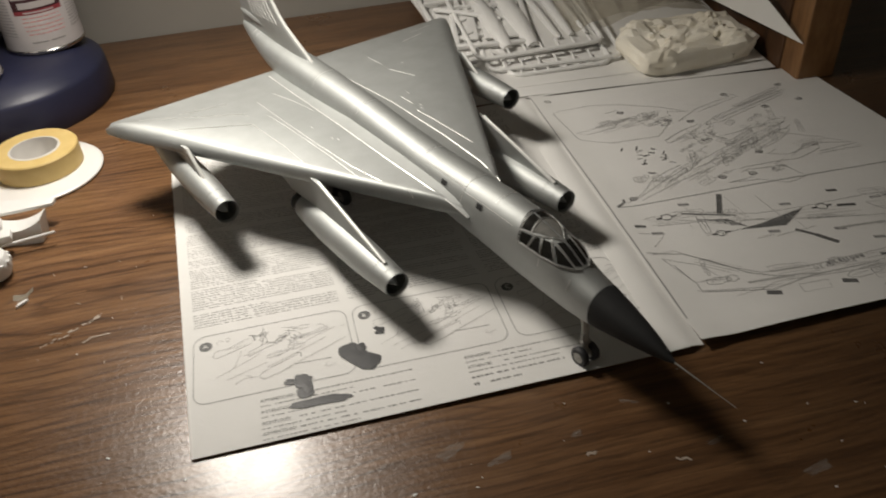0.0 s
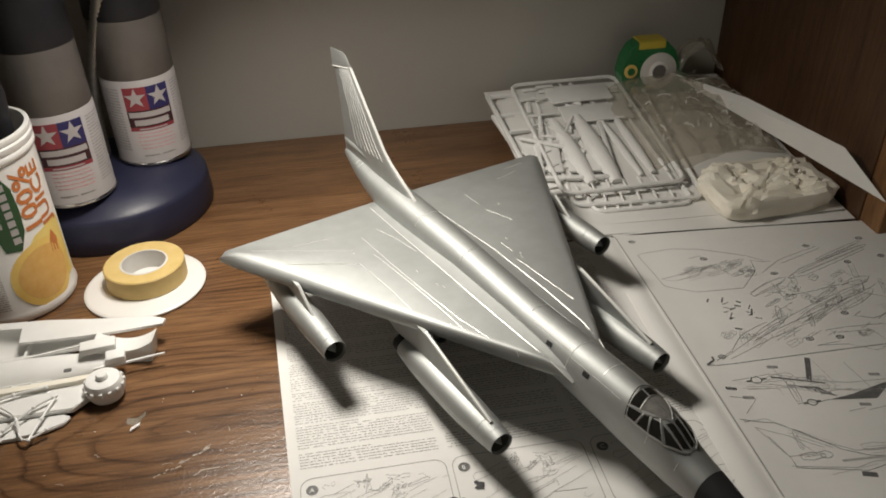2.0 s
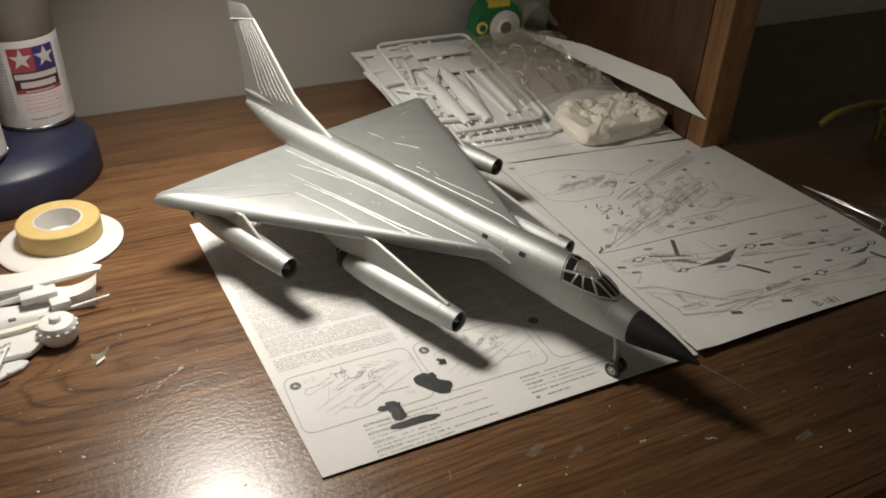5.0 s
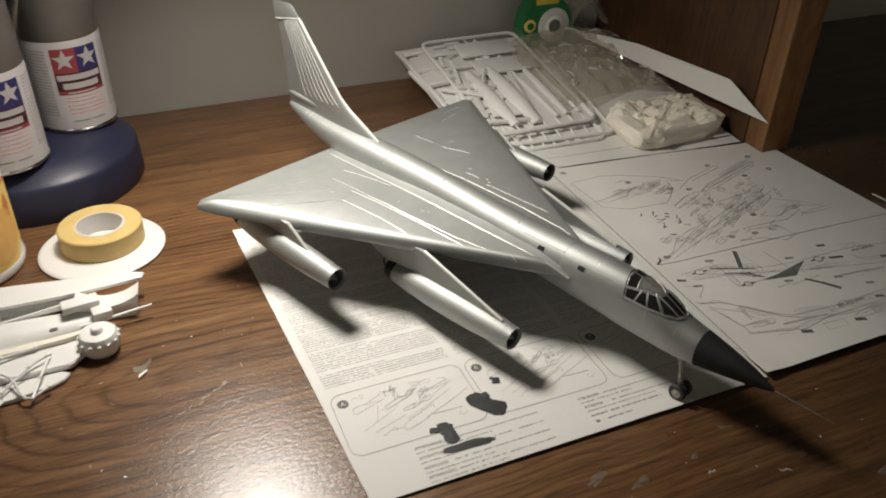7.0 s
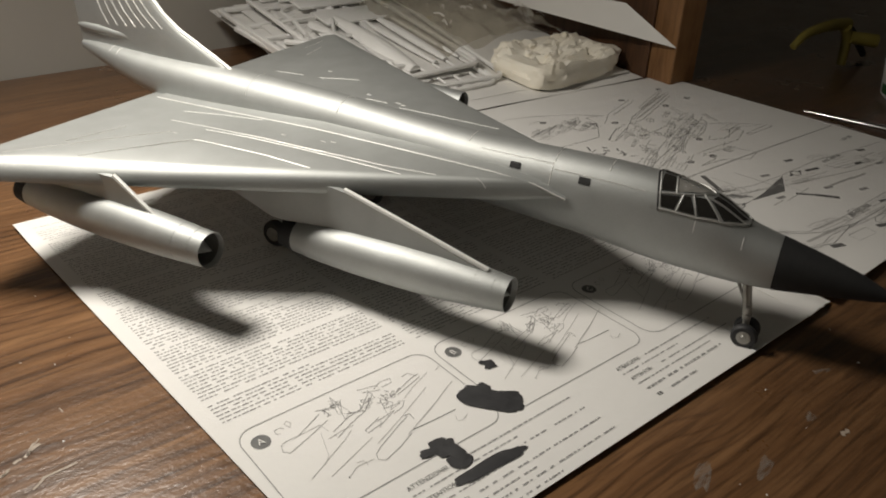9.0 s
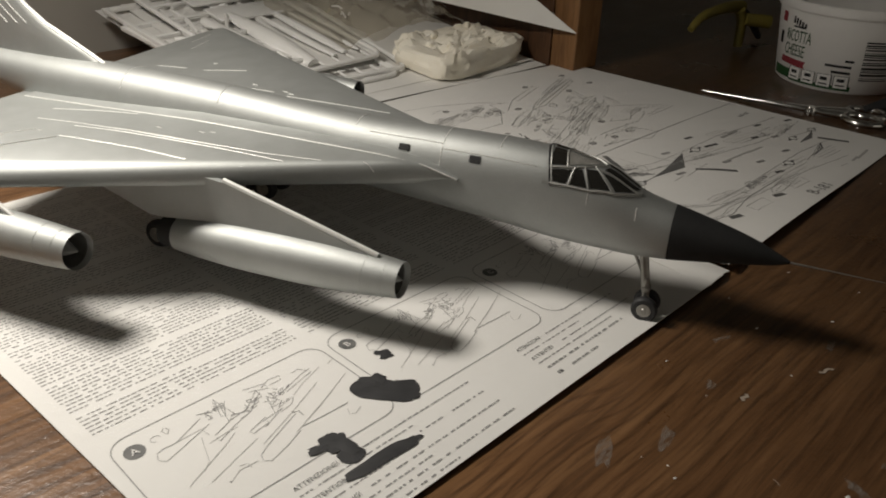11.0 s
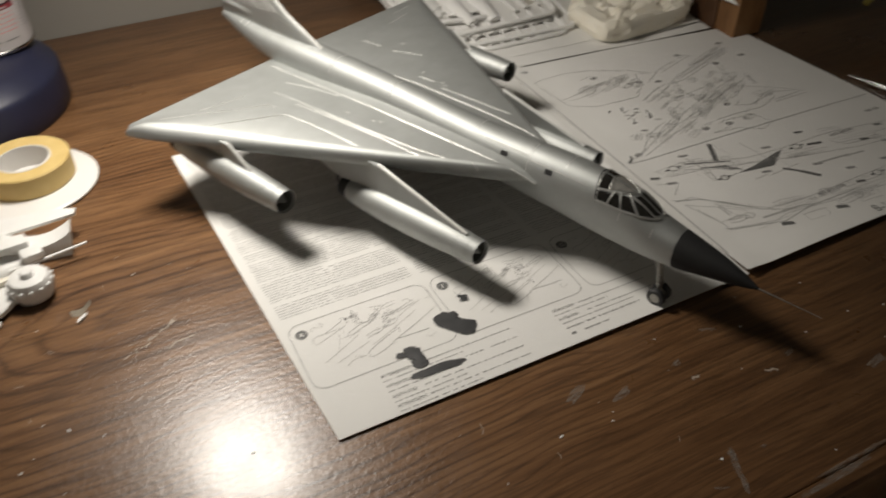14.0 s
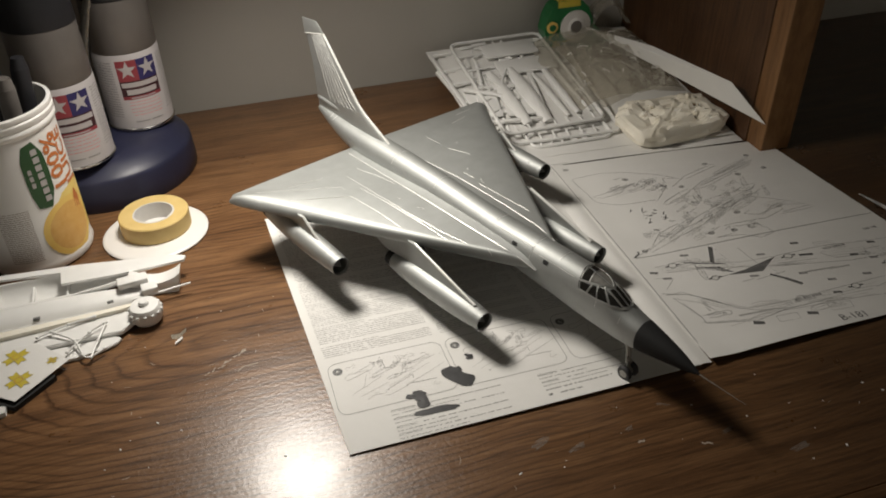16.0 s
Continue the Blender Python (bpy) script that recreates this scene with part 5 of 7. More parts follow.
for x, y, turn, l, r in ((0.3590, 0.1925, 19, 0.066, 0.0016), (0.3690, 0.2010, 20, 0.044, 0.0014), (0.3600, 0.1660, 16, 0.015, 0.0034), (0.3010, 0.1720, 24, 0.030, 0.0030), (0.3460, 0.1480, 24, 0.032, 0.0042), (0.3190, 0.1430, 24, 0.040, 0.0034), (0.2800, 0.1330, 28, 0.034, 0.0026)):
    pod_sketch(grey, x, y, turn, l, r, right_at, 0.00026)
    stroke(grey, turned([(-l * 0.45, -r * 0.45), (l * 0.42, -r * 0.55)], x, y, turn), 0.0002, right_at)
stroke(grey, [(0.2400, 0.1125), (0.2620, 0.1245), (0.2830, 0.1350), (0.3150, 0.1480), (0.3470, 0.1590), (0.3660, 0.1640)], 0.00026, right_at)
stroke(grey, [(0.2450, 0.1120), (0.2760, 0.1240), (0.3060, 0.1330)], 0.00026, right_at)
stroke(grey, [(0.3370, 0.1330), (0.3460, 0.1290), (0.3720, 0.1350), (0.3890, 0.1300), (0.3740, 0.1420), (0.3520, 0.1560)], 0.00028, right_at)
for x, y, sz, n, out in ((0.3100, 0.1630, 0.0080, 26, grey), (0.3265, 0.1490, 0.0080, 26, grey), (0.3335, 0.1170, 0.0062, 20, grey), (0.2660, 0.1270, 0.0060, 14, grey), (0.2950, 0.1440, 0.0080, 14, dim), (0.3440, 0.1640, 0.0080, 14, dim), (0.2900, 0.1250, 0.0060, 10, dim), (0.3680, 0.1340, 0.0040, 8, grey)):
    truss_sketch(out, x, y, 20, sz, rnd, right_at, n)
for k in range(17):
    x, y = 0.2560 + 0.0260 * rnd.random(), 0.1360 + 0.0320 * rnd.random()
    d = rnd.choice((10, -35, 60)) + rnd.uniform(-8, 8)
    l = rnd.uniform(0.0025, 0.0060)
    stroke(ink, [(x, y), (x + l * math.cos(radians(d)), y + l * math.sin(radians(d)))], rnd.choice((0.0005, 0.0008, 0.0011)), right_at)
for x, y in ((0.3920, 0.2120), (0.3930, 0.1890), (0.3670, 0.1870), (0.3510, 0.2110), (0.3130, 0.1850), (0.2360, 0.2400), (0.2760, 0.2110), (0.3000, 0.1910), (0.3320, 0.1370), (0.2410, 0.1150), (0.2980, 0.1190), (0.3160, 0.1170)):
    stroke(ink, [(x + 0.0022 * math.cos(0.63 * k), y + 0.0014 * math.sin(0.63 * k)) for k in range(11)], 0.0006, right_at)
    stroke(grey, [(x - 0.0010, y), (x + 0.0010, y)], 0.0010, right_at)
for k in range(14):
    x, y = rnd.uniform(0.285, 0.37), rnd.uniform(0.118, 0.175)
    stroke(grey, turned([(0, 0), (rnd.uniform(0.004, 0.014), 0)], x, y, rnd.choice((24, 28, 118))), 0.00022, right_at)


for x, y, turn, l, w in ((0.2900, 0.1280, 25, 0.030, 0.006), (0.3250, 0.1440, 22, 0.046, 0.007), (0.3500, 0.1540, 20, 0.030, 0.007), (0.3040, 0.1690, 20, 0.024, 0.005), (0.2640, 0.1940, 14, 0.020, 0.006), (0.3660, 0.1380, 8, 0.024, 0.006), (0.3300, 0.0710, -8, 0.040, 0.008), (0.3760, 0.0660, -8, 0.044, 0.008), (0.2540, 0.0480, -40, 0.024, 0.006), (0.3400, 0.0290, -2, 0.060, 0.008), (0.2900, 0.0310, -4, 0.030, 0.006), (0.3850, 0.0260, -4, 0.030, 0.007), (0.2480, 0.0890, -14, 0.020, 0.005)):
    for k in range(4):
        q = (k / 3 - 0.5) * w
        a0, a1 = -l * rnd.uniform(0.25, 0.5), l * rnd.uniform(0.25, 0.5)
        stroke(dim, turned([(a0, q), (a1, q)], x, y, turn), rnd.choice((0.00015, 0.0002, 0.0003)), right_at)


def doodle(out, x, y, turn, length, width):
    """A small outlined part with a round end, a notch and an inner line."""
    k = rnd.uniform(0.3, 0.7)
    top = [(-length / 2, rnd.uniform(0.1, 0.5) * width), (-length * k / 2, width * rnd.uniform(0.4, 0.6)), (length * 0.1, width * rnd.uniform(0.3, 0.6)), (length * 0.34, width * 0.5), (length * 0.48, width * 0.25)]
    low = [(p, -q * rnd.uniform(0.6, 1.1)) for p, q in top[::-1]]
    stroke(out, turned(top + [(length * 0.5, 0)] + low + top[:1], x, y, turn), rnd.choice((0.00022, 0.0003)), right_at)
    stroke(out, turned([(-length * 0.4, 0), (length * rnd.uniform(0.1, 0.4), width * 0.1)], x, y, turn), 0.0002, right_at)
    stroke(out, turned([(length * k / 3, -width * 0.4), (length * k / 3 + width * 0.15, width * 0.4)], x, y, turn), 0.0002, right_at)
    if rnd.random() < 0.5:
        stroke(out, turned([(0.22 * width * math.cos(0.7 * i) + length * 0.2, 0.22 * width * math.sin(0.7 * i)) for i in range(10)], x, y, turn), 0.00022, right_at)


for k in range(22):
    a = rnd.random()
    doodle(rnd.choice((grey, grey, dim)), 0.262 + 0.115 * a + rnd.uniform(-0.014, 0.014), 0.127 + 0.052 * a + rnd.uniform(-0.020, 0.018), rnd.choice((22, 26, 30, 70)), rnd.uniform(0.005, 0.018), rnd.uniform(0.002, 0.0055))
for k in range(8):
    doodle(grey, rnd.uniform(0.262, 0.298), rnd.uniform(0.186, 0.206), rnd.choice((12, 18)), rnd.uniform(0.005, 0.014), rnd.uniform(0.0015, 0.004))
for k in range(16):
    a = rnd.random()
    doodle(rnd.choice((grey, dim, dim)), 0.245 + 0.165 * a, (0.086 if rnd.random() < 0.5 else 0.040) - 0.020 * a + rnd.uniform(-0.013, 0.012), rnd.choice((-8, -4, 4, 80)), rnd.uniform(0.006, 0.020), rnd.uniform(0.002, 0.006))


# marking guide: plan views with hatched fins, roundels, numbered bars and a side view
def hatched(x, y, turn, length, width, n=5):
    stroke(grey, turned([(-length * 0.55, 0.0), (0, width * 0.25), (length, width)], x, y, turn), 0.0003, right_at)
    stroke(ink, turned([(-length * 0.1, 0.0), (length * 0.55, -0.0002), (length, width)], x, y, turn), 0.0005, right_at)
    for k in range(n):
        a0, a1 = 0.18 + 0.82 * k / n, 0.18 + 0.82 * (k + 0.62) / n
        fill(ink, turned([(length * 0.66 * a0, -width * 0.08 * a0), (length * 0.66 * a1, -width * 0.08 * a1), (length * a1, width * a1), (length * a0, width * a0)], x, y, turn), right_at)


def roundel(x, y, r):
    stroke(ink, [(x + r * math.cos(0.45 * k), y + r * 0.85 * math.sin(0.45 * k)) for k in range(15)], 0.0005, right_at)
    stroke(ink, [(x - 1.9 * r, y), (x - r, y)], 0.0012, right_at)
    stroke(ink, [(x + r, y), (x + 1.9 * r, y)], 0.0012, right_at)


hatched(0.2664, 0.0850, -18, 0.022, -0.0060)
hatched(0.3774, 0.0290, 4, 0.022, 0.0040, 4)
fill(ink, [(0.2800, 0.0709), (0.2909, 0.0690), (0.3049, 0.0668), (0.3221, 0.0782), (0.3000, 0.0737), (0.2949, 0.0724)], right_at)
fill(ink, [(0.3889, 0.0423), (0.4027, 0.0407), (0.4176, 0.0470), (0.4067, 0.0445)], right_at)
stroke(ink, [(0.2700, 0.0705), (0.2800, 0.0709)], 0.0003, right_at)
stroke(ink, [(0.2344, 0.0538), (0.2383, 0.0377), (0.2379, 0.0316), (0.2567, 0.0269), (0.2703, 0.0232), (0.2920, 0.0270), (0.3301, 0.0271)], 0.0003, right_at)
stroke(ink, [(0.2256, 0.0660), (0.2426, 0.0614), (0.2538, 0.0513), (0.2657, 0.0381), (0.2766, 0.0318), (0.2955, 0.0279)], 0.0003, right_at)
print_word(grey, "U.S. AIR FORCE", 0.2967, 0.0300, 0.0034, right_at)
for x, y, r in ((0.2500, 0.0930, 0.0030), (0.2700, 0.0710, 0.0026), (0.3320, 0.0760, 0.0030), (0.3530, 0.0330, 0.0030), (0.4170, 0.0470, 0.0026), (0.3930, 0.0480, 0.0026)):
    roundel(x, y, r)
for pts, w in (([(0.2870, 0.1040), (0.2780, 0.0870)], 0.0026), ([(0.3070, 0.0620), (0.3140, 0.0550)], 0.0018), ([(0.3140, 0.0550), (0.3210, 0.0460)], 0.0024), ([(0.2590, 0.0935), (0.2850, 0.0830)], 0.0010), ([(0.4060, 0.0390), (0.4130, 0.0240)], 0.0026), ([(0.3400, 0.0745), (0.3500, 0.0725)], 0.0020)):
    stroke(ink, pts, w, right_at)
for x, y, out in ((0.2640, 0.1010, grey), (0.2330, 0.0890, ink), (0.2810, 0.0760, grey), (0.3460, 0.0880, ink), (0.3770, 0.0630, ink), (0.3290, 0.0560, grey), (0.2960, 0.0640, grey), (0.3150, 0.0840, grey), (0.3370, 0.0310, ink), (0.3700, 0.0420, grey), (0.3430, 0.0440, grey), (0.2390, 0.0810, grey), (0.3990, 0.0720, ink), (0.3880, 0.0560, grey), (0.4230, 0.0640, ink)):
    stroke(out, turned([(-0.0030, 0), (0.0030, 0)], x, y, -12), 0.0019, right_at)
for x, y in ((0.2690, 0.0210), (0.3070, 0.0180)):
    fill(ink, turned([(-0.0036, -0.0017), (0.0036, -0.0014), (0.0034, 0.0017), (-0.0034, 0.0015)], x, y, -22), right_at)
for outline in (
    [(0.2370, 0.0950), (0.2590, 0.0960), (0.2780, 0.0880), (0.2960, 0.0810), (0.3220, 0.0790), (0.3600, 0.0790), (0.4000, 0.0740), (0.4240, 0.0720)],
    [(0.2420, 0.0870), (0.2700, 0.0830), (0.2960, 0.0750), (0.3300, 0.0660), (0.3700, 0.0580), (0.4000, 0.0560), (0.4270, 0.0590)],
    [(0.2270, 0.0640), (0.2400, 0.0650), (0.2580, 0.0460), (0.2720, 0.0360), (0.3020, 0.0340), (0.3350, 0.0350), (0.3740, 0.0360), (0.4100, 0.0330)],
    [(0.2310, 0.0600), (0.2380, 0.0390), (0.2520, 0.0380), (0.2460, 0.0510), (0.2310, 0.0600)],
    [(0.2360, 0.0330), (0.2660, 0.0260), (0.2760, 0.0280), (0.3060, 0.0250), (0.3500, 0.0220), (0.3900, 0.0160)],
    [(0.2290, 0.0830), (0.2430, 0.0800), (0.2320, 0.0700)],
    [(0.2830, 0.0230), (0.2980, 0.0220), (0.2960, 0.0160), (0.2820, 0.0170), (0.2830, 0.0230)],
    [(0.3220, 0.0230), (0.3380, 0.0210), (0.3360, 0.0150), (0.3210, 0.0160), (0.3220, 0.0230)],
    [(0.3560, 0.0720), (0.3620, 0.0640), (0.3860, 0.0610), (0.3900, 0.0680)],
):
    stroke(grey, outline, 0.00026, right_at)
for k in range(26):
    x = rnd.uniform(0.245, 0.40)
    y = 0.055 + rnd.choice((-0.030, -0.022, 0.010, 0.018, 0.026)) - (x - 0.245) * 0.10
    stroke(dim, turned([(0, 0), (rnd.uniform(0.006, 0.026), 0)], x, y, rnd.choice((-4, -10, 4, 96))), rnd.choice((0.0002, 0.0004, 0.0012)), right_at)
words(grey, 0.3050, 0.3260, 0.0330, 0.0020, rnd, right_at)
words(grey, 0.3610, 0.3800, 0.0755, 0.0020, rnd, right_at)
words(grey, 0.4060, 0.4180, 0.0870, 0.0022, rnd, right_at)
print_word(ink, "B-181", 0.3190, 0.0050, 0.0085, right_at, -3)
part("page_print", ink, INK, right_page, "dark printed markings", False, kind="stuff")
part("page_print_grey", grey, INK_GREY, right_page, "grey exploded line drawings", False, kind="stuff")
part("page_print_pale", dim, INK_PALE, right_page, "pale grey shading of the drawings", False, kind="stuff")
stroke_bm = bmesh.new()
stroke(stroke_bm, [(0.2204, 0.002), (0.2236, 0.120), (0.2258, 0.247)], 0.0007, lambda x, y: 0.0034)
part("fold_line", stroke_bm, INK_GREY, booklet, "", False)

# ---------------------------------------------------------------- sheets, sprues, plaster, bag and tape at the wall
SHEETS = (
    ([(0.186, 0.2530), (0.4060, 0.2365), (0.4040, 0.4600), (0.1800, 0.4650)], 0.0012, 0.030),
    ([(0.190, 0.2515), (0.4040, 0.2470), (0.4000, 0.4560), (0.1870, 0.4600)], 0.0022, 0.031),
    ([(0.200, 0.2640), (0.3980, 0.2570), (0.3950, 0.4520), (0.1950, 0.4560)], 0.0030, 0.032),
    ([(0.2075, 0.3010), (0.2990, 0.2990), (0.2960, 0.4460), (0.2045, 0.4480)], 0.0122, 0.0258),
)
for k, (c, z0, rise) in enumerate(SHEETS):
    ob = thing("paper_sheet", "loose white paper sheet in a pile sloping up to the wall", "paper sheet", None, "sheets at the wall")
    part("sheet", sheet_mesh(c, lambda a, b, k=k, z0=z0, rise=rise: z0 + rise * b ** 1.15 + 0.0006 * math.sin(7 * a + k) * (1 - b) + 0.0012 * math.exp(-((b / 0.05) ** 2)) * math.sin(3 * a + 2 * k) ** 2, 30, 20), PAPER, ob)
book = thing("paper_pad", "pad of white paper lying under the sheets against the wall", "paper pad")
bm = bmesh.new()
pts = [(0.285, 0.0), (0.462, 0.0), (0.460, 0.0285), (0.350, 0.0085), (0.290, 0.0016)]
plate(bm, pts, 0.222, 0.398)
part("pad_block", bm, PAPER, book, "", False)
for k, (x0, y0, dz, turn) in enumerate(((0.190, 0.300, 0.0, 7.0), (0.1915, 0.316, 0.0045, -9.0), (0.183, 0.328, 0.0035, 3.0))):
    flat = thing("flat_sprue", "flat white plastic kit frame fanned out under the pile", "sprue tree", pose(x0, y0, 0.0068 + 0.165 * (y0 - 0.285) * 0.75 + dz, 8.5, 0, turn), "sprue trees")
    bm = bmesh.new()
    for a0, a1, b0, b1 in ((0, 0.060, 0, 0.004), (0, 0.004, 0.0045, 0.120), (0.056, 0.060, 0.0045, 0.120), (0.0045, 0.0555, 0.116, 0.120), (0.0045, 0.0555, 0.058, 0.061)):
        box(bm, a0, a1, b0, b1, 0.0, 0.0032, 0.0008)
    part("runner", bm, STYRENE, flat)
    for q in range(3):
        bm = bmesh.new()
        box(bm, 0.007 + 0.016 * q, 0.019 + 0.016 * q, 0.010, 0.052 - 0.004 * q, 0.0004, 0.0024, 0.0007)
        part("kit_part", bm, STYRENE, flat)


rs = random.Random(19)
for k in range(12):
    rod = thing("loose_sprue_rod", "thin white sprue rod lying in the pile", "sprue rod", None, "loose sprue rods")
    x, y = rs.uniform(0.206, 0.262), rs.uniform(0.350, 0.440)
    a, l = radians(rs.choice((70, 95, 120, 20, 150)) + rs.uniform(-12, 12)), rs.uniform(0.020, 0.055)
    z = 0.012 + 0.165 * (y - 0.285) * 0.78 + 0.004 + rs.uniform(0.0, 0.003)
    up = 0.13 * l * math.sin(a) / 2
    bm = bmesh.new()
    tube(bm, [(x - l / 2 * math.cos(a), y - l / 2 * math.sin(a), z - up), (x, y, z + 0.0004), (x + l / 2 * math.cos(a), y + l / 2 * math.sin(a), z + up)], rs.choice((0.0010, 0.0014, 0.0018)), 8)
    part("rod", bm, STYRENE, rod)


def runner(bm, x0, x1, y0, y1, lift, r=0.0017):
    rr = 0.008
    pts = []
    for cx, cy, a0 in ((x1 - rr, y1 - rr, 0), (x0 + rr, y1 - rr, 90), (x0 + rr, y0 + rr, 180), (x1 - rr, y0 + rr, 270)):
        pts += [(cx + rr * math.cos(radians(a0 + 30 * k)), cy + rr * math.sin(radians(a0 + 30 * k))) for k in range(4)]
    pts.append(pts[0])
    tube(bm, [(x, y, lift) for x, y in pts], r, 8)


def kit_pod(bm, x, y, length, r, lift, turn):
    """A half-round kit part lying in its frame."""
    rings = []
    for k in range(11):
        c = k / 10
        q = r * (0.35 + 0.65 * math.sin(math.pi * min(1.0, 0.12 + c * 0.8)))
        d = -length / 2 + length * c
        ring = []
        for j in range(9):
            a = math.pi * j / 8
            px, py = q * math.cos(a), d
            ring.append((x + px * math.cos(turn) - py * math.sin(turn), y + px * math.sin(turn) + py * math.cos(turn), lift + q * 0.75 * math.sin(a)))
        rings.append(ring)
    loft(bm, rings)


def sprue(x, y, z, tilt, turn, w, h, seed, label, pods=(), bars=()):
    """A moulded runner frame; pods: (x, y, length, radius, turn) as shares of the frame, bars: crossing runners."""
    ob = thing("sprue_tree", label, "sprue tree", pose(x, y, z, tilt, 0, turn), "sprue trees")
    r = random.Random(seed)
    bm = bmesh.new()
    runner(bm, 0, w, 0, h, 0.0018)
    for q in bars:
        tube(bm, [(0, h * q, 0.0018), (w, h * q, 0.0018)], 0.0012, 8)
    for k in range(7):
        px = w * (0.12 + 0.13 * k)
        tube(bm, [(px, 0, 0.0018), (px, h * 0.07, 0.0018)], 0.0009, 6)
        py = h * (0.1 + 0.12 * k)
        tube(bm, [(0, py, 0.0018), (w * 0.07, py + 0.003, 0.0018)], 0.0009, 6)
    part("runner", bm, STYRENE, ob, "white plastic runner frame")
    for px, py, l, q, t in pods:
        bm = bmesh.new()
        kit_pod(bm, w * px, h * py, h * l, q, 0.0012, t)
        part("kit_part", bm, STYRENE, ob)
    for k in range(4):
        bm = bmesh.new()
        px, py = w * r.uniform(0.08, 0.7), h * (0.86 + 0.10 * r.random())
        box(bm, px, px + r.uniform(0.010, 0.022), py - 0.002, py + 0.002, 0.0006, 0.0022, 0.0006)
        part("kit_part", bm, STYRENE, ob)
    return ob


TILT_UP = 9.8
sprue(0.2035, 0.2950, 0.0125, TILT_UP, 1.0, 0.097, 0.158, 3, "white sprue tree with long kit parts on papers", ((0.24, 0.34, 0.56, 0.0072, 0.05), (0.45, 0.34, 0.58, 0.0080, 0.02), (0.66, 0.33, 0.50, 0.0034, 0.06), (0.78, 0.36, 0.54, 0.0042, 0.02), (0.90, 0.34, 0.50, 0.0026, 0.03)), (0.68, 0.84))
sprue(0.209, 0.2860, 0.0068, TILT_UP, -4, 0.099, 0.160, 4, "white sprue tree lying under another one", ((0.92, 0.40, 0.5, 0.0030, 0.0),), (0.75,))
sprue(0.222, 0.2775, 0.0045, TILT_UP - 1, -1, 0.076, 0.150, 5, "lowest white sprue tree with small round parts", ((0.55, 0.03, 0.03, 0.0020, 0.0), (0.68, 0.03, 0.03, 0.0022, 0.0), (0.80, 0.03, 0.03, 0.0020, 0.0)), ())
for k, (y, w) in enumerate(((0.414, 0.056), (0.384, 0.060))):
    card = thing("kit_wing_part", "flat white kit wing part on the sprue pile", "kit part", pose(0.228 + 0.004 * k, y, 0.0352 - 0.006 * k, TILT_UP, 0, 0))
    bm = bmesh.new()
    box(bm, 0, w, 0, 0.024, 0, 0.0022, 0.0008)
    part("panel", bm, STYRENE, card)

# cream plaster block, crumbly on top
bm = bmesh.new()
rows = []
NP = 56
for lev, (k, z) in enumerate(((0.93, 0.0), (0.985, 0.002), (1.0, 0.005), (1.0, 0.008), (1.0, 0.011), (0.995, 0.014), (0.98, 0.0170), (0.95, 0.0195), (0.88, 0.0212), (0.80, 0.0210), (0.71, 0.0205), (0.62, 0.0202), (0.53, 0.0208), (0.44, 0.0206), (0.35, 0.0204), (0.26, 0.0206), (0.16, 0.0208), (0.03, 0.0206))):
    ring = []
    for i in range(NP):
        a = 2 * math.pi * i / NP
        e = 0.42
        px = math.copysign(abs(math.cos(a)) ** e, math.cos(a)) * 0.0430 * k
        py = math.copysign(abs(math.sin(a)) ** e, math.sin(a)) * 0.0260 * k
        q = Vector((px * 70, py * 70, z * 70))
        nn = noise.noise(q) * 0.0030 + noise.noise(q * 2.7) * 0.0026 + noise.noise(q * 6.5) * 0.0014
        deep = (noise.noise(Vector((px * 95 + 4, py * 95, 1.0))) * 0.0085 + noise.noise(Vector((px * 240, py * 240 + 9, 2.0))) * 0.0052) if lev >= 8 else 0.0
        ring.append((px * (1 + nn * 20), py * (1 + nn * 30), max(0.0, z + (deep if z > 0.015 else 0.0) + (nn if lev else 0.0))))
    rows.append(ring)
loft(bm, rows)
plaster = mesh_object("plaster_block", bm, PUTTY, True, 28)
plaster.matrix_basis = pose(0.3545, 0.2770, 0.0052, 5.5, 0, 5) @ Matrix.Diagonal((1.09, 1.10, 0.74, 1))
tagged(plaster, "crumbly cream plaster block with broken hollows on top", "plaster block")
bm = bmesh.new()
rr = random.Random(13)
for k in range(13):
    x, y = rr.uniform(0.330, 0.400), rr.uniform(0.262, 0.306)
    m = Matrix.Translation((x - 0.0060, y - 0.0035, 0.0204 + rr.uniform(-0.002, 0.001) + (y - 0.28) * 0.08)) @ Euler((rr.random() * 3, rr.random() * 3, rr.random() * 3)).to_matrix().to_4x4() @ Matrix.Diagonal((1, rr.uniform(0.6, 1), rr.uniform(0.4, 0.8), 1))
    bmesh.ops.create_icosphere(bm, subdivisions=1, radius=rr.uniform(0.0022, 0.0062), matrix=m)
crumbs = mesh_object("plaster_crumbs", bm, PUTTY, True, 30)
tagged(crumbs, "loose cream plaster lumps on the block", "plaster crumbs", kind="stuff")

# clear crumpled bag
mb = Mat("clear_plastic_film", (0.9, 0.9, 0.88), 0.12)
mb.t.nodes.remove(mb.b)
film_out = mb.t.nodes["Material Output"]
tr = mb.n("ShaderNodeBsdfTransparent")
tr.inputs[0].default_value = rgb(0.76, 0.74, 0.68)
gl = mb.n("ShaderNodeBsdfGlossy")
gl.inputs["Roughness"].default_value = 0.09
df = mb.n("ShaderNodeBsdfDiffuse")
df.inputs[0].default_value = rgb(0.66, 0.61, 0.52)
m1, m2 = mb.n("ShaderNodeMixShader"), mb.n("ShaderNodeMixShader")
m2.inputs[0].default_value = 0.20
m1.inputs[0].default_value = 0.26
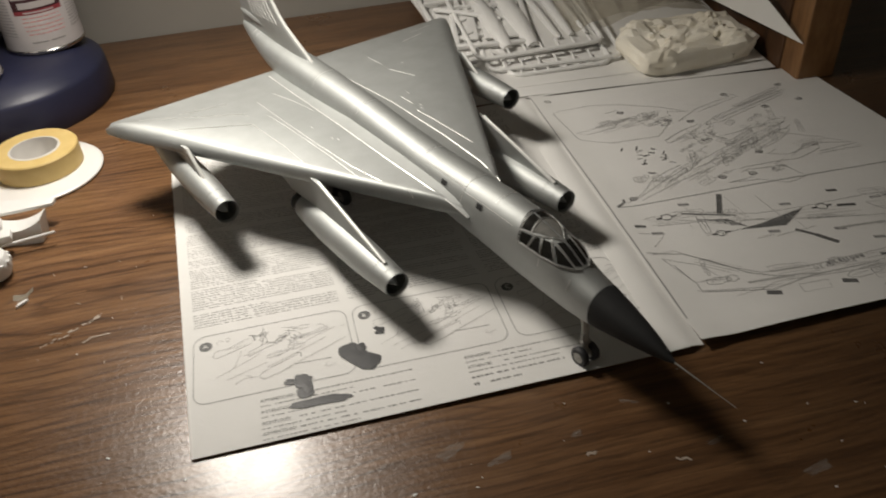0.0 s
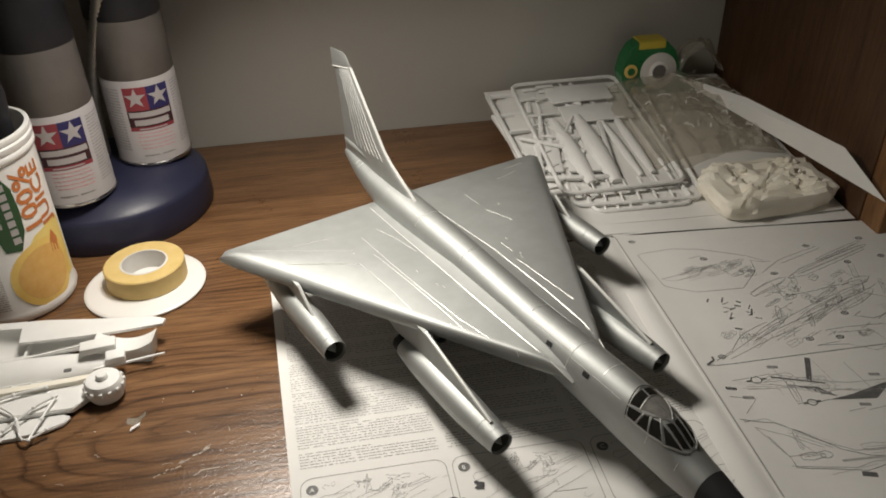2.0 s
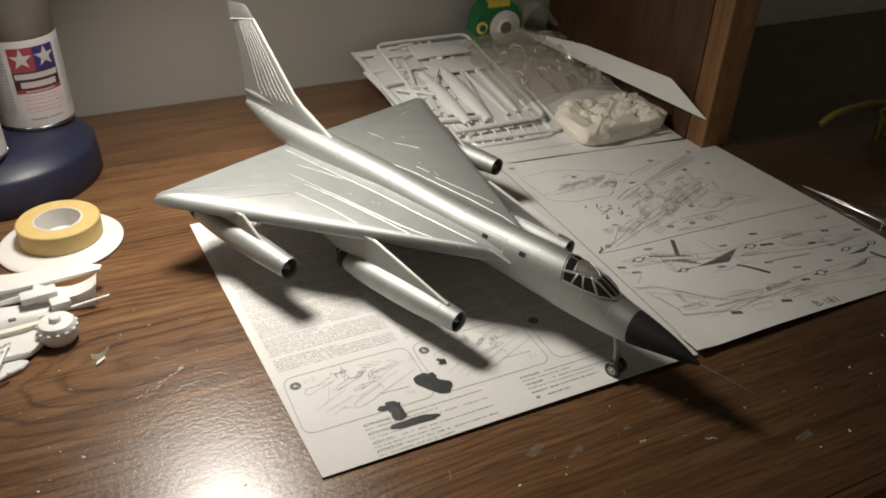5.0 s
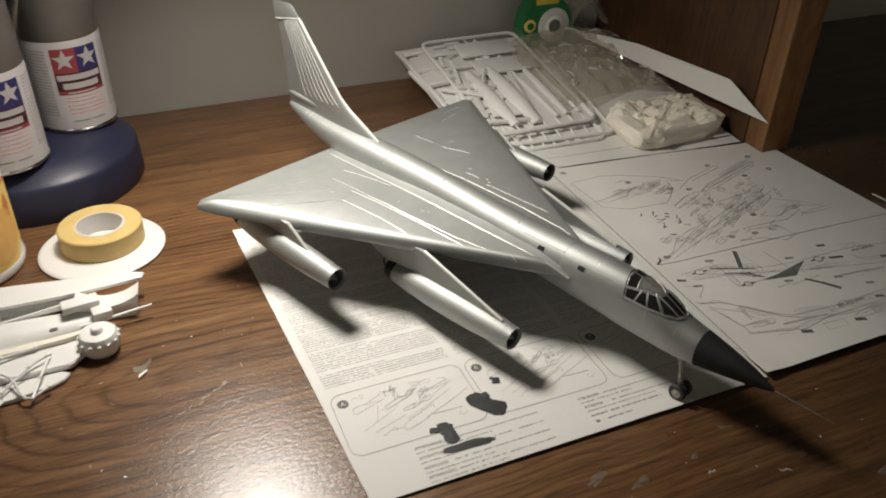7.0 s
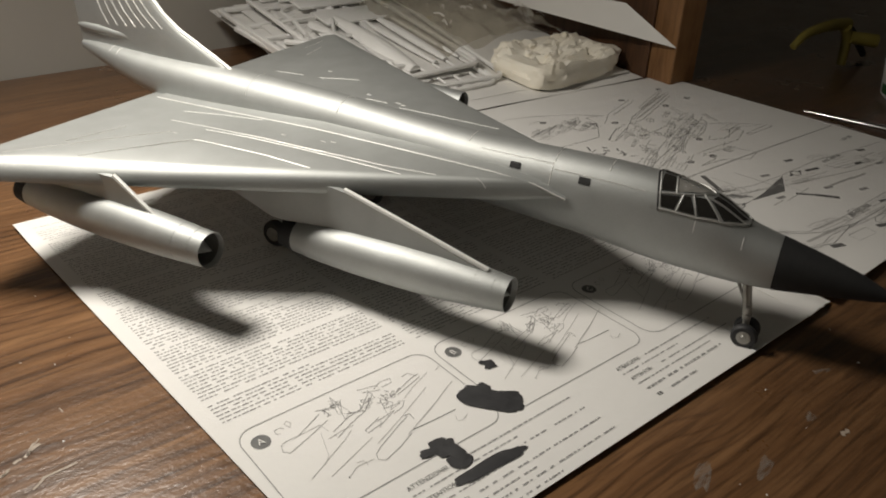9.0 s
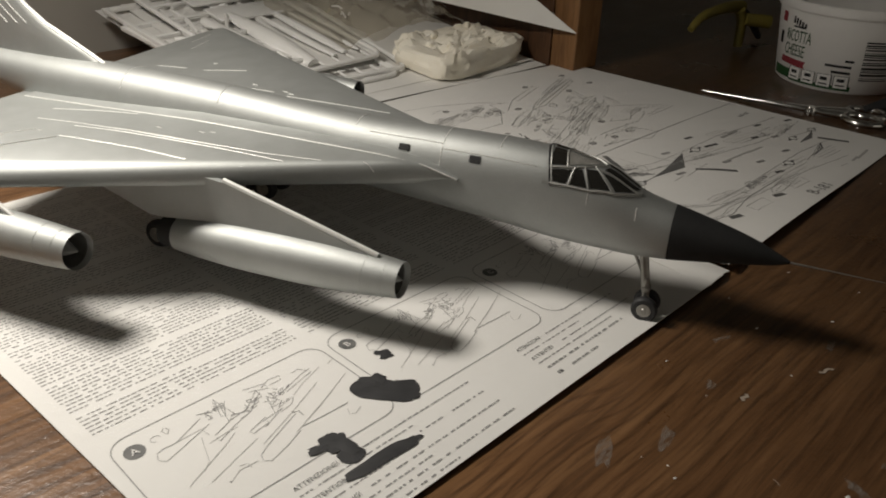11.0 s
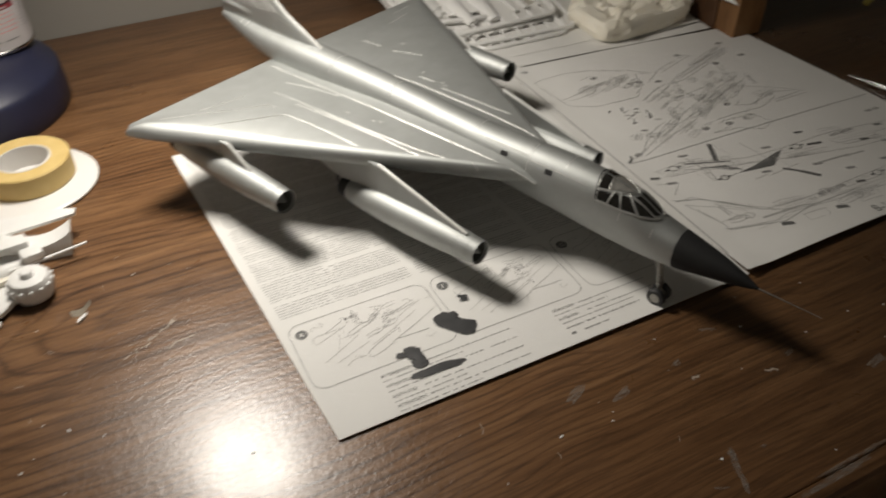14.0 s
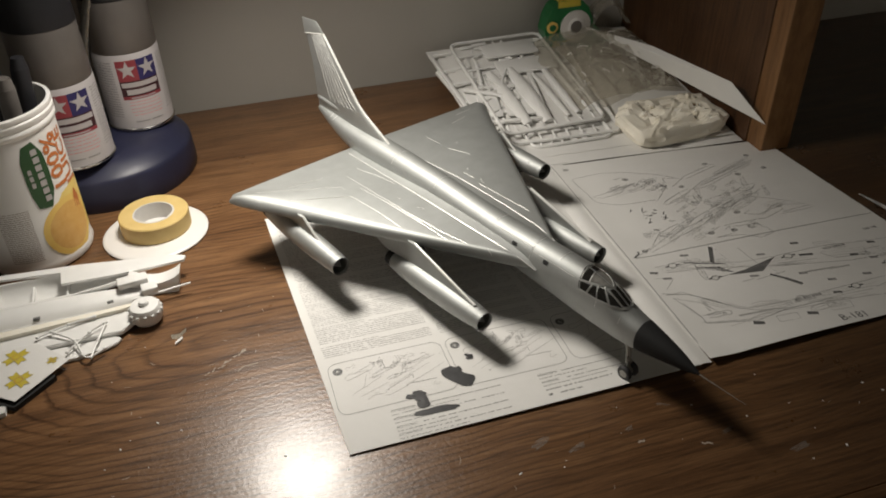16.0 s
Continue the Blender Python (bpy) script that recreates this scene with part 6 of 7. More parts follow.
mb.link(tr.outputs[0], m1.inputs[1])
mb.link(df.outputs[0], m1.inputs[2])
mb.link(m1.outputs[0], m2.inputs[1])
mb.link(gl.outputs[0], m2.inputs[2])
mb.link(m2.outputs[0], film_out.inputs["Surface"])
FILM = mb.m


def crumple(x0, x1, y0, y1, z_of, amp, seed, nx=26, ny=24):
    bm = bmesh.new()
    grid = []
    for j in range(ny + 1):
        row = []
        for i in range(nx + 1):
            a, b = i / nx, j / ny
            x, y = x0 + (x1 - x0) * a, y0 + (y1 - y0) * b
            q = Vector((x * 24, y * 30, seed))
            ridge = abs(noise.noise(q)) * 1.4 + abs(noise.noise(q * 2.1)) * 0.8 + noise.noise(q * 7.3) * 0.30
            edge = min(1.0, 6 * min(a, 1 - a, b, 1 - b))
            wob = noise.noise(Vector((x * 20, y * 20, seed + 5))) * 0.010
            row.append(bm.verts.new((x + wob, y + noise.noise(Vector((y * 22, x * 22, seed))) * 0.010, z_of(a, b) + amp * (0.75 - ridge) * (0.35 + 0.65 * edge))))
        grid.append(row)
    for j in range(ny):
        for i in range(nx):
            bm.faces.new((grid[j][i], grid[j][i + 1], grid[j + 1][i + 1], grid[j + 1][i]))
    return bm


bag = thing("plastic_bag", "crumpled clear plastic bag lying over the sprues", "plastic bag")
part("film", crumple(0.280, 0.397, 0.312, 0.428, lambda a, b: 0.016 + 0.022 * b + 0.010 * math.sin(math.pi * a), 0.010, 2.0), FILM, bag, "", True, 12)
part("film", crumple(0.300, 0.388, 0.300, 0.412, lambda a, b: 0.020 + 0.020 * b + 0.012 * math.sin(math.pi * a), 0.012, 9.0, 20, 20), FILM, bag, "", True, 12)
# pale rods along the folds stand in for glints on the film
creases = bmesh.new()
rc = random.Random(31)
for k in range(46):
    x, y = rc.uniform(0.292, 0.388), rc.uniform(0.318, 0.410)
    a, l = rc.uniform(0, math.pi), rc.uniform(0.003, 0.012)
    b = (y - 0.302) / 0.123
    z = 0.027 + 0.020 * b + 0.010 * math.sin(math.pi * (x - 0.268) / 0.128) + rc.uniform(-0.002, 0.003)
    pts = [(x + l * (q - 0.5) * math.cos(a), y + l * (q - 0.5) * math.sin(a), z + 0.003 * math.sin(math.pi * q) * rc.uniform(0.2, 1)) for q in (0, 0.33, 0.66, 1)]
    tube(creases, pts, rc.choice((0.0002, 0.0003, 0.0006)), 6)
part("film_crease", creases, FILM_GLINT, bag, "pale creases of the crumpled film, glints put into their colour", kind="stuff")
bag2 = thing("plastic_wrapper", "small clear wrapper standing behind the tape dispenser", "wrapper")
part("film", crumple(0.345, 0.390, 0.425, 0.452, lambda a, b: 0.046 + 0.022 * math.sin(math.pi * a), 0.012, 4.0, 24, 24), FILM, bag2, "", True, 22)

for sheet in list(bag.children) + list(bag2.children):
    sheet.visible_shadow = False

# large card leaning against the hutch
bm = bmesh.new()
A, B, C = Vector((0.338, 0.436, 0.049)), Vector((0.392, 0.2500, 0.0535)), Vector((0.4045, 0.2120, 0.0290))
for dz in (0.0, -0.0004):
    vs = [bm.verts.new(p + Vector((0, 0, dz))) for p in (A, C, B, A.lerp(B, 0.5) + Vector((0.004, 0.002, 0.004)))]
    bm.faces.new(vs if dz == 0.0 else vs[::-1])
bm.verts.ensure_lookup_table()
for i in range(4):
    j = (i + 1) % 4
    bm.faces.new((bm.verts[i], bm.verts[j], bm.verts[4 + j], bm.verts[4 + i]))
leaning = mesh_object("white_card", bm, PAPER, False)
tagged(leaning, "stiff white card leaning against the hutch panel", "card")

# tape dispenser
disp = thing("tape_dispenser", "green tape dispenser with a clear roll by the wall", "tape dispenser")
OUT = [(0.300, 0.034), (0.2955, 0.050), (0.2985, 0.064), (0.3040, 0.074), (0.3120, 0.0790), (0.3340, 0.0785), (0.3430, 0.0700), (0.3500, 0.0520), (0.3620, 0.0400), (0.3760, 0.0330), (0.3760, 0.0290), (0.3600, 0.0280)]
bm = bmesh.new()
a_ = [bm.verts.new((x, 0.428, z)) for x, z in OUT]
b_ = [bm.verts.new((x, 0.446, z)) for x, z in OUT]
for i in range(len(OUT)):
    j = (i + 1) % len(OUT)
    bm.faces.new((a_[i], a_[j], b_[j], b_[i]))
bm.faces.new(a_)
bm.faces.new(b_[::-1])
part("dispenser_body", bm, GREEN, disp, "green plastic shell", False)
for name, x, z, r, y0, y1, m in (("tape_roll", 0.3290, 0.0520, 0.0165, 0.4262, 0.4278, CORE), ("roll_hole", 0.3290, 0.0520, 0.0092, 0.4254, 0.4266, WHITE), ("roll_hole", 0.3290, 0.0520, 0.0062, 0.4248, 0.4256, CAP_GREY), ("ring_mark", 0.3035, 0.0535, 0.0060, 0.4266, 0.4279, JUICE), ("ring_centre", 0.3035, 0.0535, 0.0034, 0.4256, 0.4268, GREEN)):
    bm = bmesh.new()
    lathe_y([(r * 0.96, y0), (r, y0 + 0.0003), (r, y1)], 32, x, z, bm)
    part(name, bm, m, disp)
bm = bmesh.new()
plate(bm, [(0.4275, 0.0725), (0.4275, 0.0785), (0.4300, 0.0797), (0.4440, 0.0797), (0.4440, 0.0785), (0.4285, 0.0785), (0.4283, 0.0725)], 0.3090, 0.3330)
part("dispenser_label", bm, YELLOW, disp, "yellow paper label", False)

# ---------------------------------------------------------------- tub and tools at the right
tub = thing("cheese_tub", "white ricotta cheese tub with printed label standing on the desk", "tub", pose(0.5450, 0.0810, 0.0, 0, 0, -88) @ Matrix.Diagonal((0.91, 0.91, 0.84, 1)))
TUB_R = lambda z: 0.0460 + 0.0070 * z / 0.066
bm = lathe([(0.0420, 0.0008), (0.0442, 0.0), (0.0460, 0.0018), (TUB_R(0.060), 0.0600), (0.0542, 0.0602), (0.0546, 0.0615), (0.0546, 0.0665), (0.0536, 0.0675), (0.0520, 0.0665), (0.0450, 0.0040), (0.0001, 0.0030)], 72)
tub_body = part("tub_body", bm, WHITE, tub, "white plastic tub with rolled rim")
bm = bmesh.new()


def tub_rect(bm, x0, x1, z0, z1, off=0.0002):
    wrap(bm, rect(x0, x1, z0, z1), TUB_R, off)


def tub_word(bm, text, size, x, z, sx):
    for pts in letters(text, size):
        wrap(bm, [(x + p * sx, z + q) for p, q in pts], TUB_R, 0.0003)


tub_word(bm, "RICOTTA", 0.0135, -0.0345, 0.0350, 0.42)
tub_word(bm, "CHEESE", 0.0135, -0.0345, 0.0235, 0.45)
part("words", bm, DGREEN, tub_body)
bm = bmesh.new()
wrap(bm, [(-0.0370, 0.0160), (-0.0120, 0.0150), (-0.0130, 0.0178), (-0.0115, 0.0205), (-0.0365, 0.0212)], TUB_R, 0.0002)
part("red_banner", bm, RED, tub_body)
bm = bmesh.new()
tub_rect(bm, -0.0440, -0.0375, 0.0480, 0.0560)
part("red_flag", bm, RED, tub_body)
bm = bmesh.new()
tub_rect(bm, -0.0460, -0.0240, 0.0042, 0.0120)
tub_rect(bm, -0.0240, 0.0230, 0.0030, 0.0066)
part("green_band", bm, DGREEN, tub_body)
for k in range(4):
    x0 = -0.0245 + 0.0118 * k
    bm = bmesh.new()
    tub_rect(bm, x0, x0 + 0.0102, 0.0048, 0.0150, 0.0003)
    part("info_panel", bm, WHITE, tub_body)
bm = bmesh.new()
for k in range(4):
    x0 = -0.0245 + 0.0118 * k
    tub_rect(bm, x0 + 0.0025, x0 + 0.0075, 0.0100, 0.0126, 0.0005)
    tub_rect(bm, x0 + 0.0020, x0 + 0.0080, 0.0066, 0.0076, 0.0005)
    for x in (x0, x0 + 0.0099):
        tub_rect(bm, x, x + 0.0004, 0.0048, 0.0150, 0.0005)
    tub_rect(bm, x0, x0 + 0.0102, 0.0146, 0.0150, 0.0005)
rk = random.Random(4)
z = 0.0125
while z < 0.0440:
    h = rk.choice((0.0005, 0.0008, 0.0012, 0.0018))
    tub_rect(bm, 0.0275, 0.0520, z, z + h, 0.0003)
    z += h + rk.choice((0.0006, 0.0010, 0.0016))
for k, (x0, w) in enumerate(((0.0030, 0.018), (0.0080, 0.013), (0.0160, 0.006))):
    tub_rect(bm, x0, x0 + w, 0.0215 - 0.0048 * k if k < 2 else 0.0262, 0.0234 - 0.0048 * k if k < 2 else 0.0280)
for k in range(5):
    tub_rect(bm, -0.0290 + 0.0028 * k, -0.0272 + 0.0028 * k, 0.0490 - 0.0006 * k, 0.0545 - 0.0010 * k)
tub_rect(bm, -0.0280, -0.0170, 0.0462, 0.0474)
tub_rect(bm, -0.0440, -0.0395, 0.0300, 0.0400)
part("bar_code", bm, BLACK, tub_body, kind="stuff")

tongs = thing("steel_forceps", "slim polished steel forceps with finger rings lying on the desk", "forceps")
bm = bmesh.new()
tube(bm, [(0.4370, 0.1280, 0.0016), (0.4410, 0.0950, 0.0026), (0.4455, 0.0620, 0.0036), (0.4520, 0.0420, 0.0030)], 0.0006, 10, 0.0026)
part("arm", bm, CHROME, tongs)
bm = bmesh.new()
tube(bm, [(0.4382, 0.1270, 0.0016), (0.4440, 0.0950, 0.0026), (0.4470, 0.0620, 0.0036), (0.4620, 0.0430, 0.0030)], 0.0006, 10, 0.0024)
part("arm", bm, CHROME, tongs)
for cx, cy in ((0.4530, 0.0310), (0.4690, 0.0340)):
    bm = bmesh.new()
    tube(bm, [(cx + 0.0085 * math.cos(2 * math.pi * k / 24), cy + 0.0110 * math.sin(2 * math.pi * k / 24), 0.0026) for k in range(25)], 0.0022, 10)
    part("finger_ring", bm, CHROME, tongs)
bm = lathe([(0.0035, 0.0005), (0.0040, 0.0030), (0.0030, 0.0055), (0.0001, 0.0060)], 20, None, 0.4465, 0.0600)
part("pivot", bm, CHROME, tongs)

cutter = thing("red_handled_pliers", "small pliers with dark jaws and red plastic grips beside the tub", "pliers", pose(0.4740, 0.0370, 0.0, 0, 0, -31))
bm = bmesh.new()
tube(bm, [(0.0, 0, 0.0040), (0.014, 0.0005, 0.0055), (0.030, 0.001, 0.0065)], 0.0020, 14, 0.0062)
part("jaw", bm, TYRE, cutter, "dark steel jaws")
bm = lathe([(0.0050, 0.0015), (0.0056, 0.0060), (0.0050, 0.0105), (0.0001, 0.0112)], 24, None, 0.0300, 0.0010)
part("pivot", bm, TYRE, cutter)
for sg in (1, -1):
    bm = bmesh.new()
    tube(bm, spline([(0.031, sg * 0.002, 0.0062), (0.040, sg * 0.0065, 0.0066), (0.070, sg * 0.0120, 0.0066), (0.110, sg * 0.0150, 0.0062)], 6), 0.0042, 14, 0.0062)
    part("grip", bm, REDPLASTIC, cutter, "red-orange plastic grip")

pliers = thing("yellow_pliers", "small pliers with curved yellow grips lying in the shade", "pliers")
bm = bmesh.new()
tube(bm, spline([(0.500, 0.1770, 0.0240), (0.512, 0.1760, 0.0315), (0.531, 0.1755, 0.0340), (0.552, 0.1745, 0.0345), (0.570, 0.1730, 0.0330)], 6), 0.0026, 14, 0.0050)
part("grip", bm, YELLOW_GRIP, pliers)
bm = bmesh.new()
tube(bm, spline([(0.562, 0.1700, 0.0320), (0.567, 0.1690, 0.0220), (0.5665, 0.1680, 0.0030)], 6), 0.0042, 14, 0.0034)
part("grip", bm, YELLOW_GRIP, pliers)
bm = bmesh.new()
tube(bm, [(0.566, 0.1660, 0.0250), (0.574, 0.1580, 0.0240), (0.580, 0.1520, 0.0232)], 0.0048, 14, 0.0052)
part("cap", bm, YELLOW_GRIP, pliers)
bm = bmesh.new()
tube(bm, [(0.568, 0.1725, 0.0320), (0.590, 0.1720, 0.0200), (0.612, 0.1720, 0.0035)], 0.0040, 12, 0.0024)
part("jaw", bm, TYRE, pliers)

# ---------------------------------------------------------------- loose kit parts at the left
def half_shell(bm, length, r0, r1, r2, thick=0.0011, n=12, steps=16, up=True):
    """Half of a hollow kit body along x, open or closed side up."""
    outer, inner = [], []
    for k in range(steps + 1):
        c = k / steps
        r = lerp([(0, r0), (0.35, r1), (0.75, r1), (1, r2)], c)[0]
        for lst, rr in ((outer, r), (inner, max(0.0004, r - thick))):
            ring = []
            for j in range(n + 1):
                a = math.pi * j / n
                y, z = rr * math.cos(a), rr * math.sin(a) * 0.8
                ring.append((length * c, y, z if up else r1 * 0.8 - z))
            lst.append(ring)
    loft(bm, [o + i[::-1] for o, i in zip(outer, inner)])


def kit_part(name, label, x, y, z, turn, roll=0.0, pitch=0.0):
    return thing(name, label, "kit part", pose(x, y, z, roll, pitch, turn), "loose kit parts")


ob = kit_part("fuselage_half", "white kit fuselage half lying hollow side up", -0.298, 0.190, 0.0, 2)
bm = bmesh.new()
half_shell(bm, 0.190, 0.011, 0.0150, 0.0075, up=False)
part("shell", bm, STYRENE, ob)
for k in range(3):
    bm = bmesh.new()
    box(bm, 0.100 + 0.022 * k, 0.1012 + 0.022 * k, -0.0115, 0.0115, 0.0035, 0.0078, 0.0003)
    part("former", bm, STYRENE, ob)
ob = kit_part("wing_spar_part", "long flat white kit part lying over the fuselage halves", -0.215, 0.2085, 0.0125, -4, 4)
bm = bmesh.new()
prism(bm, [(0.060, -0.0100), (0.095, -0.0085), (0.118, -0.0062), (0.140, -0.003), (0.141, 0.0012), (0.134, 0.0040), (0.108, 0.0055), (0.070, 0.0085), (0.0, 0.0085), (0.0, 0.0042), (0.058, 0.0025)], 0.0, 0.0018)
part("panel", bm, STYRENE, ob, "", False)
ob = kit_part("fuselage_half", "white kit fuselage half lying flat side down", -0.290, 0.170, 0.0006, 3)
bm = bmesh.new()
half_shell(bm, 0.185, 0.0125, 0.0145, 0.0085, up=True)
part("shell", bm, STYRENE, ob)
for x in (0.118, 0.163):
    bm = bmesh.new()
    box(bm, x, x + 0.004, -0.0112, -0.0090, 0.0084, 0.0095, 0.0003)
    part("slot", bm, INK, ob)
ob = kit_part("cradle_part", "white kit bulkhead with a hollowed curved top edge", -0.1125, 0.1870, 0.0, -6)
bm = bmesh.new()
dip = [(0.034 - 0.034 * k / 12, 0.0150 - 0.0062 * math.sin(math.pi * k / 12) ** 0.8) for k in range(13)]
prism(bm, [(0.003, 0.0), (0.031, 0.0)] + dip, -0.007, 0.005)
bmesh.ops.transform(bm, matrix=Matrix.Rotation(radians(90), 4, "X"), verts=bm.verts)
part("bulkhead", bm, STYRENE, ob, "", False)
for x, y, z, w, d, t in ((-0.119, 0.1765, 0.0112, 0.0195, 0.009, 8), (-0.104, 0.1690, 0.0085, 0.0105, 0.0085, 10)):
    ob = kit_part("small_block_part", "small white kit block", x, y, z, t)
    bm = bmesh.new()
    box(bm, 0, w, 0, d, 0, 0.0045, 0.0010)
    part("block", bm, STYRENE, ob)
ob = kit_part("edge_strip_part", "long narrow cream kit strip beside the fuselage half", -0.290, 0.1500, 0.0056, 2)
bm = bmesh.new()
prism(bm, [(0, 0), (0.100, 0.0002), (0.172, 0.0030), (0.187, 0.0060), (0.186, 0.0075), (0.150, 0.0060), (0, 0.0050)], 0.0, 0.0034)
part("strip", bm, PUTTY, ob, "", False)
ob = kit_part("sprue_rod", "thin white sprue rod poking out of the parts", -0.112, 0.170, 0.0065, 5)
bm = bmesh.new()
tube(bm, [(0, 0, 0), (0.020, 0.001, 0.0004), (0.039, 0.002, 0.0012)], 0.0011, 8, 0.0007)
part("rod", bm, STYRENE, ob)
ob = kit_part("wing_part", "flat white kit wing with stepped end", -0.290, 0.141, 0.0022, 2, 3)
bm = bmesh.new()
prism(bm, [(0, -0.002), (0.172, -0.006), (0.176, -0.002), (0.180, 0.001), (0.179, 0.010), (0.174, 0.013), (0.174, 0.018), (0.110, 0.021), (0, 0.022)], 0.0, 0.0034)
bmesh.ops.bevel(bm, geom=[e for e in bm.edges], offset=0.0006, segments=2, affect="EDGES")
part("panel", bm, STYRENE, ob, "", True, 30)
bm = bmesh.new()
for k in range(6):
    tube(bm, [(0.100 + 0.010 * k, 0.0185, 0.0036), (0.107 + 0.010 * k, 0.0187, 0.0036)], 0.0006, 6)
part("detail_ridge", bm, STYRENE, ob)
ob = kit_part("tailplane_part", "flat white kit part with rounded end", -0.205, 0.1250, 0.0004, 3)
bm = bmesh.new()
prism(bm, [(0, 0), (0.060, -0.001), (0.075, 0.0005), (0.084, 0.0040), (0.087, 0.0085), (0.083, 0.0115), (0.040, 0.0125), (0, 0.013)], 0.0, 0.0022)
bmesh.ops.bevel(bm, geom=[e for e in bm.edges], offset=0.0005, segments=2, affect="EDGES")
part("panel", bm, STYRENE, ob, "", True, 30)
for chain in ([(-0.160, 0.150, 0.0090), (-0.146, 0.139, 0.0070), (-0.139, 0.1235, 0.0040), (-0.128, 0.128, 0.0045)], [(-0.127, 0.149, 0.0085), (-0.132, 0.135, 0.0060), (-0.136, 0.1225, 0.0040)], [(-0.150, 0.131, 0.0050), (-0.137, 0.143, 0.0078), (-0.128, 0.148, 0.0088)], [(-0.168, 0.148, 0.0080), (-0.150, 0.1545, 0.0085), (-0.134, 0.1575, 0.0085)]):
    ob = thing("gear_leg_part", "thin white kit landing gear strut lying on the parts", "kit part", None, "loose kit parts")
    bm = bmesh.new()
    tube(bm, spline(chain, 4), 0.0007, 8)
    for p in (chain[0], chain[-1], chain[1]):
        bmesh.ops.create_icosphere(bm, subdivisions=2, radius=0.0012, matrix=Matrix.Translation(p))
    part("strut", bm, STYRENE, ob)
# black card put in for the dark shade under the decal sheet
box_ = thing("dark_tray", "black card standing in for the shade under the decal sheet", "tray")
bm = bmesh.new()
prism(bm, [(-0.232, 0.140), (-0.190, 0.101), (-0.176, 0.0930), (-0.1555, 0.1130), (-0.160, 0.1180), (-0.205, 0.150)], 0.0, 0.0034)
part("tray_body", bm, BLACK, box_, "", False)
ob = kit_part("broken_chip", "white plastic chip on the desk", -0.191, 0.0885, 0.0, 20)
bm = bmesh.new()
prism(bm, [(0, 0), (0.010, -0.001), (0.012, 0.004), (0.007, 0.007), (-0.004, 0.006)], 0.0, 0.0030)
part("chip", bm, STYRENE, ob, "", False)
decal = thing("decal_sheet", "pale decal sheet with yellow cross markings", "decal sheet")
DC = [(-0.236, 0.140), (-0.1755, 0.0955), (-0.1480, 0.1235), (-0.1720, 0.1490)]
DZ = lambda a, b: 0.0056
part("sheet", sheet_mesh(DC, DZ, 12, 12, 0.0003), PAPER, decal)
dec_z = lambda x, y: 0.0057
for cx, cy in ((-0.1795, 0.1355), (-0.1755, 0.1135), (-0.1580, 0.1255)):
    k = 1.0 if cx < -0.17 else 0.45
    bm = bmesh.new()
    for t in (35, 125):
        fill(bm, turned([(-0.0078, -0.0026), (-0.0062, 0.0), (-0.0078, 0.0026), (0.0078, 0.0026), (0.0062, 0.0), (0.0078, -0.0026)], cx, cy, t, k), dec_z, INK_LIFT + 0.00008 * (t > 90))
    part("cross_mark", bm, YELLOW, decal, "printed yellow cross", False)
    bm = bmesh.new()
    stroke(bm, [(cx + k * 0.0022 * math.cos(0.6 * i), cy + k * 0.0022 * math.sin(0.6 * i)) for i in range(12)], 0.00025, lambda x, y: dec_z(x, y) + 0.00024)
    part("cross_ring", bm, ORANGE, decal, "", False)
    bm = bmesh.new()
    for t in (35, 125):
        stroke(bm, turned([(-0.0078, -0.0026), (-0.0062, 0.0), (-0.0078, 0.0026), (0.0078, 0.0026), (0.0062, 0.0), (0.0078, -0.0026), (-0.0078, -0.0026)], cx, cy, t, k), 0.00016, lambda x, y: dec_z(x, y) + 0.00016)
    part("cross_outline", bm, INK_GREY, decal, "", False)

# round white knob or cap shape with a nub on top
knob = thing("paint_pot", "small round white plastic knob with raised ribs", "pot", pose(-0.1025, 0.1530, 0.0) @ Matrix.Scale(0.91, 4))
bm = lathe([(0.0070, 0.0), (0.0095, 0.0015), (0.0112, 0.0050), (0.0116, 0.0090), (0.0110, 0.0125), (0.0098, 0.0146), (0.0085, 0.0150), (0.0036, 0.0150), (0.0034, 0.0172), (0.0026, 0.0180), (0.0001, 0.0181)], 40)
part("cap_body", bm, STYRENE, knob)
for k in range(14):
    a = 2 * math.pi * k / 14
    bm = bmesh.new()
    box(bm, -0.0011, 0.0011, -0.0008, 0.0008, 0.0085, 0.0118, 0.0004)
    bmesh.ops.transform(bm, matrix=Matrix.Rotation(a, 4, "Z") @ Matrix.Translation((0, -0.0114, 0)), verts=bm.verts)
    part("rib", bm, STYRENE, knob)

shard = thing("plastic_shard", "bent clear plastic shard lying on the wooden desk", "plastic shard", pose(-0.0840, 0.1290, 0.0002, 0, 0, 20))
bm = bmesh.new()
strip = []
for k in range(7):
    q = k / 6
    x, z = -0.005 + 0.010 * q, 0.0006 + 0.0052 * abs(q - 0.45) ** 1.3
    strip.append([(x, -0.0018 - 0.0008 * math.sin(5 * q), z), (x + 0.001, 0.0020 + 0.0007 * math.cos(4 * q), z + 0.0010 * q), (x + 0.001, 0.0020 + 0.0007 * math.cos(4 * q), z + 0.0010 * q + 0.0002), (x, -0.0018 - 0.0008 * math.sin(5 * q), z + 0.0002)])
loft(bm, strip)
part("film", bm, FILM, shard, "", False).visible_shadow = False
bm = bmesh.new()
prism(bm, [(-0.0050, -0.0062), (0.0008, -0.0040), (0.0016, -0.0022), (-0.0036, -0.0038)], 0.0, 0.0012)
part("chip", bm, STYRENE, shard, "milky broken end", False)

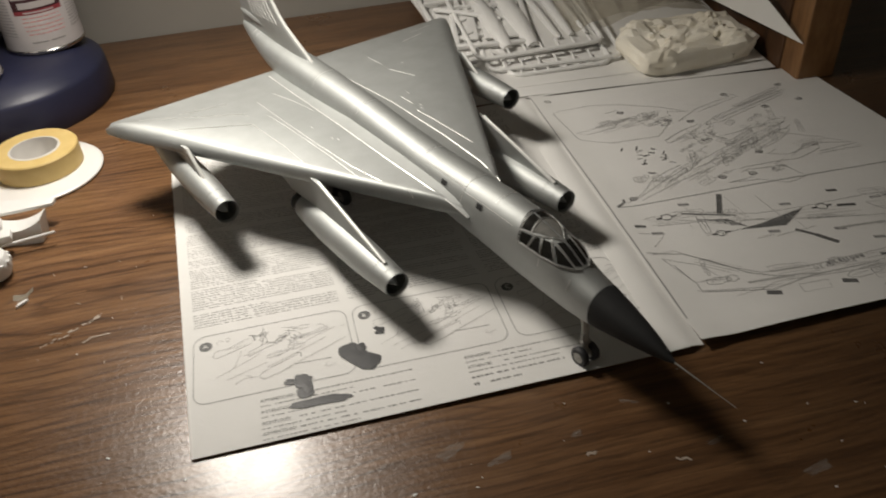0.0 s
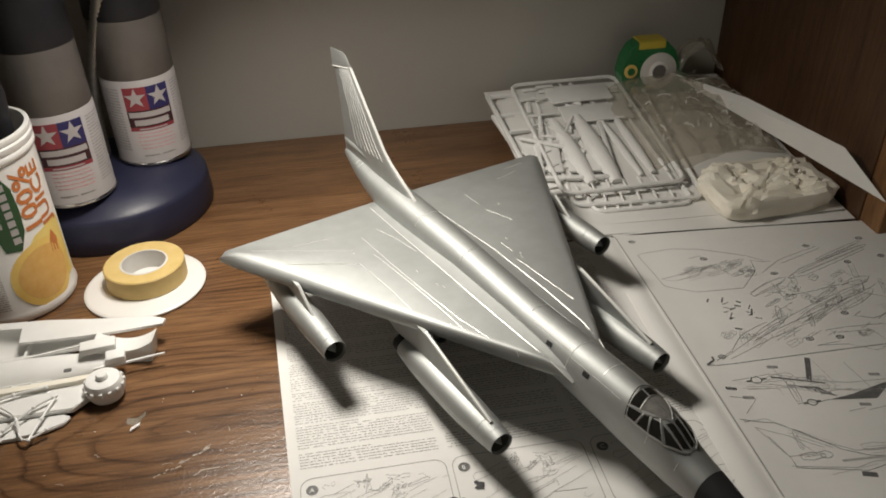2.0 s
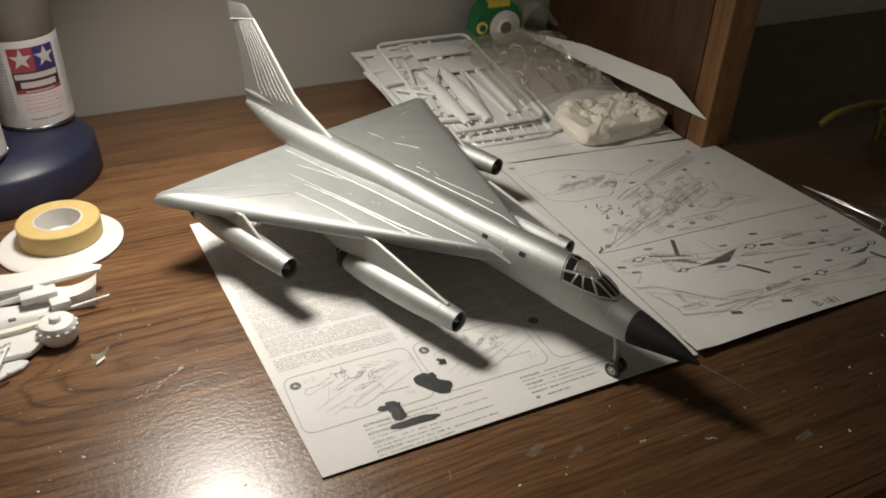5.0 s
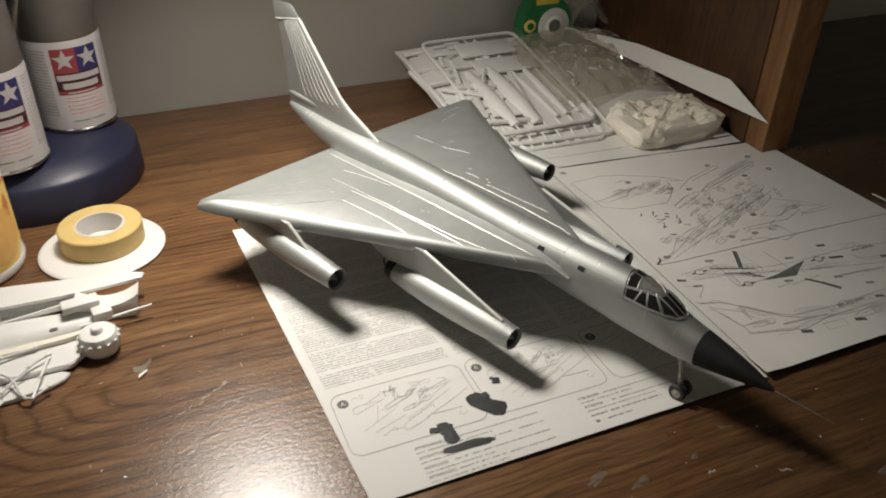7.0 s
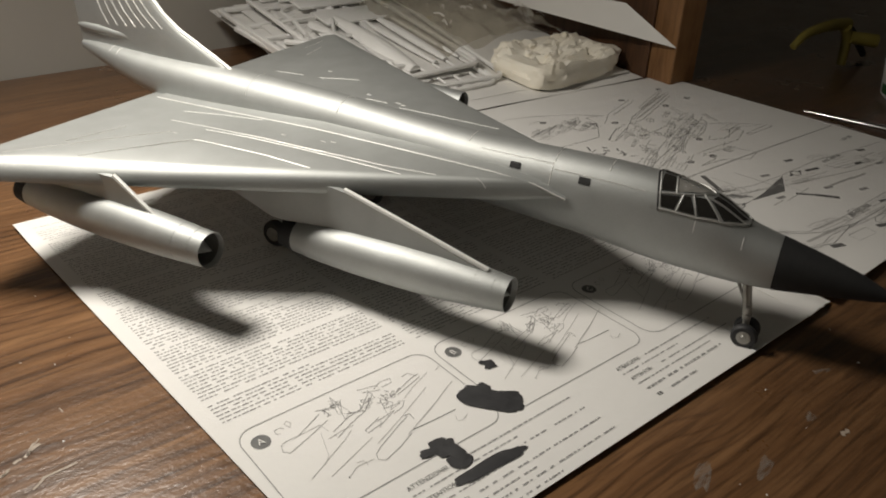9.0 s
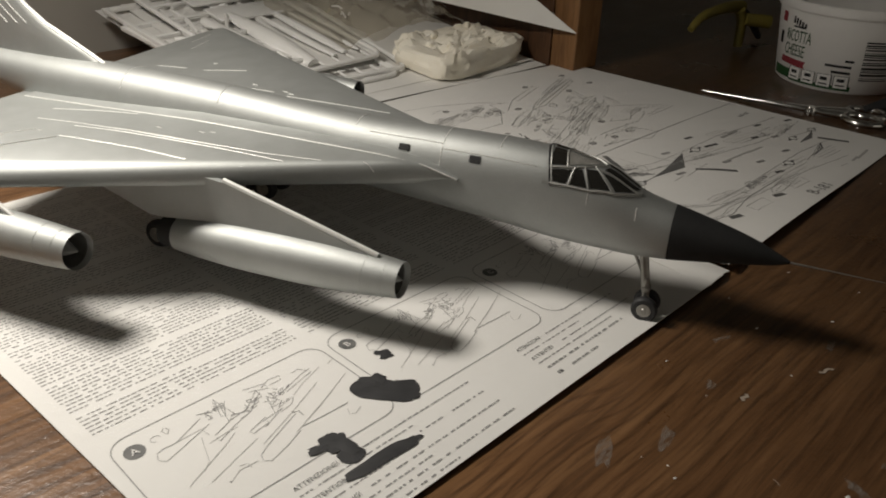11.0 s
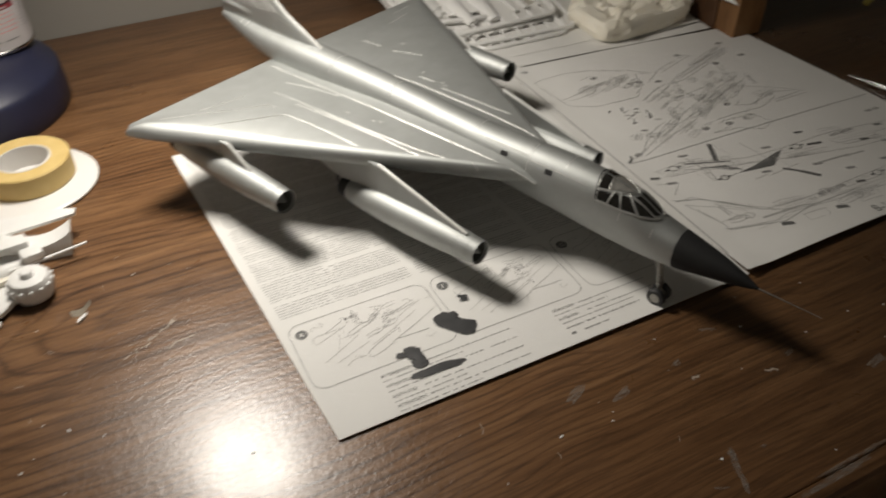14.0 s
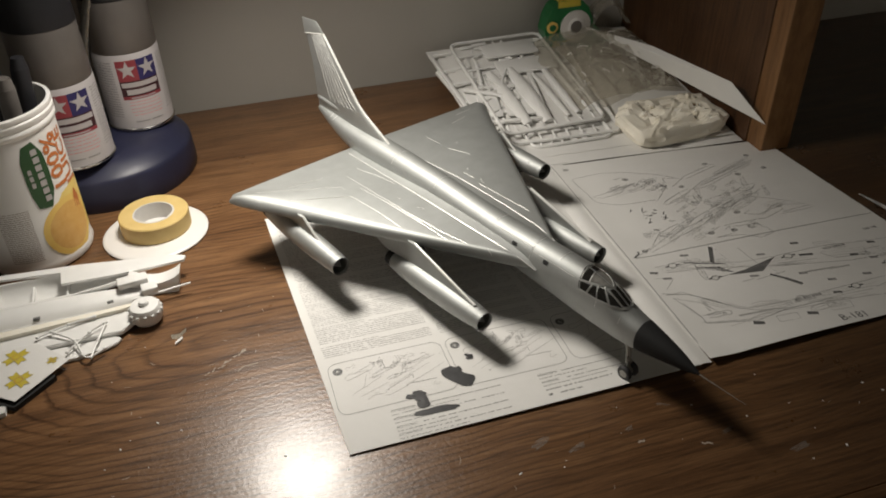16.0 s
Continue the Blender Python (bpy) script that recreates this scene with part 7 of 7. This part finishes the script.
offcut = thing("plastic_offcut", "small twisted white plastic offcut lying on the desk", "offcut", pose(0.0045, -0.0440, 0.0) @ Matrix.Scale(0.72, 4))
for chain, w in (([(-0.0040, 0.0030, 0.0006), (-0.0020, 0.0012, 0.0012), (0.0010, 0.0002, 0.0010), (0.0034, -0.0008, 0.0006)], 0.0007), ([(-0.0002, 0.0010, 0.0010), (0.0006, 0.0030, 0.0026), (0.0002, 0.0044, 0.0034)], 0.0003), ([(0.0022, 0.0, 0.0008), (0.0042, 0.0014, 0.0012), (0.0052, 0.0012, 0.0006)], 0.0004)):
    bm = bmesh.new()
    tube(bm, spline(chain, 4), w, 6, w * 0.6)
    part("curl", bm, STYRENE, offcut)

# ---------------------------------------------------------------- dust, crumbs and scratches
rd = random.Random(77)
bm = bmesh.new()
for k in range(190):
    x, y = rd.uniform(-0.19, 0.44), rd.uniform(-0.100, 0.20)
    if -0.02 < x < 0.44 and y > -0.004:
        continue
    r = rd.choice((0.0002, 0.0003, 0.0003, 0.0003, 0.0004, 0.0006))
    m = Matrix.Translation((x, y, r * 0.4)) @ Euler((0, 0, rd.random() * 6)).to_matrix().to_4x4() @ Matrix.Diagonal((rd.uniform(0.8, 2.2), 1, 0.5, 1))
    bmesh.ops.create_icosphere(bm, subdivisions=1, radius=r, matrix=m)
tagged(mesh_object("desk_dust", bm, STYRENE), "white dust and plastic crumbs on the desk", "dust", kind="stuff")
bm = bmesh.new()
flat = lambda x, y: 0.00006
for k in range(24):
    x, y = rd.uniform(-0.13, 0.26), rd.uniform(-0.095, 0.12)
    if -0.015 < x and y > -0.006:
        continue
    l, d = rd.uniform(0.002, 0.014), rd.uniform(0, 360)
    pts = [(x + l * q * math.cos(radians(d + 25 * q)), y + l * q * math.sin(radians(d + 25 * q))) for q in (0, 0.3, 0.6, 1.0)]
    stroke(bm, pts, rd.uniform(0.0002, 0.0005), flat, 0.003)
for x, y, l, d, w in ((0.1870, -0.0540, 0.006, 150, 0.0010), (0.1500, -0.0410, 0.004, 20, 0.0012), (-0.0351, 0.1130, 0.003, 95, 0.0004), (-0.1020, 0.1090, 0.003, -20, 0.0004)):
    pts = [(x + l * q * math.cos(radians(d)), y + l * q * math.sin(radians(d)) + 0.0008 * math.sin(6 * q)) for q in (0, 0.25, 0.5, 0.75, 1.0)]
    stroke(bm, pts, w, flat, 0.003)
# a broken diagonal scratch and a short hooked one in front of the loose parts
for k in range(15):
    q = k / 14 + rd.uniform(-0.02, 0.02)
    x, y = -0.0699 + 0.0245 * q + rd.uniform(-0.0008, 0.0008), 0.0872 + 0.0156 * q + rd.uniform(-0.0009, 0.0009)
    l, d = rd.uniform(0.0010, 0.0030), radians(rd.uniform(15, 50))
    stroke(bm, [(x, y), (x + l * 0.5 * math.cos(d), y + l * 0.5 * math.sin(d) + 0.0002), (x + l * math.cos(d), y + l * math.sin(d))], rd.uniform(0.0005, 0.0011), flat, 0.003)
stroke(bm, [(-0.0478, 0.1012), (-0.0462, 0.1024), (-0.0445, 0.1030)], 0.0013, flat, 0.003)
stroke(bm, [(-0.0511, 0.0855), (-0.0490, 0.0868), (-0.0475, 0.0884), (-0.0430, 0.0886), (-0.0385, 0.0888)], 0.0008, flat, 0.003)
tagged(mesh_object("desk_scratches", bm, WORN, False), "pale scratches and scuffs on the desk top", "scratches", kind="stuff")
bm = bmesh.new()
for x, y, rx, ry, turn in ((0.1343, -0.0863, 0.0098, 0.0015, 67), (0.1375, -0.0785, 0.0022, 0.0015, 60), (0.1230, -0.0885, 0.0030, 0.0006, -25), (0.1518, -0.0813, 0.0012, 0.0007, 10), (0.2000, -0.0480, 0.0042, 0.0012, 15), (0.1760, -0.0200, 0.0040, 0.0008, -20), (0.1500, -0.0300, 0.0024, 0.0016, 40), (0.1000, -0.0240, 0.0060, 0.0022, 30), (0.1180, -0.0330, 0.0050, 0.0018, 20), (0.2300, -0.0700, 0.0060, 0.0018, 10), (-0.0500, -0.0300, 0.0070, 0.0006, 60)):
    blot(bm, x, y, rx, ry, turn, x * 70, lambda a, b: -0.00022, 0.45)
tagged(mesh_object("desk_scuffs", bm, SCUFF, False), "soft rubbed scuff marks on the desk top", "scuffs", kind="stuff")
bm = bmesh.new()
for x, y, rx, ry in ((0.166, -0.1052, 0.015, 0.0014), (0.172, -0.1022, 0.014, 0.0008), (0.190, -0.1020, 0.009, 0.0006), (0.153, -0.1054, 0.007, 0.0011), (0.179, -0.1045, 0.008, 0.0008)):
    blot(bm, x, y, rx, ry, 1, x * 90, lambda a, b: -0.00018 if b > -0.1031 else -0.00046, 0.6)
tagged(mesh_object("edge_wear", bm, SCUFF, False), "pale worn patches along the desk edge", "wear", kind="stuff")
